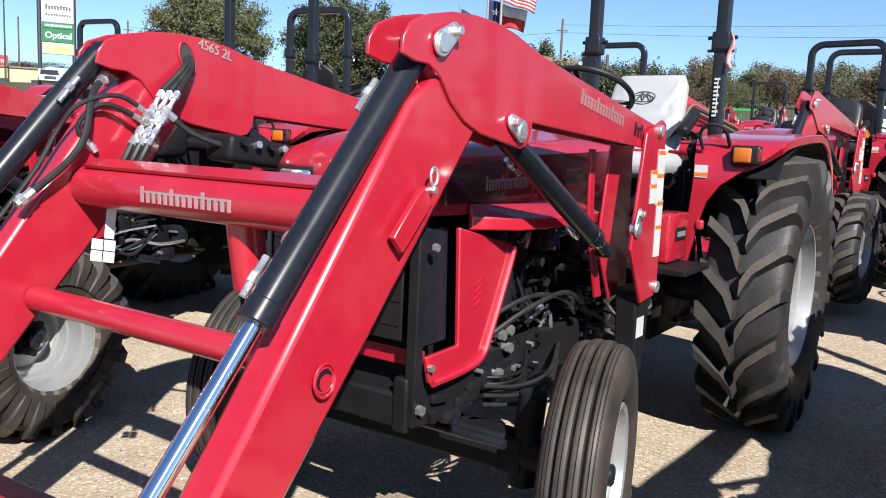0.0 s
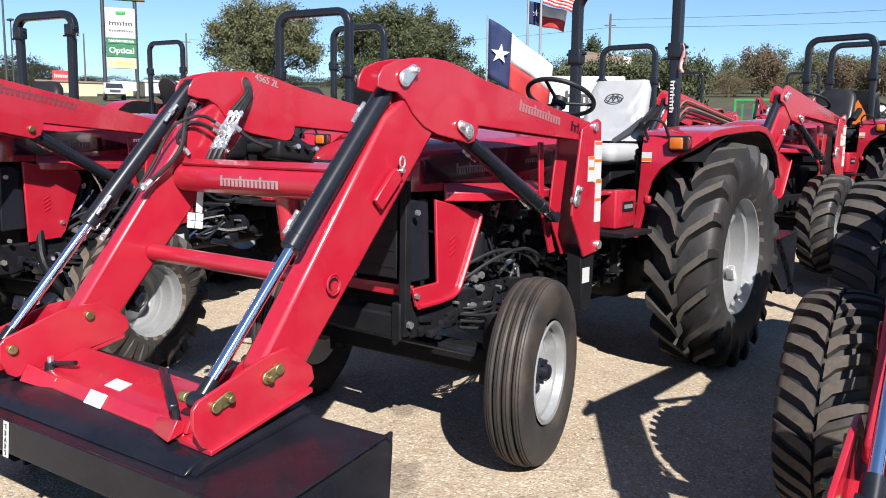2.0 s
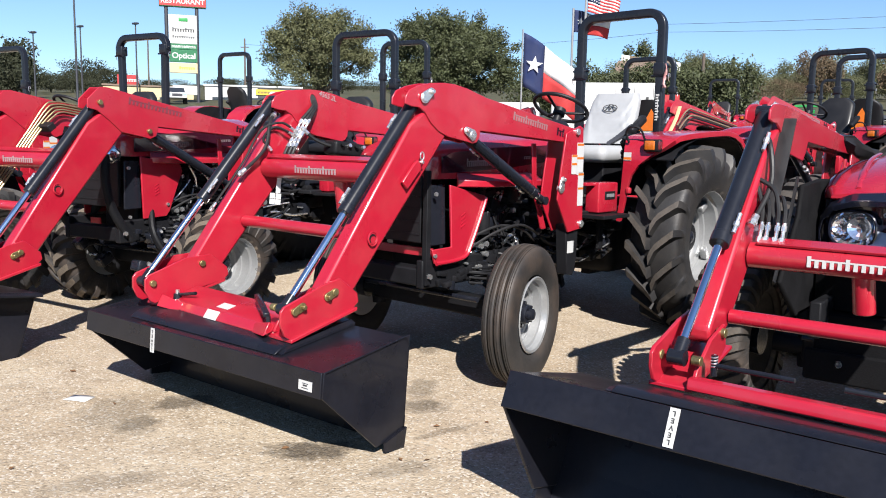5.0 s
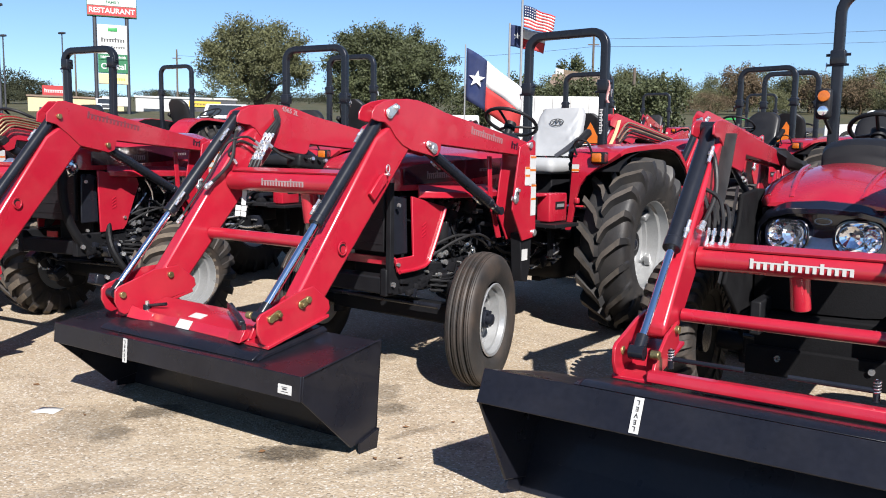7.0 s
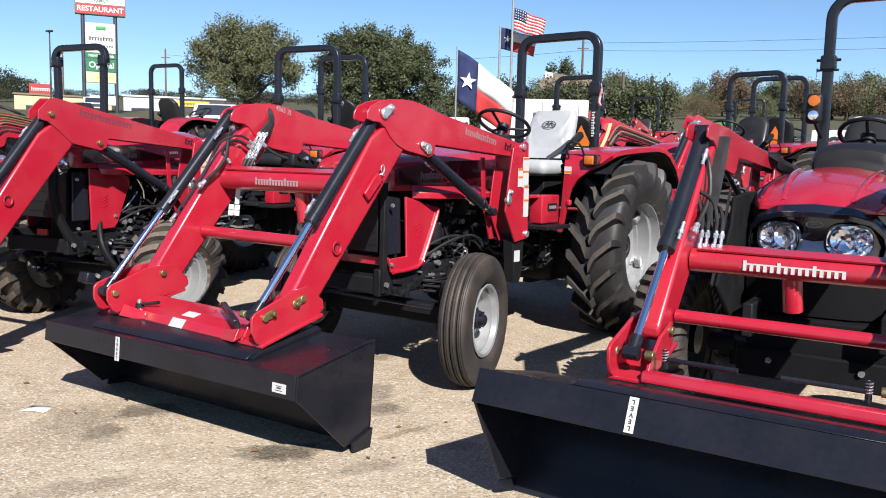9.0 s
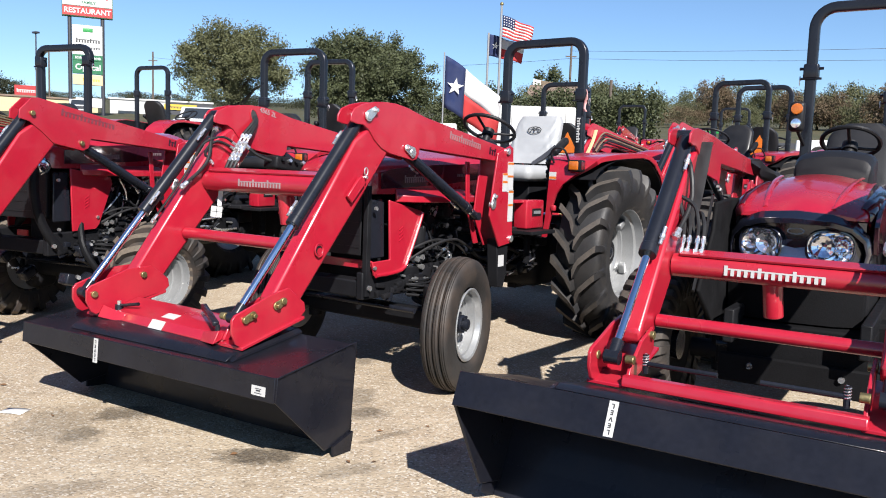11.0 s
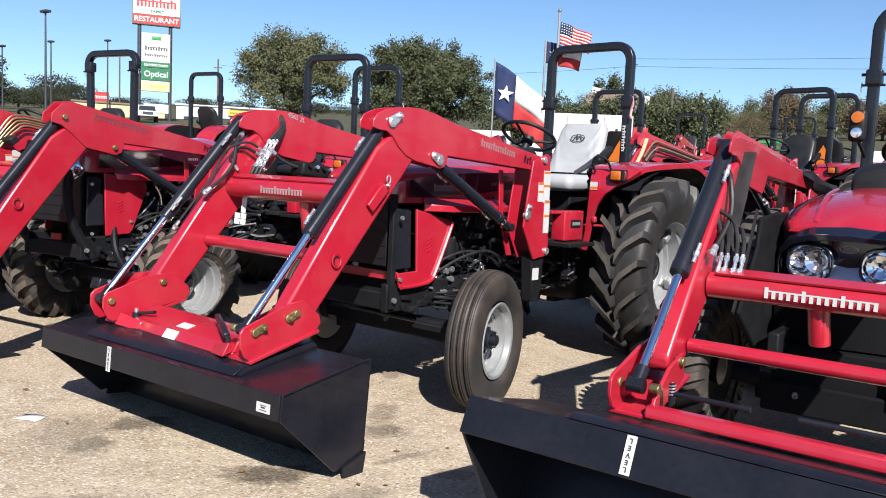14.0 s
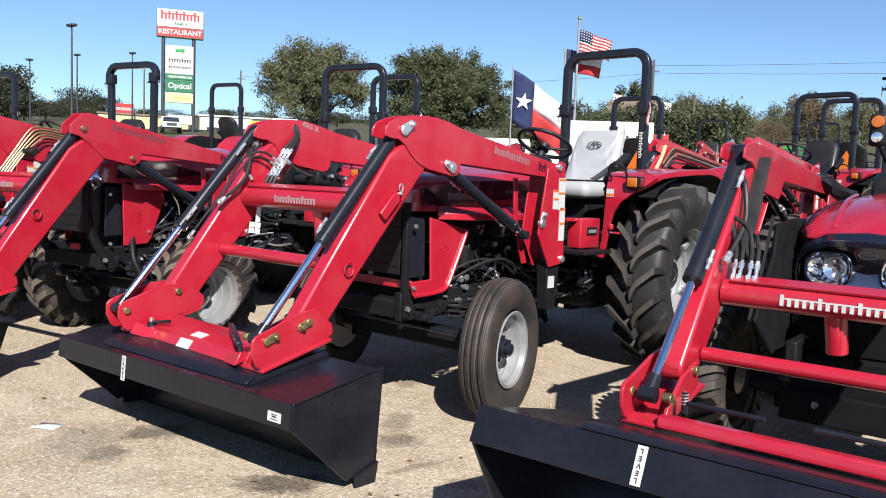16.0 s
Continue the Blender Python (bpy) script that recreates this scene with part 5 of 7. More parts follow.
def operator_station(parent, yr, seat_mat, seat_label):
    part("floor_plate", box((0, yr - 0.75, 0.90), (0.90, 0.75, 0.03)), PLASTIC, parent, "black footplate", 0.004)
    for s in (1, -1):
        part("step", box((s * 0.52, yr - 0.92, 0.885), (0.24, 0.34, 0.025)), CAST, parent, "black step", 0.004)
        part("step_hanger", box((s * 0.44, yr - 0.80, 0.76), (0.03, 0.05, 0.24)), CAST, parent, "", 0.004)
        part("tool_box", soft_box((s * 0.475, yr - 0.855, 1.005), (0.11, 0.25, 0.205), 0.012), RED, parent, "red side box")
        part("box_rail", box((s * 0.46, yr - 1.00, 1.098), (0.08, 0.20, 0.022)), RED, parent, "", 0.004)
        plaque = part("box_plate", box((s * 0.532, yr - 0.84, 1.02), (0.006, 0.13, 0.055)), CAST, parent, "dark name plate", 0.002)
        part("plate_inlay", box((s * 0.5355, yr - 0.84, 1.02), (0.003, 0.10, 0.022)), STEEL, plaque)
    part("dash", soft_box((0, yr - 0.98, 1.36), (0.44, 0.28, 0.34), 0.07), PLASTIC, parent, "black dash cowl")
    steering_wheel(parent, (0, yr - 0.68, 1.625), 0.20, -28)
    st = seat(parent, yr + 0.03, 1.33, seat_mat, seat_label)
    part("seat_base", box((0, yr - 0.15, 1.12), (0.34, 0.36, 0.28)), CAST, parent, "", 0.01)
    for s in (1, -1):
        for k in range(3):
            x = s * (0.30 + 0.05 * k)
            y = yr - 0.25 - 0.10 * k
            bm = rod((x, y, 1.05), (x + s * 0.02, y - 0.03, 1.24 + 0.03 * k), 0.009, None, 8)
            bmesh.ops.create_uvsphere(bm, u_segments=10, v_segments=8, radius=0.024, matrix=Matrix.Translation((x + s * 0.02, y - 0.03, 1.25 + 0.03 * k)))
            part("lever", bm, PLASTIC, parent, "black control lever")
    part("rear_console", box((0, yr + 0.22, 1.12), (0.80, 0.30, 0.30)), CAST, parent, "", 0.02)
    # armrest flap
    part("armrest", soft_box((0.27, yr - 0.02, 1.52), (0.06, 0.24, 0.06), 0.02, Matrix.Rotation(0.5, 4, "X")), PLASTIC, st)
    if seat_mat is VINYL:
        # dark vinyl bare where the cover is folded back
        a, b = Vector((0.245, yr - 0.045, 1.512)), Vector((0.068, yr - 0.105, 1.372))
        across = Vector((0.5, -0.25, -0.62)).normalized() * 0.026
        out = Vector((0, -0.010, 0.003))
        secs = []
        for k in range(7):
            c = a.lerp(b, k / 6) + Vector((0, 0, -0.008 * math.sin(math.pi * k / 6)))
            w = across * (1.0 - 0.35 * (k / 6) ** 2)
            secs.append([c + w, c + w * 0.8 + out, c - w * 0.8 + out, c - w])
        part("seat_trim", loft(secs), CHARCOAL, st, "bare charcoal vinyl strip")
    return st


def emblem(parent, yr):
    """Oval mark on the seat back, drawn as plain strokes."""
    m = axes((0.0, yr + 0.026, 1.655), (1, 0, 0), (0, 0.42, 1))
    bm = bmesh.new()
    ring = [m @ Vector((0.062 * math.cos(a), 0.030 * math.sin(a), 0.0)) for a in [2 * math.pi * k / 28 for k in range(28)]]
    add_sweep(bm, ring, 0.0035, None, 5, False, True)
    for a, b in (((-0.04, -0.02), (-0.01, 0.028)), ((-0.01, 0.028), (0.0, -0.01)), ((0.0, -0.01), (0.02, 0.028)), ((0.02, 0.028), (0.045, -0.018))):
        add_rod(bm, m @ Vector((*a, 0)), m @ Vector((*b, 0)), 0.0035, None, 5)
    return part("seat_mark", bm, INK, parent, "black oval mark")


def ident(y, z):
    return (y, z)


def utility_tractor(m, label, d=0.0, rear_y=2.05, rear=(0.688, 0.365, 0.36, 0.742), front=("rib", 0.40, 0.180, 0.207, 0.70), front_y=0.0, bar=(2.20, 2.385, 0.36), seat_mat=VINYL, seat_label="white plastic-covered seat", hole=(-1.057, 0.897), detail=True, bucket_turn=0, seed=3, dark=False, front_rubber=DUSTY, rear_rubber=RUBBER, model="4565 2L", bar_flare=0.0, lift=0.0, bucket_half=0.915, bucket_yaw=0.0, bucket_shift=(0, 0)):
    t = thing("tractor", label, "tractor", m, "red tractors on the lot")
    loader(t, ident, 0.0, (-0.87, 1.198), (-1.03, 0.90), bucket_turn, bucket_shift, True, hole, "brass" if lift else detail, model, dark, False, bucket_half, bucket_yaw)
    before = set(t.children)
    utility_bonnet(t, d, "bare" if lift else detail)
    engine(t, d, seed, detail)
    for ob in set(t.children) - before:
        ob.location.z += lift
    front_axle(t, front_y, front[1], front[4] - 0.05, front[0] != "rib")
    for s in (1, -1):
        wheel(t, front[0], front[1], front[2], front[3], s * front[4], front_y, s, front_rubber, 0.035 if front[0] == "rib" else 0.085, "dusty ribbed front tyre" if front[0] == "rib" else "dusty front tyre with bar tread", SILVER, 13.0 if front[0] == "rib" else 0.0)
        wheel(t, "bar", rear[0], rear[1], rear[2], s * rear[3], rear_y, s, rear_rubber, 0.075, "black rear tyre with deep bar tread")
        fender(t, s, rear_y, rear[3] - 0.285, rear[3] + 0.12)
    part("rear_axle", rod((-rear[3], rear_y, rear[0]), (rear[3], rear_y, rear[0]), 0.10, None, 20), CAST, t, "black rear axle")
    part("axle_housing", soft_box((0, rear_y + 0.05, 0.66), (0.52, 0.70, 0.56), 0.08), CAST, t, "black rear axle housing")
    part("drawbar", box((0, rear_y + 0.30, 0.37), (0.08, 1.10, 0.04)), CAST, t, "black drawbar", 0.006)
    for s in (1, -1):
        link = part("lower_link", sweep(smooth_path([(s * 0.24, rear_y + 0.05, 0.46), (s * 0.30, rear_y + 0.40, 0.44), (s * 0.38, rear_y + 0.95, 0.50)], 4), 0.018, 0.038, 8), CAST, t, "black lower hitch link")
        part("link_rod", rod((s * 0.31, rear_y + 0.45, 0.46), (s * 0.26, rear_y + 0.32, 0.95), 0.014, None, 8), CAST, link)
    operator_station(t, rear_y, seat_mat, seat_label)
    rops(t, *bar, flare=bar_flare)
    if lift:
        clutter = random.Random(17)
        case = part("axle_case", soft_box((0, front_y, 0.44), (1.10, 0.16, 0.16), 0.05), CAST, t, "black driven front axle case")
        for s in (1, -1):
            part("final_drive", soft_box((s * 0.50, front_y, 0.42), (0.16, 0.24, 0.34), 0.07), CAST, case)
            part("swing_arm", sweep(smooth_path([(s * 0.30, front_y - 0.30, 0.86), (s * 0.40, front_y - 0.36, 0.66), (s * 0.46, front_y - 0.26, 0.46), (s * 0.44, front_y - 0.10, 0.34)], 5), 0.034, 0.024, 10), CAST, case)
            for k in range(7):
                y, z = front_y - 0.30 + clutter.uniform(-0.14, 0.16), clutter.uniform(0.40, 0.86)
                part("bolt", rod((s * 0.42, y, z * 0.8), (s * 0.47, y - 0.03, z * 0.8), clutter.uniform(0.010, 0.017), None, 6), ZINC, case)
                part("bracket", soft_box((s * 0.34, y, z * 0.75), (0.10, 0.12, 0.08), 0.015, Matrix.Rotation(clutter.uniform(-0.6, 0.6), 4, "X")), BLACK, case)
        part("reflector", box((0.19, -0.50, 0.775), (0.10, 0.012, 0.040)), SIGNRED, case, "small red reflector")
    return t


def slow_vehicle_triangle(parent, x, y, z):
    bm = bmesh.new()
    a = [bm.verts.new(p) for p in ((x - 0.17, y, z), (x + 0.17, y, z), (x, y, z + 0.30))]
    b = [bm.verts.new(p) for p in ((x - 0.17, y + 0.006, z), (x + 0.17, y + 0.006, z), (x, y + 0.006, z + 0.30))]
    bm.faces.new(a)
    bm.faces.new(b)
    for i in range(3):
        j = (i + 1) % 3
        bm.faces.new((a[i], a[j], b[j], b[i]))
    part("slow_vehicle_triangle", bm, ORANGE, parent, "orange slow vehicle triangle")


def compact_tractor(m, label):
    """Smaller tractor with a rounded bonnet, twin headlights and a black cowl."""
    t = thing("tractor", label, "tractor", m, "red tractors on the lot")
    f = lambda y, z: (y * 0.96 + 0.05, 0.66 + (z - 0.62) * 0.875)
    loader(t, f, 0.08, (-0.883, 0.950), (-1.065, 0.738), -20, (-0.07, 0.13), False, (-1.057, 0.897), True, "", False, True)
    cx = -0.055
    secs = []
    for y, w, zt, zb, c, r in ((-0.130, 0.255, 1.175, 1.140, 0.02, 0.02), (-0.05, 0.295, 1.225, 1.135, 0.03, 0.04), (0.10, 0.322, 1.278, 1.04, 0.04, 0.06), (0.30, 0.330, 1.325, 1.03, 0.05, 0.07), (0.55, 0.335, 1.352, 1.03, 0.05, 0.08), (0.78, 0.335, 1.362, 1.03, 0.05, 0.08)):
        secs.append([(x + cx, yy, z) for x, yy, z in hood_section(y, w, zt, zb, c, r)])
    hood = part("bonnet", loft(secs), RED_HOOD, t, "glossy red rounded bonnet with a black front")

    def nose(x):
        return -0.172 + 0.95 * x * x

    outer = [(0.300, 0.885), (0.318, 0.985), (0.306, 1.060), (0.252, 1.125), (0.155, 1.160), (0.0, 1.172)]
    inner = [(0.283, 0.905), (0.298, 0.985), (0.286, 1.035), (0.236, 1.083), (0.148, 1.108), (0.0, 1.116)]
    outer += [(-x, z) for x, z in outer[-2::-1]]
    inner += [(-x, z) for x, z in inner[-2::-1]]
    rim_secs = []
    for (xo, zo), (xi, zi) in zip(outer, inner):
        out = 0.035 * max(0.0, (zo - 0.985) / 0.187)
        y = nose(xo)
        rim_secs.append([(cx + xo, y + 0.13, zo + 0.012), (cx + xo, y + 0.012 - out * 0.4, zo + 0.004), (cx + (xo + xi) / 2, y - 0.006 - out, (zo + zi) / 2), (cx + xi, nose(xi) - out, zi), (cx + xi, nose(xi) + 0.07, zi)])
    part("front_brow", loft(rim_secs), NAVY, hood, "glossy black brow round the headlights", 0.003)
    cols = [-0.29 + 0.58 * k / 12 for k in range(13)]
    part("lamp_panel", loft([[(cx + x, nose(x) + 0.035, 0.885), (cx + x, nose(x) + 0.035, 1.130), (cx + x, nose(x) + 0.075, 1.130), (cx + x, nose(x) + 0.075, 0.885)] for x in cols]), NAVY, hood, "glossy black panel behind the headlights")
    part("nose_mark", sweep([(cx + 0.036 * math.cos(q), nose(0) + 0.032, 1.078 + 0.014 * math.sin(q)) for q in [2 * math.pi * k / 20 for k in range(20)]], 0.003, None, 5, False, True), BLUECHROME, hood, "small oval mark")
    # raised middle of the bonnet between two creases
    for s in (1, -1):
        part("bonnet_crease", sweep(smooth_path([(cx + s * 0.150, -0.10, 1.186), (cx + s * 0.165, 0.05, 1.250), (cx + s * 0.185, 0.30, 1.310), (cx + s * 0.20, 0.56, 1.337)], 5), 0.005, 0.012, 8), RED_HOOD, hood)
    shell = [[(cx - 0.305, y0, z), (cx - 0.19, y1, z), (cx, y1 - 0.02, z), (cx + 0.19, y1, z), (cx + 0.305, y0, z), (cx + 0.305, 0.10, z), (cx - 0.305, 0.10, z)] for y0, y1, z in ((-0.05, -0.115, 0.64), (-0.07, -0.128, 0.80), (-0.075, -0.135, 0.905))]
    part("grille", loft(shell), MESHBLACK, t, "black grille below the headlights")
    for s in (1, -1):
        lx, lz = cx + s * 0.154, 1.010

        def oval(q, f=1.0):
            a, b = math.cos(q), math.sin(q)
            return lx + 0.099 * f * math.copysign(abs(a) ** 0.75, a), lz + 0.078 * f * math.copysign(abs(b) ** 0.75, b)

        tilt = random.Random(31 + s)
        bowl = bmesh.new()
        rings = []
        for f in (1.0, 0.86, 0.70, 0.52, 0.34, 0.16):
            ring = []
            for k in range(26):
                x, z = oval(2 * math.pi * k / 26, f)
                ring.append(bowl.verts.new((x, nose(x - cx) - 0.004 + 0.034 * (1 - f * f) + tilt.uniform(-0.006, 0.006) * (f < 0.99), z)))
            rings.append(ring)
        for p, q in zip(rings, rings[1:]):
            for k in range(26):
                bowl.faces.new((p[k], p[(k + 1) % 26], q[(k + 1) % 26], q[k]))
        bowl.faces.new(rings[-1])
        lamp = part("headlight", bowl, LENS, hood, "clear oval headlight with a faceted bowl")
        lamp.data.polygons.foreach_set("use_smooth", [False] * len(lamp.data.polygons))
        part("lamp_bezel", sweep([(oval(q)[0], nose(oval(q)[0] - cx) - 0.004, oval(q)[1]) for q in [2 * math.pi * k / 40 for k in range(40)]], 0.006, None, 6, False, True), NAVY, lamp)
        for dx, r in ((-0.030, 0.050), (0.052, 0.034)):
            cup = part("reflector", lathe([(0.020, 0.0), (0.016, r * 0.40), (0.006, r * 0.75), (-0.003, r), (0.001, r * 1.07)], 0, 0, 0, 16), LENS, lamp)
            cup.matrix_basis = Matrix.Translation((lx + s * dx, nose(lx + s * dx - cx) + 0.002, lz + 0.004)) @ Matrix.Rotation(radians(90) + s * 0.2, 4, "Z")
            cup.data.polygons.foreach_set("use_smooth", [False] * len(cup.data.polygons))
        dk = plate([(-0.06, 1.115), (0.06, 1.180), (0.30, 1.235), (0.76, 1.262), (0.78, 0.98), (0.0, 0.98)], cx + s * 0.318, cx + s * 0.341)
        part("side_decal", dk, MAROON, hood, "glossy dark side panel", 0.004)
        wrap = []
        for sec in secs[1:]:
            edge = [p for p in sec if s * (p[0] - cx) > 0.17 and p[2] > 1.02]
            edge.sort(key=lambda p: (round(s * (p[0] - cx), 4), -p[2]))
            wrap.append([(x + s * 0.004, y, z + 0.004) for x, y, z in edge])
        n = min(len(w) for w in wrap)
        wrap = [w[-n:] for w in wrap]
        bm = bmesh.new()
        rows = [[bm.verts.new(p) for p in w] for w in wrap]
        for p, q in zip(rows, rows[1:]):
            for k in range(n - 1):
                bm.faces.new((p[k], p[k + 1], q[k + 1], q[k]))
        part("shoulder_decal", bm, MAROON, hood, "glossy dark shoulder panel").modifiers.new("thick", "SOLIDIFY").thickness = 0.002
        part("side_grille", box((cx + s * 0.305, 0.35, 0.84), (0.02, 0.62, 0.36)), PLASTIC, t, "black side grille", 0.008)
    part("centre_trim", loft([[(cx + x, nose(x) - 0.026, 0.925), (cx + x, nose(x) + 0.030, 0.998 + 0.15 * abs(x)), (cx + x, nose(x) + 0.040, 0.998 + 0.15 * abs(x)), (cx + x, nose(x) + 0.034, 0.925)] for x in (-0.090, -0.05, 0.0, 0.05, 0.090)]), BLUECHROME, hood, "bright trim between the headlights")
    part("lower_trim", sweep([(cx + x, nose(x) - 0.004, 0.912 + 0.10 * x * x) for x in cols], 0.010, 0.012, 8), BLUECHROME, hood, "bright strip below the headlights")
    dome = []
    for y, w, zt in ((0.58, 0.180, 1.400), (0.60, 0.190, 1.450), (0.66, 0.197, 1.478), (0.76, 0.199, 1.490), (0.90, 0.195, 1.494), (1.02, 0.18, 1.480)):
        dome.append([(x + cx + 0.045, yy, z) for x, yy, z in hood_section(y, w, zt, 1.25, 0.015, 0.06)])
    part("dash_cowl", loft(dome), PLASTIC, t, "black rounded dash cowl")
    steering_wheel(t, (0.0, 1.25, 1.555), 0.160, -32)
    seat_part = seat(t, 1.66, 1.25, SEATBLACK, "black vinyl seat")
    seat_part.location = (0.02, 0.0, -0.04)
    bar_part = rops(t, 1.78, 2.47, 0.42, 2.05, 0.95, 0.13)
    bar_part.location.x = 0.09
    pod = part("signal_lamp", soft_box((-0.37, 1.60, 1.735), (0.10, 0.06, 0.20), 0.03), PLASTIC, t, "black lamp pod with amber and clear lenses")
    part("amber_lens", lathe([(0.0, 0.0), (0.0, 0.038), (-0.012, 0.034), (-0.018, 0.0)], 0, 0, 0, 20), AMBER, pod).matrix_basis = Matrix.Translation((-0.37, 1.568, 1.785)) @ Matrix.Rotation(radians(90), 4, "Z")
    part("clear_lens", lathe([(0.0, 0.0), (0.0, 0.034), (-0.012, 0.030), (-0.018, 0.0)], 0, 0, 0, 20), LENS, pod).matrix_basis = Matrix.Translation((-0.37, 1.568, 1.690)) @ Matrix.Rotation(radians(90), 4, "Z")
    part("lamp_stalk", rod((-0.37, 1.62, 1.66), (-0.34, 1.76, 1.55), 0.012, None, 8), PLASTIC, pod)
    engine(t, 0.1, 9, False)
    part("front_bolster", box((0, -0.08, 0.50), (0.64, 0.22, 0.26)), MESHBLACK, t, "black front bolster", 0.01)
    part("axle_guard", box((0, 0.16, 0.50), (0.86, 0.20, 0.30)), MESHBLACK, t, "", 0.02)
    part("skid_plate", box((0, -0.205, 0.40), (0.70, 0.03, 0.14)), MESHBLACK, t, "", 0.01)
    for s in (1, -1):
        part("bolt", rod((s * 0.20, -0.235, 0.42), (s * 0.20, -0.215, 0.42), 0.015, None, 8), ZINC, t)
    front_axle(t, 0.05, 0.42, 0.55, True)
    for s in (1, -1):
        wheel(t, "block", 0.422, 0.27, 0.235, s * 0.73, 0.05, s, DUSTY, 0.05, "dusty front tyre with block tread", CAST)
        wheel(t, "block", 0.60, 0.42, 0.33, s * 0.74, 1.62, s, RUBBER, 0.08, "black rear tyre with block tread")
        fd = [(1.22, 1.02), (1.25, 1.18), (1.33, 1.28), (1.46, 1.315), (1.80, 1.315), (2.05, 1.26), (2.20, 1.12), (2.16, 1.10), (2.03, 1.225), (1.80, 1.28), (1.46, 1.28), (1.35, 1.25), (1.285, 1.16), (1.255, 1.02)]
        g = part("mudguard", plate(fd, s * 0.40, s * 0.60), RED, t, "red mudguard over the rear wheel", 0.008)
        part("mudguard_wall", plate(fd[:7] + [(2.0, 0.9)], s * 0.395, s * 0.41), RED, g)
    part("rear_axle", rod((-0.74, 1.62, 0.60), (0.74, 1.62, 0.60), 0.09, None, 16), CAST, t, "black rear axle")
    part("floor_plate", box((0, 1.10, 0.80), (0.90, 0.60, 0.03)), PLASTIC, t, "black footplate", 0.004)
    # hose bank on the cross tube by the arm
    for k in range(4):
        x = -0.375 + 0.024 * k + (0.010 if k > 1 else 0.0)
        if k % 2:
            path = [(x, -0.862, 1.075), (x - 0.004, -0.845, 1.12), (x - 0.030, -0.80, 1.165), (x - 0.065, -0.76, 1.150), (-0.415, -0.745, 1.09), (-0.42, -0.76, 1.02)]
        else:
            path = [(x, -0.862, 1.075), (x - 0.004, -0.85, 1.13), (x - 0.035, -0.82, 1.20), (-0.435, -0.80, 1.25), (-0.450, -0.77, 1.32), (-0.445, -0.735, 1.39)]
        hose(t, path, 0.0085, False)
        bm = rod((x, -0.885, 0.985), (x + 0.003, -0.862, 1.075), 0.0075, None, 8)
        add_rod(bm, (x, -0.882, 1.00), (x + 0.001, -0.878, 1.02), 0.0110, None, 6)
        add_rod(bm, (x + 0.002, -0.868, 1.045), (x + 0.003, -0.864, 1.065), 0.0100, None, 8)
        part("coupling", bm, ZINC, t, "zinc plated hydraulic couplings")
    part("side_shroud", plate([(-0.56, 0.80), (-0.355, 1.07), (-0.33, 1.20), (-0.05, 1.22), (0.56, 1.20), (0.62, 0.62), (-0.30, 0.62)], -0.395, -0.372), MESHBLACK, t, "black loader mounting frame", 0.01)
    part("frame_bar", sweep(smooth_path([(-0.40, -0.565, 0.80), (-0.40, -0.44, 1.00), (-0.40, -0.33, 1.23)], 4), 0.016, 0.006, 8), HOSE, t, "flat black bar")
    drape_b = []
    for y, w, zt, zb in ((0.44, 0.03, 1.425, 1.39), (0.52, 0.07, 1.435, 1.345), (0.64, 0.062, 1.415, 1.31), (0.80, 0.075, 1.40, 1.285), (0.98, 0.066, 1.375, 1.265), (1.14, 0.08, 1.365, 1.235), (1.26, 0.05, 1.335, 1.27)):
        drape_b.append([(-0.42 + w * math.cos(q) * (1 + 0.20 * math.sin(3 * q + y * 9)), y + 0.012 * math.sin(5 * q), (zt + zb) / 2 + (zt - zb) / 2 * math.sin(q) * (1 + 0.14 * math.sin(4 * q - y * 13))) for q in [2 * math.pi * k / 14 for k in range(14)]])
    part("lever_cover", loft(drape_b), SEATBLACK, t, "black cloth cover draped over the levers")
    part("rubber_flap", sweep(smooth_path([(-0.37, -0.84, 1.06), (-0.375, -0.70, 1.25), (-0.38, -0.58, 1.47)], 5), 0.004, 0.030, 8), HOSE, t)
    return t


# ---- ground ----
def rise(x, y):
    """Height of the land: the lot is flat in front and the ground beyond climbs gently."""
    s = (x - 3.2) * -0.50 + (y + 4.0) * 0.866
    u = s - 4.0
    return 0.0 if u <= 0 else 0.075 * (math.sqrt(u * u + 64.0) - 8.0)


def build_ground():
    xs = [-600, -400, -280, -200, -150, -110, -80, -60, -45, -34, -26, -20, -15, -11, -8, -6, -4, -2, 0, 2, 4, 6, 9, 13, 20, 30, 45, 70, 110, 170, 260, 400, 600]
    ys = [-120, -60, -30, -15, -8, -4, -2, 0, 2, 4, 6, 8, 10, 12, 14, 16, 18, 21, 25, 30, 36, 44, 55, 70, 90, 120, 160, 220, 300, 420, 600]
    bm = bmesh.new()
    grid = [[bm.verts.new((x, y, rise(x, y))) for x in xs] for y in ys]
    for a, b in zip(grid, grid[1:]):
        for i in range(len(xs) - 1):
            bm.faces.new((a[i], a[i + 1], b[i + 1], b[i]))
    ob = part("ground", bm, GROUND)
    tagged(ob, "pale crushed concrete lot with dark oil stains", "ground", "", "structure")


build_ground()

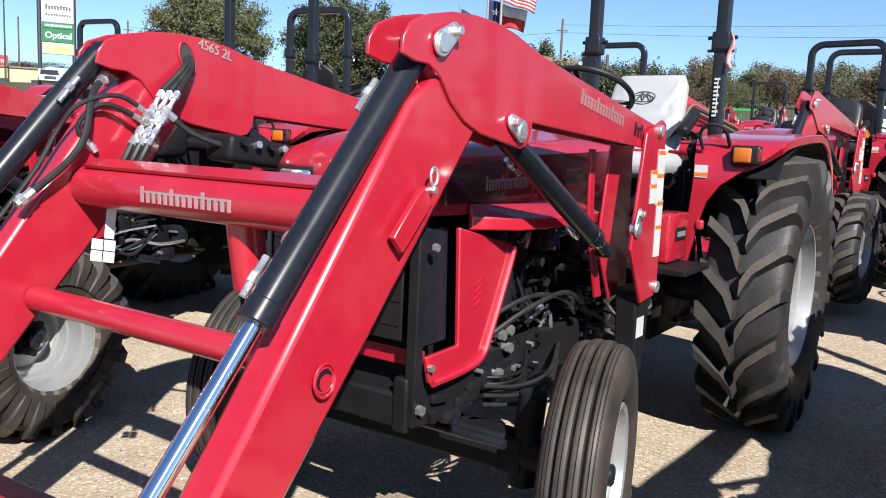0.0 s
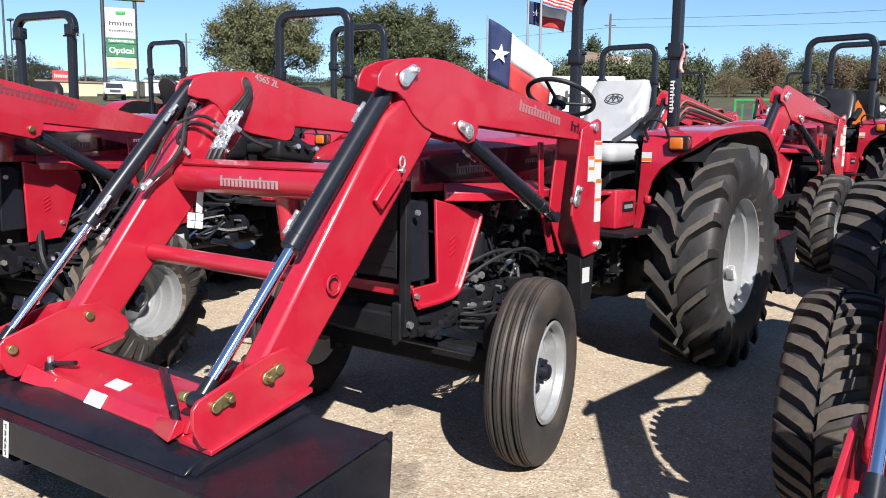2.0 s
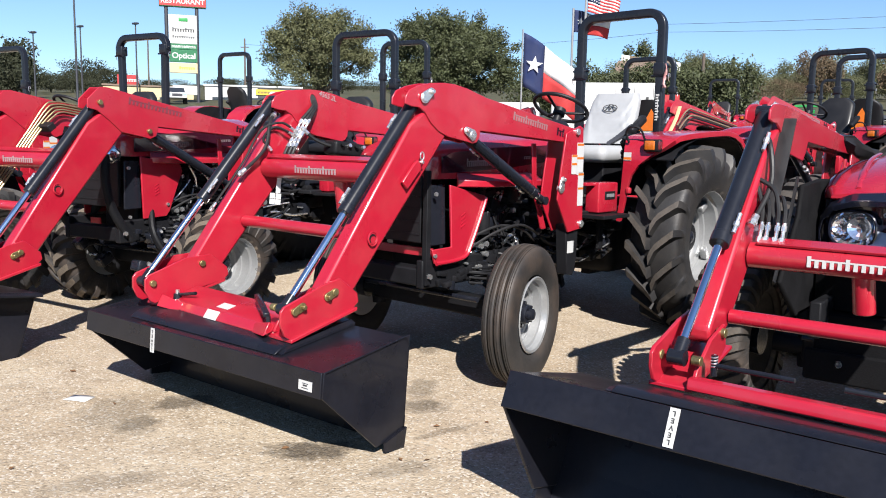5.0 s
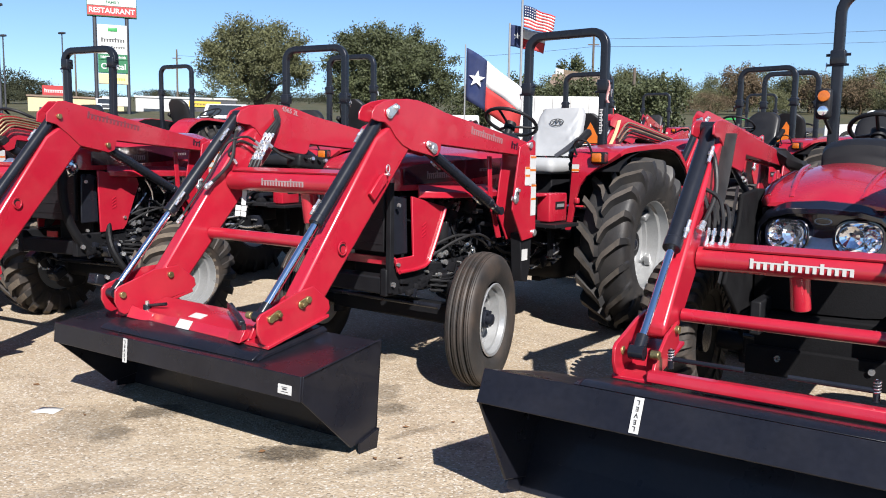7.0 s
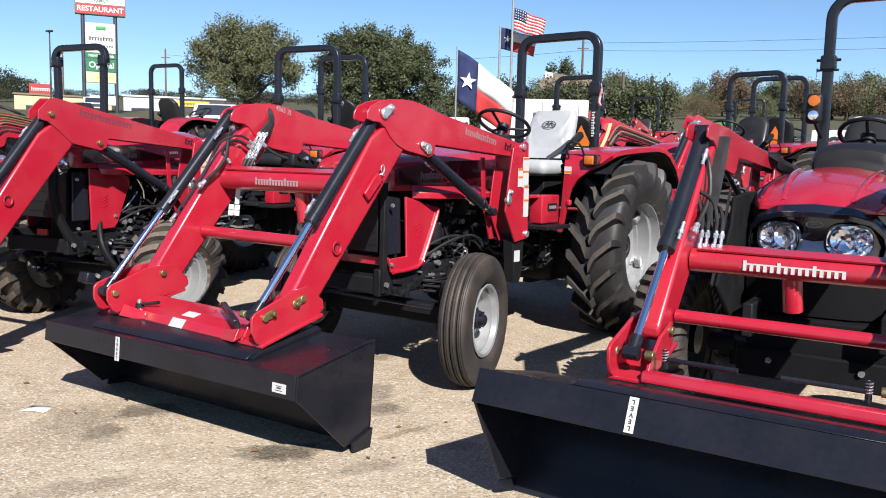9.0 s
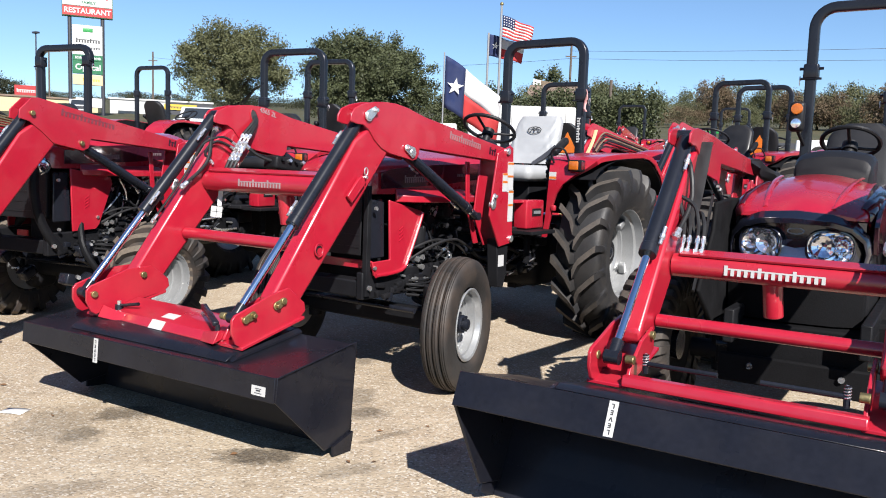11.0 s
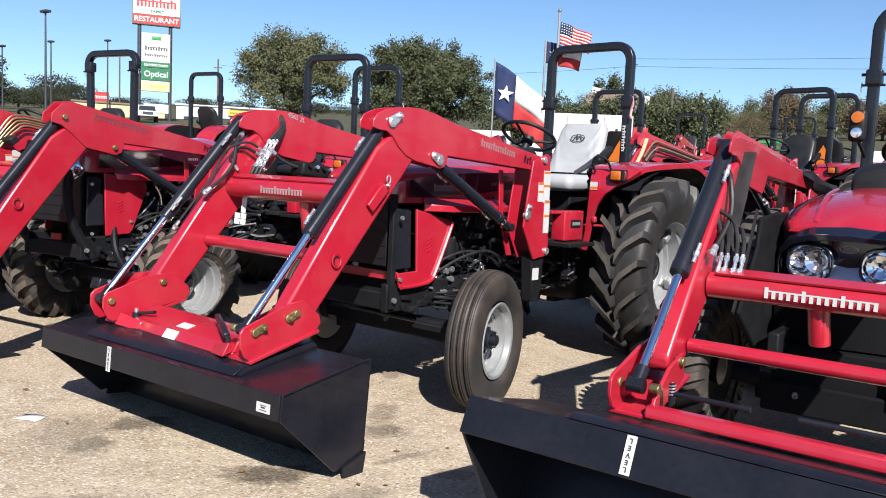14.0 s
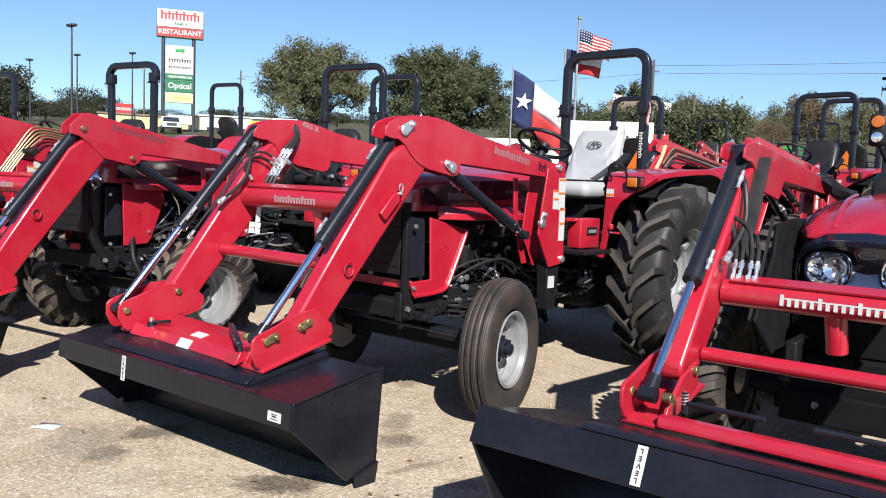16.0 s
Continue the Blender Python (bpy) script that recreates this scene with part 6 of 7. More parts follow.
# ---- the front row ----
main = utility_tractor(pose(0.067, 0, 0, 0, 0, -2.3), "red two-wheel-drive tractor with loader and white-covered seat", bucket_half=0.895, bucket_yaw=3.5, bucket_shift=(-0.055, 0))
emblem(main, 2.05)
ribbon = bmesh.new()
rows = [[ribbon.verts.new((0.405 + 0.016 * math.sin(k * 0.9) + (0.012 + 0.003 * k) * j, 2.16 + 0.014 * math.cos(k * 1.3 + j), 1.99 - 0.026 * k)) for j in range(2)] for k in range(8)]
for p, q in zip(rows, rows[1:]):
    ribbon.faces.new((p[0], p[1], q[1], q[0]))
part("ribbon", ribbon, PINK, main, "faded red ribbon tied to the roll bar").modifiers.new("thick", "SOLIDIFY").thickness = 0.002
bars(axes((0.36, 2.163, 1.66), (0, 0, -1), (1, 0, 0)), 0.20, 0.035, WHITE, main, "bar_mark", (2, 1.6, 2, 1.6, 2), (0, 1, 2, 3, 4))
utility_tractor(pose(-2.43, -0.53, 0, 0, 0, 8.1), "red four-wheel-drive tractor with brass pipes along its loader", d=0.02, lift=0.07, rear_y=2.60, rear=(0.70, 0.40, 0.36, 0.76), front=("small", 0.43, 0.29, 0.215, 0.74), front_y=0.18, bar=(2.86, 2.47, 0.38), seat_mat=SEATBLACK, seat_label="black vinyl seat", hole=(-1.03, 1.03), seed=5, dark=True, model="", bucket_turn=-15, bucket_half=0.46)
compact = compact_tractor(pose(2.62, 0.20, 0, 0, 0, 0.5), "red compact tractor with rounded bonnet, twin headlights and loader")
plain = utility_tractor(pose(0.25, 5.08, rise(0.5, 7.0), 0, 0, -9), "red tractor with loader in the second row", detail=False, seat_mat=SEATBLACK, seat_label="black vinyl seat", model="", front=("small", 0.46, 0.29, 0.235, 0.72), front_y=0.1, seed=7, front_rubber=RUBBER)
second = [copy_thing(plain, pose(x, y, rise(x, y) + z, 0, 0, a)) for x, y, z, a in ((-4.30, -1.30, 0, 10), (-7.25, -1.45, 0, 10), (2.95, 6.25, 0, 180), (0.66, 10.56, -0.12, 180), (-4.5, 6.6, 0, 188), (-9.1, 7.2, 0, 188), (-1.88, 9.25, -0.15, 180), (4.6, 9.8, 0, 182), (-4.6, 15.6, 0, 5), (-2.0, 16.4, 0, 5))]
part("tie_strap", sweep(smooth_path([(-0.46, -0.66, 1.60), (-0.452, -0.74, 1.46), (-0.452, -0.86, 1.30), (-0.452, -0.98, 1.13)], 4), 0.004, 0.022, 8), SIGNCREAM, plain, "tan strap along the loader arm")
for k in range(4):
    part("loader_pipe", sweep(smooth_path([(-0.455 + 0.012 * k, 0.55, 1.425 - 0.026 * k), (-0.455 + 0.012 * k, -0.30, 1.560 - 0.030 * k), (-0.455 + 0.012 * k, -0.52, 1.565 - 0.034 * k), (-0.455 + 0.012 * k, -0.70, 1.40 - 0.02 * k)], 5), 0.009, None, 6), HOSE if k % 2 else RUST, plain)
slow_vehicle_triangle(second[6], -0.13, 2.35, 1.38)
slow_vehicle_triangle(second[3], 0.0, 2.35, 1.40)
for old in [c for c in second[0].children if c.name.startswith("roll_bar")]:
    for piece in (*old.children, old):
        bpy.data.objects.remove(piece)
rops(second[0], 2.20, 2.385, 0.36, 2.25, flare=-0.05)


# ---- distance: trees, signs, poles, buildings, flags, vehicles ----
def leaf_cloud(rng, centres, per, spread, size):
    """Vertices and faces of many bent leaf sprays round the given clump centres."""
    c = np.repeat(np.array(centres), per, axis=0)
    n = len(c)
    pos = c + rng.normal(0, 1, (n, 3)) * np.array(spread)
    u = rng.normal(0, 1, (n, 3))
    u /= np.linalg.norm(u, axis=1)[:, None]
    w = rng.normal(0, 1, (n, 3))
    v = np.cross(u, w)
    v /= np.linalg.norm(v, axis=1)[:, None]
    k = np.cross(u, v)
    s = size * rng.uniform(0.6, 1.4, (n, 1))
    a = pos - u * s
    b = pos - v * s * 0.55 + k * s * 0.2
    d = pos + u * s
    e = pos + v * s * 0.55 + k * s * 0.2
    verts = np.stack([a, b, d, e], axis=1).reshape(-1, 3)
    faces = [(4 * i, 4 * i + 1, 4 * i + 2, 4 * i + 3) for i in range(n)]
    return verts.tolist(), faces


def crown_centres(rng, n, c, r, hollow=0.45):
    """Clump centres in a lumpy crown, denser near its surface, flattened below."""
    out = []
    lobes = [(rng.normal(0, 1, 3), rng.uniform(0.75, 1.15)) for _ in range(9)]
    while len(out) < n:
        p = rng.normal(0, 1, 3)
        p /= np.linalg.norm(p)
        f = max(l[1] * max(0.0, float(np.dot(p, l[0] / np.linalg.norm(l[0])))) for l in lobes)
        rad = (0.62 + 0.42 * f) * rng.uniform(hollow, 1.0) ** 0.5
        q = p * rad
        if q[2] < -0.62:
            continue
        out.append((c[0] + q[0] * r[0], c[1] + q[1] * r[1], c[2] + q[2] * r[2]))
    return out


def tree(x, y, crown_c, crown_r, clumps, per, size, leaf, label, seed):
    rng = np.random.default_rng(seed)
    z0 = rise(x, y)
    t = thing("tree", label, "tree", pose(x, y, z0), "large trees behind the lot")
    h = crown_c - z0
    bm = bmesh.new()
    add_rod(bm, (0, 0, -0.2), (0.1, 0, h * 0.55), 0.30, 0.20, 12)
    for k in range(9):
        a = 2 * math.pi * k / 9 + rng.uniform(-0.3, 0.3)
        r = crown_r[0] * rng.uniform(0.4, 0.75)
        p = Vector((0.1, 0, h * rng.uniform(0.35, 0.55)))
        q = Vector((r * math.cos(a), r * math.sin(a), h + crown_r[2] * rng.uniform(-0.3, 0.5)))
        mid = (p + q) / 2 + Vector((0, 0, 0.3))
        add_rod(bm, p, mid, 0.13, 0.08, 8)
        add_rod(bm, mid, q, 0.08, 0.03, 8)
    part("trunk", bm, BARK, t, "grey-brown trunk and limbs")
    cen = []
    for k in range(13):
        a = 2 * math.pi * k / 6.3 + rng.uniform(-0.4, 0.4)
        u = 0.0 if k == 0 else rng.uniform(0.30, 0.60)
        c = (u * crown_r[0] * math.cos(a), u * crown_r[1] * math.sin(a), h + crown_r[2] * (0.40 if k == 0 else (rng.uniform(-0.62, -0.15) if k % 2 else rng.uniform(-0.05, 0.45))))
        f = rng.uniform(0.42, 0.58)
        cen += crown_centres(rng, clumps // 12, c, (crown_r[0] * f, crown_r[1] * f, crown_r[2] * f))
    # loose sprays that reach out of the crown
    for k in range(110):
        a, b = rng.uniform(0, 2 * math.pi), math.asin(rng.uniform(-0.45, 0.98))
        d = np.array((math.cos(a) * math.cos(b) * crown_r[0], math.sin(a) * math.cos(b) * crown_r[1], math.sin(b) * crown_r[2]))
        up = rng.uniform(0.0, 0.55) * max(0.0, math.sin(b))
        for u in np.linspace(0.78, rng.uniform(0.92, 1.08), 4):
            cen.append((d[0] * u, d[1] * u, h + d[2] * u + 0.1 * u + up * (u - 0.78) / 0.3))
    v, f = leaf_cloud(rng, cen, per, (0.19, 0.19, 0.16), size)
    me = bpy.data.meshes.new("crown")
    me.from_pydata(v, [], f)
    me.materials.append(leaf)
    cr = new("crown", me)
    cr.parent = t
    tagged(cr, "dense small dark green leaves")
    return t


tree(-32.5, 28.3, 6.45, (3.15, 3.15, 2.15), 430, 58, 0.062, LEAF, "open-crowned green oak tree beyond the lot", 11)
tree(-28.1, 35.2, 6.35, (4.0, 4.0, 2.75), 1050, 55, 0.070, LEAF_B, "dense round dark green oak tree beyond the lot", 12)


def woods(name, spots, label, leaf, seed, per=90, size=0.021):
    """A far belt of trees: trunks and leaf sprays in one mesh."""
    rng = np.random.default_rng(seed)
    V, Fc = [], []
    for x, y, top, r in spots:
        z0 = rise(x, y)
        h = top - z0
        cz = z0 + h * 0.52
        cen = crown_centres(rng, 70, (x, y, cz), (r, r, h * 0.52), 0.2)
        v, f = leaf_cloud(rng, cen, per, (r * 0.13, r * 0.13, h * 0.065), size * h)
        o = len(V)
        V += v
        Fc += [tuple(i + o for i in q) for q in f]
        o = len(V)
        V += [(x - 0.25, y, z0 - 0.5), (x + 0.25, y, z0 - 0.5), (x + 0.15, y + 0.2, cz), (x - 0.15, y + 0.2, cz), (x, y - 0.35, z0 - 0.5), (x, y - 0.2, cz)]
        Fc += [(o, o + 4, o + 5, o + 3), (o + 4, o + 1, o + 2, o + 5), (o + 1, o, o + 3, o + 2)]
    me = bpy.data.meshes.new(name)
    me.from_pydata(V, [], Fc)
    me.materials.append(leaf)
    tagged(new(name, me), label, "trees", "", "stuff")


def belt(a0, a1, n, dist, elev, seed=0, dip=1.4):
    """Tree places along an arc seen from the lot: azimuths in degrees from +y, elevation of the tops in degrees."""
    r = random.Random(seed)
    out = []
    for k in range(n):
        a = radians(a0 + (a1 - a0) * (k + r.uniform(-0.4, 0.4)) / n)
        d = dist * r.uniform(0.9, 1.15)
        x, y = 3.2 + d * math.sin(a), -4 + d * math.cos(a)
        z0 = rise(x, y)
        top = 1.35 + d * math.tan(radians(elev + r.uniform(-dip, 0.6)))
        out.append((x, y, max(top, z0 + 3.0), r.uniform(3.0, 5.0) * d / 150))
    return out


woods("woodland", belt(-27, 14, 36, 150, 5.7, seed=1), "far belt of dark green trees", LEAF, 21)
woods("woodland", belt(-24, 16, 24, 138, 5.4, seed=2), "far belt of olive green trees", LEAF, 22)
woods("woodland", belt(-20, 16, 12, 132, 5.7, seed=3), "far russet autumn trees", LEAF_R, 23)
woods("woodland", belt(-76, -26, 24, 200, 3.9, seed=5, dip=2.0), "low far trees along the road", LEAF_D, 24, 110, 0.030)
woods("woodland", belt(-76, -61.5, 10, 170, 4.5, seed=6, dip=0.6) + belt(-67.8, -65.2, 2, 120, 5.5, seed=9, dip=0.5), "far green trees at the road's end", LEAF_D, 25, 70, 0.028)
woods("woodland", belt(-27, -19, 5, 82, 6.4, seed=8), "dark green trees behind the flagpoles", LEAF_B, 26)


def roadside_sign():
    """Two-post pylon sign with three boards."""
    o = Vector((-76.5, 47.8, 0))
    z0 = rise(o.x, o.y)
    m = axes((o.x, o.y, 0), (0.545, 0.838, 0), (0, 0, 1))  # x along the boards, y up, z towards the lot
    t = thing("pylon_sign", "tall two-post roadside sign with red and green boards", "sign", pose(o.x, o.y, z0))
    inv = t.matrix_basis.inverted()

    def at(x, h, z=0.0):
        return inv @ (m @ Vector((x, h, z)))

    r3 = m.to_3x3().to_4x4()
    for x in (-1.75, 1.45):
        part("post", rod(at(x, z0 - 0.5), at(x, 16.2), 0.20, None, 12), DARKPOLE, t)

    def board(x, h, w, hh, d, mt, name, label=""):
        return part(name, box(at(x, h, 0), (w, hh, d), r3), mt, t, label, 0.03)

    board(0.0, 17.3, 4.95, 3.05, 0.7, SIGNGREEN, "sign_box", "green-sided sign box")
    a = part("sign_face", box(at(0, 17.85, 0.36), (4.85, 1.90, 0.04), r3), WHITE, t, "white sign face with red letters")
    b = part("sign_face", box(at(0, 16.35, 0.36), (4.85, 1.00, 0.04), r3), SIGNRED, t, "red sign face reading FAMILY RESTAURANT")
    mt4 = inv @ m
    bars(mt4 @ Matrix.Translation((0, 18.15, 0.39)), 4.0, 1.10, SIGNRED, t, "name_mark", (2, 2, 2, 2, 0.5, 2), (0, 1, 2, 3, 5))
    word("FAMILY", 0.42, mt4 @ Matrix.Translation((0.1, 17.25, 0.39)), SIGNGREEN, t, "lettering", 0.01)
    word("RESTAURANT", 0.74, mt4 @ Matrix.Translation((0, 16.35, 0.39)), WHITE, t, "lettering", 0.02)
    board(-0.05, 13.4, 2.95, 3.1, 0.4, WHITE, "second_board", "white board with green mark")
    bars(mt4 @ Matrix.Translation((0.0, 13.35, 0.21)), 2.3, 0.55, INK, t, "name_mark", (2, 2, 1, 2, 2), (0, 3))
    bars(mt4 @ Matrix.Translation((0.0, 12.60, 0.21)), 2.3, 0.32, INK, t, "name_mark", (2, 1, 1, 2, 1, 2, 1), (0, 3))
    part("green_mark", soft_box(at(0.0, 14.45, 0.21), (0.95, 0.40, 0.05), 0.15, r3), GREEN, t)
    board(-0.05, 11.55, 2.95, 0.60, 0.4, SIGNGREEN, "number_board")
    bars(mt4 @ Matrix.Translation((0.0, 11.55, 0.21)), 2.5, 0.34, WHITE, t, "number_mark", (2, 2, 2, 0.6, 2, 2, 2, 0.6, 2, 2, 2, 2), tuple(range(12)))
    board(-0.05, 10.55, 2.95, 1.35, 0.4, SIGNGREEN, "green_board", "green board reading Optical")
    word("Optical", 0.85, mt4 @ Matrix.Translation((0.0, 10.55, 0.21)), WHITE, t, "lettering", 0.02)
    board(-0.05, 9.25, 2.95, 1.10, 0.4, SIGNCREAM, "cream_board")
    bars(mt4 @ Matrix.Translation((0.3, 9.25, 0.21)), 1.6, 0.4, SIGNYEL, t, "name_mark", (2, 2, 1, 2), (0,))
    board(0.1, 6.85, 2.7, 1.0, 0.3, PAINT_W, "blank_board", "blank white board")


roadside_sign()


def light_mast(x, y, top, arms=1, r=0.09):
    z0 = rise(x, y)
    t = thing("light_mast", "slim grey parking light mast with a flat head", "street lamp", pose(x, y, z0), "parking light masts")
    part("mast", rod((0, 0, -0.3), (0, 0, top - z0), r * 1.3, r * 0.8, 10), DARKPOLE, t)
    part("lamp_head", soft_box((0, 0, top - z0), (1.15 if arms > 1 else 0.9, 0.5, 0.22), 0.05), DARKPOLE, t, "dark box lamp head")


for q in ((-68.47, 31.69, 13.75, 2), (-95.1, 45.5, 14.9, 1), (-92.1, 51.1, 15.7, 1), (-97.3, 40.8, 13.8, 1)):
    light_mast(*q)


def utility_pole(x, y, top, r=0.16, arm=True):
    z0 = rise(x, y)
    t = thing("utility_pole", "weathered timber utility pole", "utility pole", pose(x, y, z0), "utility poles")
    part("pole", rod((0, 0, -0.3), (0, 0, top - z0), r, r * 0.7, 10), WOODPOLE, t)
    if arm:
        part("cross_arm", box((0, 0, top - z0 - 1.2), (1.2, 0.12, 0.12), Matrix.Rotation(0.6, 4, "Z")), WOODPOLE, t)


for q in ((-100.0, 57.4, 15.0, 0.13, False), (-92.8, 68.2, 15.8, 0.15, True), (-34.3, 78.1, 15.0, 0.16, True), (-19.1, 52.0, 8.0, 0.15, False)):
    utility_pole(*q)


def cable(p, q, sag, r=0.018):
    p, q = Vector(p), Vector(q)
    pts = [p.lerp(q, k / 14) - Vector((0, 0, sag * 4 * (k / 14) * (1 - k / 14))) for k in range(15)]
    tagged(part("overhead_cable", sweep(pts, r, None, 5), DARKPOLE), "thin dark overhead power line between poles", "power line", "overhead lines")


cable((-34.3, 78.1, 14.4), (40.0, 88.0, 14.6), 0.8)
cable((-34.3, 78.1, 13.6), (40.0, 88.0, 13.4), 0.9)
cable((-92.8, 68.2, 15.0), (-34.3, 78.1, 13.6), 1.2)


def shed(name, x, y, w, dd, h, turn, wall, label, roof=PAINT_B, band=None, pitch=0.0, sink=0.0):
    """Low building: walls, roof, window bays and door."""
    z0 = rise(x, y) - 0.3 - sink
    t = thing(name, label, "building", pose(x, y, z0, 0, 0, turn))
    part("wall", box((0, 0, h / 2), (w, dd, h)), wall, t, "", 0.03)
    if pitch:
        part("roof", plate([(-dd / 2 - 0.3, h), (0, h + pitch), (dd / 2 + 0.3, h), (dd / 2 + 0.3, h - 0.12), (-dd / 2 - 0.3, h - 0.12)], -w / 2 - 0.3, w / 2 + 0.3), roof, t)
    else:
        part("roof", box((0, 0, h + 0.12), (w + 0.3, dd + 0.3, 0.22)), roof, t, "", 0.02)
    n = max(2, int(w / 4))
    for k in range(n):
        xx = -w / 2 + w * (k + 0.5) / n
        win = part("window", box((xx, -dd / 2 - 0.02, h * 0.45), (w / n * 0.55, 0.08, h * 0.38)), DARKPOLE, t)
        part("pane", box((xx, -dd / 2 - 0.065, h * 0.45), (w / n * 0.50, 0.02, h * 0.34)), CARGLASS, win)
    if band:
        part("dark_front", box((w * 0.27, -dd / 2 - 0.03, h * 0.72), (w * 0.46, 0.06, h * 0.54)), DARKPOLE, t, "dark shop front")
        part("sign_band", box((w * 0.18, -dd / 2 - 0.12, h * 0.84), (w * 0.32, 0.12, h * 0.19)), band, t, "yellow shop sign")
        bars(axes((w * 0.18, -dd / 2 - 0.19, h * 0.84), (1, 0, 0), (0, 0, 1)), w * 0.27, h * 0.10, INK, t, "name_mark", (2, 2, 2, 2, 1, 2, 2, 2, 2, 2), ())
    return t


shed("store_building", -87.9, 66.2, 12.5, 9, 3.8, 50, PAINT_W, "long white low store with a yellow sign across the road", PAINT_W, SIGNYEL, 0.0, 2.2)
shed("shop_building", -95.5, 54.7, 11.0, 6, 3.4, 60, SIGNCREAM, "long low cream shop across the road", PAINT_B, None, 0.0, 1.7)
shed("office_building", -19.4, 43.3, 2.6, 3, 3.2, 20, PAINT_B, "small brown building with a tan roof", PAINT_B, None, 0.8)


woods("hedge", [(-19.4 + 1.3 * k, 38.4 + 0.55 * k, rise(-19, 39) + 2.9 + 0.25 * (k % 3), 1.5) for k in range(-3, 6)], "dark green shrubs before the small building", LEAF_B, 27, 56, 0.026)


def billboard(x, y, w, z, h, face, turn, label):
    z0 = rise(x, y)
    t = thing("roadside_sign", label, "sign", pose(x, y, z0, 0, 0, turn))
    part("post", rod((0, 0, -0.3), (0, 0, z - z0), 0.18, None, 10), DARKPOLE, t)
    part("board", box((0, 0, z - z0), (w, 0.35, h)), face, t, "", 0.03)
    bars(axes((0, -0.18, z - z0), (1, 0, 0), (0, 0, 1)), w * 0.8, h * 0.45, WHITE, t, "name_mark", (2, 2, 2, 1, 2, 2), (0,))


def board_sign():
    """Long tan board with white ends on a post, seen at a slant above the trees' foot."""
    a, b = Vector((-24.0, 49.5, 7.46)), Vector((-20.55, 51.15, 7.06))
    c = (a + b) / 2
    z0 = rise(c.x, c.y)
    t = thing("roadside_sign", "long tan mottled board sign with white ends", "sign", pose(c.x, c.y, z0))

    def length(u0, u1, grow):
        secs = []
        for u in (u0, u1):
            p, h = a.lerp(b, u) - Vector((c.x, c.y, z0)), 0.46 - 0.16 * u + grow
            secs.append([(p.x, p.y - 0.15 - grow, p.z - h), (p.x, p.y - 0.15 - grow, p.z + h), (p.x, p.y + 0.15 + grow, p.z + h), (p.x, p.y + 0.15 + grow, p.z - h)])
        return loft(secs)

    board = part("board", length(0.10, 0.93, 0.0), RUST, t, "", 0.02)
    part("end_cap", length(-0.02, 0.13, 0.02), PAINT_W, board, "white end of the board", 0.02)
    part("end_cap", length(0.90, 1.02, 0.02), PAINT_W, board, "white end of the board", 0.02)
    part("post", rod((0, 0.3, -0.3), (0, 0.3, c.z - z0), 0.14, None, 10), WOODPOLE, t)


board_sign()
billboard(-127.4, 69.7, 3.4, 11.4, 1.7, SIGNRED, 57, "far red roadside sign with white lettering")


def box_trailer(x0, y0, x1, y1, h, label, words=False):
    """White box body on wheels between two ground points."""
    c = Vector(((x0 + x1) / 2, (y0 + y1) / 2, 0))
    L = math.hypot(x1 - x0, y1 - y0)
    z0 = min(rise(x0, y0), rise(x1, y1), rise(c.x, c.y))
    t = thing("box_trailer", label, "trailer", pose(c.x, c.y, z0, 0, 0, math.degrees(math.atan2(y1 - y0, x1 - x0))))
    body = part("body", box((0, 0, 0.62 + h / 2), (L, 2.0, h)), PAINT_W, t, "", 0.04)
    n = int(L / 0.5)
    for k in range(n):
        part("rib", box((-L / 2 + L * (k + 0.5) / n, -1.012, 0.62 + h / 2), (0.06, 0.03, h * 0.94)), PAINT_W, body)
    part("rail", box((0, 0, 0.56), (L, 1.9, 0.12)), STEEL, t)
    for s in (-0.3, 0.3):
        for q in (-0.9, 0.9):
            w = part("wheel", lathe([(-0.10, 0.20), (-0.11, 0.33), (-0.07, 0.36), (0.07, 0.36), (0.11, 0.33), (0.10, 0.20), (-0.10, 0.20)], 0, 0, 0, 24), RUBBER, t)
            w.matrix_basis = Matrix.Translation((s + L * 0.12, q, 0.36)) @ Matrix.Rotation(radians(90), 4, "Z")
    if words:
        bars(axes((L * 0.20, -1.034, 0.62 + h * 0.6), (1, 0, 0), (0, 0, 1)), L * 0.42, h * 0.30, INK, body, "name_mark", (2, 2, 2, 2, 2), (0, 1, 2, 3, 4))
    return t


lettered = box_trailer(-10.3, 18.0, -7.5, 19.73, 1.50, "white box trailer with dark lettering behind the tractors", True)
part("end_panel", box((1.875, -0.97, 1.45), (0.44, 0.06, 0.66)), SIGNRED, lettered, "red and white end panel", 0.01)
part("end_stripe", box((1.875, -1.005, 1.45), (0.38, 0.02, 0.10)), PAINT_W, lettered)
box_trailer(-10.6, 14.3, -9.0, 15.3, 0.95, "small white box trailer behind the tractors")


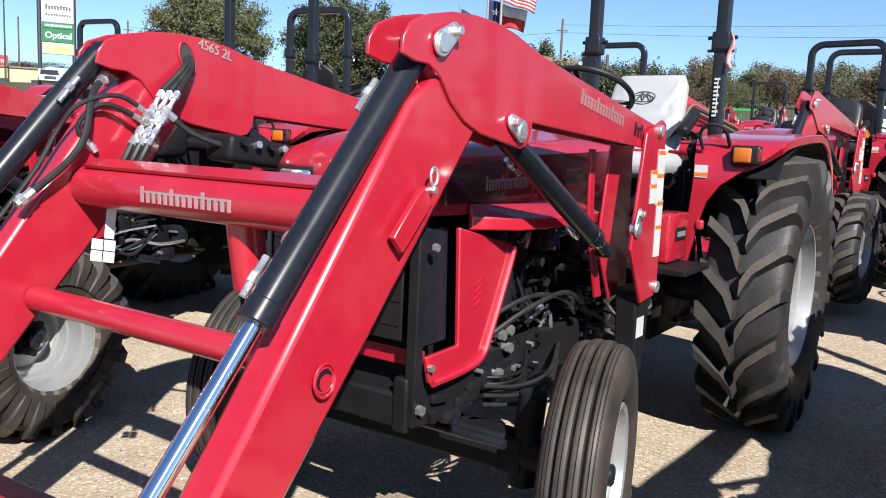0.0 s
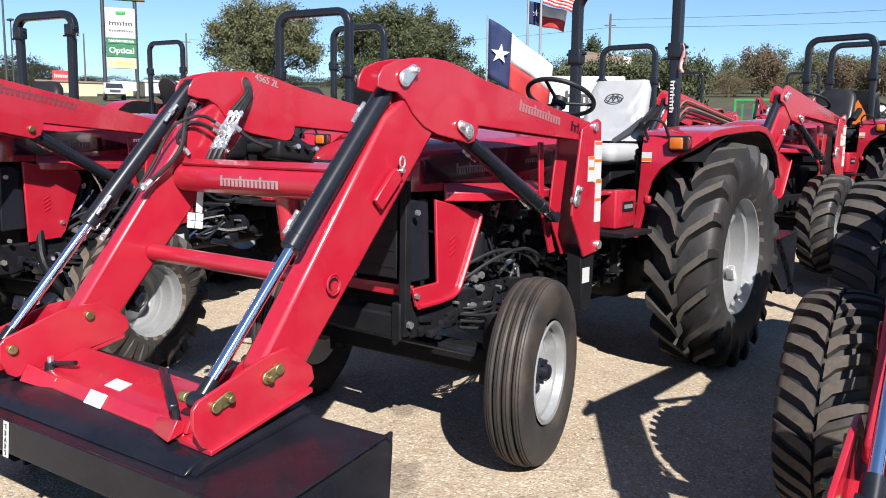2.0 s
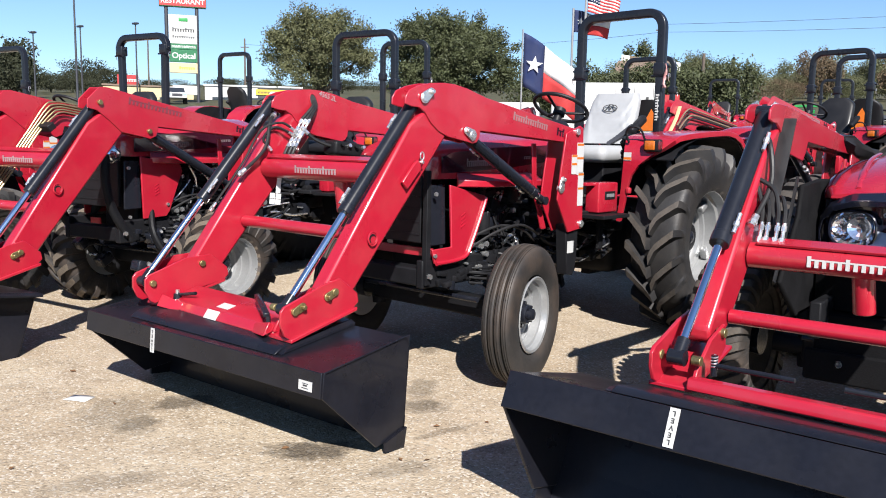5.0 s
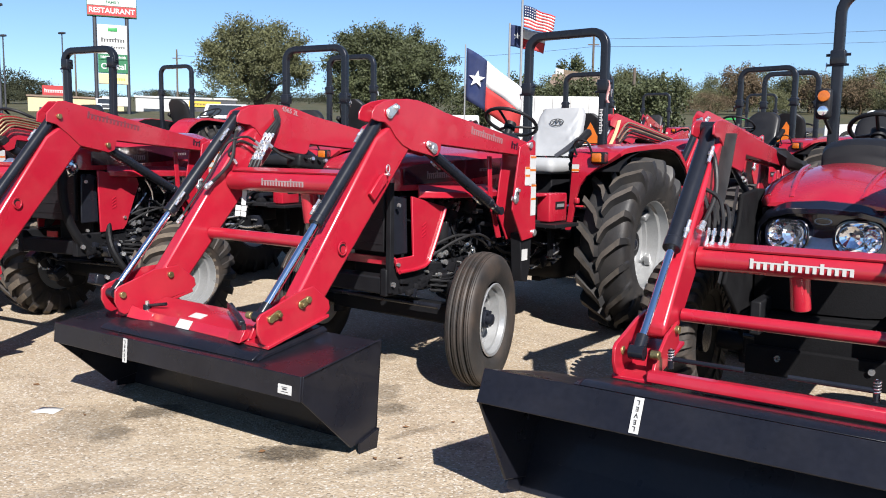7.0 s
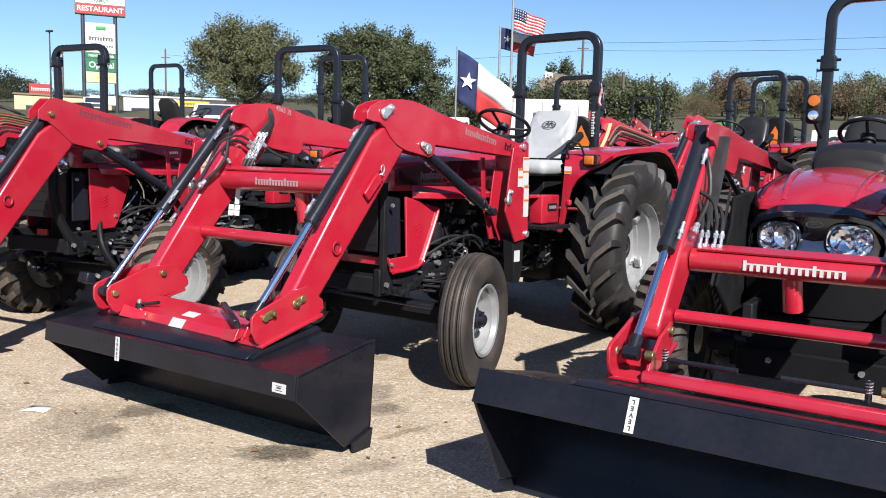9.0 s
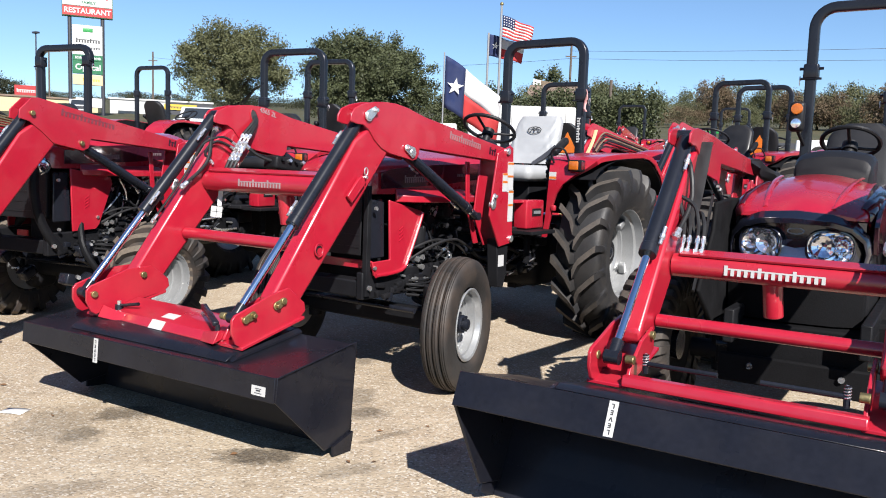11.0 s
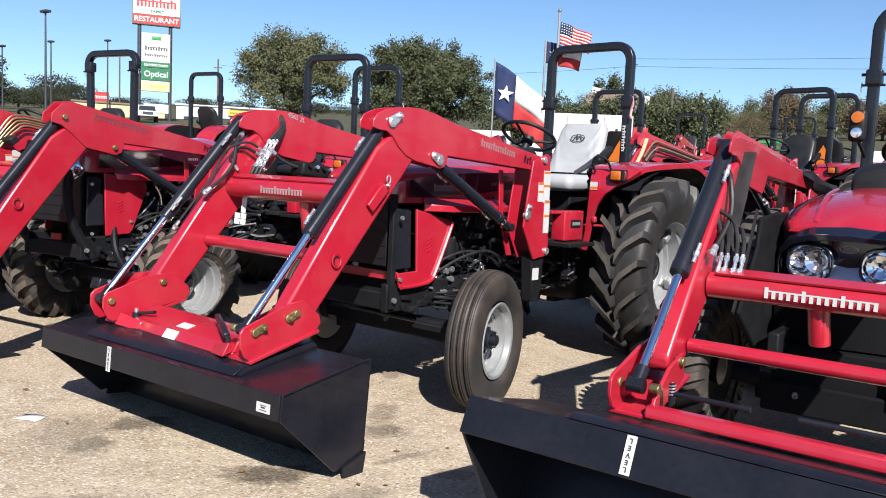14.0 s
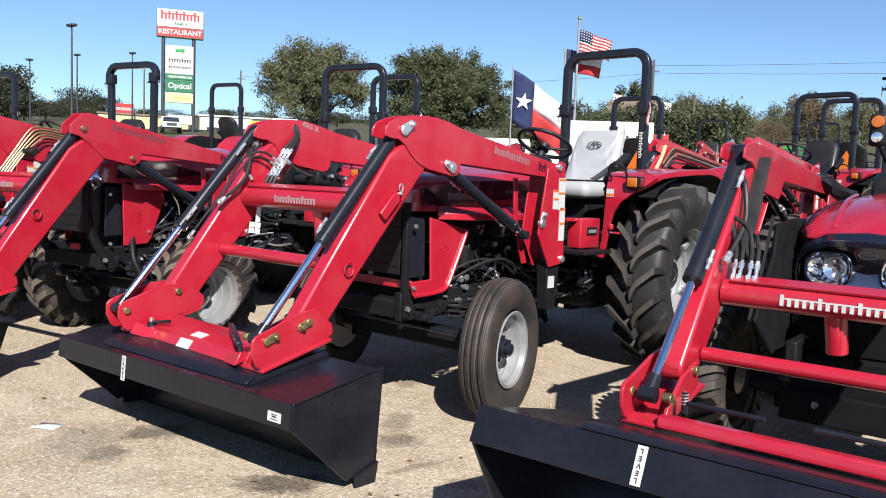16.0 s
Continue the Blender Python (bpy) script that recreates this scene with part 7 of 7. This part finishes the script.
def pickup(x, y, turn, paint, label):
    """Parked pickup: lofted body and cab, glass, lamps, four wheels."""
    z0 = rise(x, y)
    t = thing("pickup", label, "car", pose(x, y, z0, 0, 0, turn), "parked pickups")
    W = 0.95
    prof = [(-2.7, 0.5), (-2.7, 0.95), (-2.55, 1.02), (-1.35, 1.10), (-0.75, 1.62), (-0.55, 1.70), (0.75, 1.70), (0.95, 1.62), (1.05, 1.08), (2.65, 1.06), (2.7, 0.5)]
    bm = bmesh.new()
    add_poly(bm, [(a, b) for a, b in prof], -W, W)
    body = part("body", bm, paint, t, "", 0.06)
    for s in (1, -1):
        part("side_window", plate([(-0.95, 1.15), (-0.62, 1.58), (0.80, 1.58), (0.90, 1.15)], s * (W - 0.01), s * (W + 0.012)), CARGLASS, body)
        for yy in (-1.7, 1.65):
            w = part("wheel", lathe([(-0.11, 0.22), (-0.13, 0.34), (-0.09, 0.39), (0.09, 0.39), (0.13, 0.34), (0.11, 0.22), (-0.11, 0.22)], s * (W - 0.08), yy, 0.39, 24), RUBBER, t)
            part("rim", lathe([(s * 0.10, 0.235), (s * 0.05, 0.20), (s * 0.06, 0.0)], s * (W - 0.08), yy, 0.39, 20), SILVER, w)
        part("headlight", box((s * 0.72, -2.70, 0.88), (0.35, 0.04, 0.16)), LENS, body)
    part("windscreen", loft([[(-0.82, -1.32, 1.13), (0.82, -1.32, 1.13), (0.82, -1.30, 1.16), (-0.82, -1.30, 1.16)], [(-0.74, -0.80, 1.60), (0.74, -0.80, 1.60), (0.74, -0.78, 1.63), (-0.74, -0.78, 1.63)]]), CARGLASS, body)
    part("grille", box((0, -2.705, 0.80), (1.0, 0.04, 0.28)), DARKPOLE, body)
    return t


WHITECAR = mat("white_car_paint", (0.4797, 0.4797, 0.4797), 0.3, 0, 0.03, 1, 10, 0, 0.6)
GREYCAR = mat("grey_car_paint", (0.0984, 0.1045, 0.1168), 0.3, 0.3, 0.03, 1, 10, 0, 0.6)
pickup(-71.9, 43.8, 60, WHITECAR, "white pickup parked across the road")
pickup(-27.5, 22.0, 40, WHITECAR, "white pickup parked behind the tractors")
pickup(-1.3, 38.5, 100, WHITECAR, "white pickup parked at the back of the lot")
pickup(-14.0, 30.0, 120, GREYCAR, "grey pickup parked at the back of the lot")


def cloth(parent, name, m, w, h, a0, a1, b0, b1, droop, material, label=""):
    """A stretch of waving flag between the shares a0..a1 of its fly and b0..b1 of its hoist."""
    bm = bmesh.new()
    na, nb = max(2, int(18 * (a1 - a0))), max(2, int(10 * (b1 - b0)))
    g = []
    for i in range(na + 1):
        row = []
        for j in range(nb + 1):
            a, b = a0 + (a1 - a0) * i / na, b0 + (b1 - b0) * j / nb
            z = 0.11 * w * math.sin(a * 8.5 + b * 1.6) * min(1, a * 2.5)
            row.append(bm.verts.new(m @ Vector((a * w * (1 - 0.06 * b), -b * h * (1 - 0.12 * a) - droop * a ** 1.15, z))))
        g.append(row)
    for p, q in zip(g, g[1:]):
        for j in range(nb):
            bm.faces.new((p[j], q[j], q[j + 1], p[j + 1]))
    ob = part(name, bm, material, parent, label)
    mod = ob.modifiers.new("thick", "SOLIDIFY")
    mod.thickness = 0.004
    return ob


def star_mesh(m, r):
    bm = bmesh.new()
    vs = []
    for k in range(10):
        rr = r if k % 2 == 0 else r * 0.40
        a = math.pi / 2 + math.pi * k / 5
        vs.append(bm.verts.new(m @ Vector((rr * math.cos(a), rr * math.sin(a), 0))))
    bm.faces.new(vs)
    return bm


def lone_star_flag(x, y, z, w, h, droop, pole_r=0.014, base=None):
    z0 = rise(x, y) if base is None else base
    t = thing("flag", "blue, white and red flag with one white star on a pole", "flag", pose(x, y, z0))
    part("flag_pole", rod((0, 0, 0), (0, 0, z - z0 + 0.05), pole_r, pole_r * 0.8, 10), STEEL, t, "slim pale pole")
    m = axes((0.015, 0.01, z - z0), (0.83, 0.56, 0), (0, 0, 1))
    cloth(t, "blue_field", m, w, h, 0.0, 0.36, 0.0, 1.0, droop, FLAGBLUE, "dark blue cloth")
    cloth(t, "white_stripe", m, w, h, 0.36, 1.0, 0.0, 0.5, droop, FLAGWHITE, "white cloth")
    cloth(t, "red_stripe", m, w, h, 0.36, 1.0, 0.5, 1.0, droop, FLAGRED, "red cloth")
    zz = 0.11 * w * math.sin(0.19 * 8.5 + 0.8) * 0.475
    part("star", star_mesh(m @ Matrix.Translation((0.185 * w, -0.48 * h - droop * 0.19 ** 1.15, zz + 0.022)) @ Matrix.Rotation(radians(-8), 4, "Z"), h * 0.17), FLAGWHITE, t, "white star")
    return t


lone_star_flag(-3.96, 6.90, 3.10, 0.92, 0.83, 0.66)
lone_star_flag(-12.35, 22.6, 6.35, 1.35, 0.80, 0.35, 0.05)


def striped_flag(x, y, z, w, h, droop):
    z0 = rise(x, y)
    t = thing("flag", "striped red and white flag with blue corner on a pole", "flag", pose(x, y, z0))
    part("flag_pole", rod((0, 0, 0), (0, 0, z - z0 + 0.35), 0.055, 0.04, 10), STEEL, t, "tall white pole")
    bm = bmesh.new()
    bmesh.ops.create_uvsphere(bm, u_segments=10, v_segments=8, radius=0.07, matrix=Matrix.Translation((0, 0, z - z0 + 0.40)))
    part("finial", bm, GOLD, t)
    m = axes((0.05, 0.03, z - z0), (0.83, 0.56, 0), (0, 0, 1))
    for k in range(13):
        a0 = 0.40 if k < 7 else 0.0
        cloth(t, "stripe", m, w, h, a0, 1.0, k / 13, (k + 1) / 13, droop, FLAGRED if k % 2 == 0 else FLAGWHITE)
    cloth(t, "canton", m, w, h, 0.0, 0.40, 0.0, 7 / 13, droop, FLAGBLUE, "blue corner")
    for i in range(5):
        for j in range(4):
            a, b = 0.05 + 0.075 * i, 0.07 + 0.12 * j
            zz = 0.11 * w * math.sin(a * 8.5 + b * 1.6) * min(1, a * 2.5)
            part("star", star_mesh(m @ Matrix.Translation((a * w, -b * h - droop * a ** 1.15, zz + 0.02)), 0.032), FLAGWHITE, t)


striped_flag(-11.67, 22.31, 6.95, 1.15, 0.78, 0.42)



def hay_rake(x, y, turn):
    """Green folded implement frame behind the tractors."""
    t = thing("implement", "green steel implement frame at the back of the lot", "farm implement", pose(x, y, rise(x, y), 0, 0, turn))
    part("main_frame", sweep([(-0.8, 0, 0), (-0.8, 0, 1.55), (0.8, 0, 1.55), (0.8, 0, 0)], 0.05, None, 8, True), GREEN, t)
    for k in range(5):
        part("tine_bar", box((-0.6 + 0.3 * k, 0.1, 1.0), (0.05, 0.25, 0.9), Matrix.Rotation(0.2, 4, "X")), GREEN, t)
    part("cross_beam", box((0, 0, 0.75), (1.6, 0.10, 0.10)), GREEN, t, "", 0.01)


hay_rake(-3.6, 20.8, 15)

# paper scrap and fallen leaves on the lot
scrap = bmesh.new()
g = [[scrap.verts.new((0.042 * (i - 1.5), 0.045 * (j - 1), 0.003 + 0.004 * ((i * 7 + j * 3) % 3) / 2)) for j in range(3)] for i in range(4)]
for p, q in zip(g, g[1:]):
    for j in range(2):
        scrap.faces.new((p[j], q[j], q[j + 1], p[j + 1]))
sc = part("paper_scrap", scrap, mat("white_paper", (0.60, 0.60, 0.59), 0.7, 0, 0.05))
sc.matrix_basis = pose(-0.760, -1.846, 0, 0, 0, 25)
sc.modifiers.new("thick", "SOLIDIFY").thickness = 0.001
tagged(sc, "crumpled white paper scrap lying on the lot", "paper")
lr = random.Random(8)
leafs = bmesh.new()
for k in range(60):
    x, y = lr.uniform(-2.6, 3.4), lr.uniform(-3.0, 1.6)
    a, s = lr.uniform(0, 6.28), lr.uniform(0.012, 0.028)
    m = Matrix.Translation((x, y, 0.006)) @ Matrix.Rotation(a, 4, "Z") @ Matrix.Rotation(lr.uniform(-0.5, 0.5), 4, "X")
    v = [leafs.verts.new(m @ Vector(q)) for q in ((-s, 0, 0), (0, -s * 0.5, 0.004), (s, 0, 0), (0, s * 0.5, 0.004))]
    leafs.faces.new(v)
DRYLEAF = mat("dry_leaf", (0.1353, 0.06765, 0.02768), 0.8, 0, 0.3)
tagged(part("fallen_leaves", leafs, DRYLEAF), "scattered small dry brown leaves on the lot", "leaves", "", "stuff")
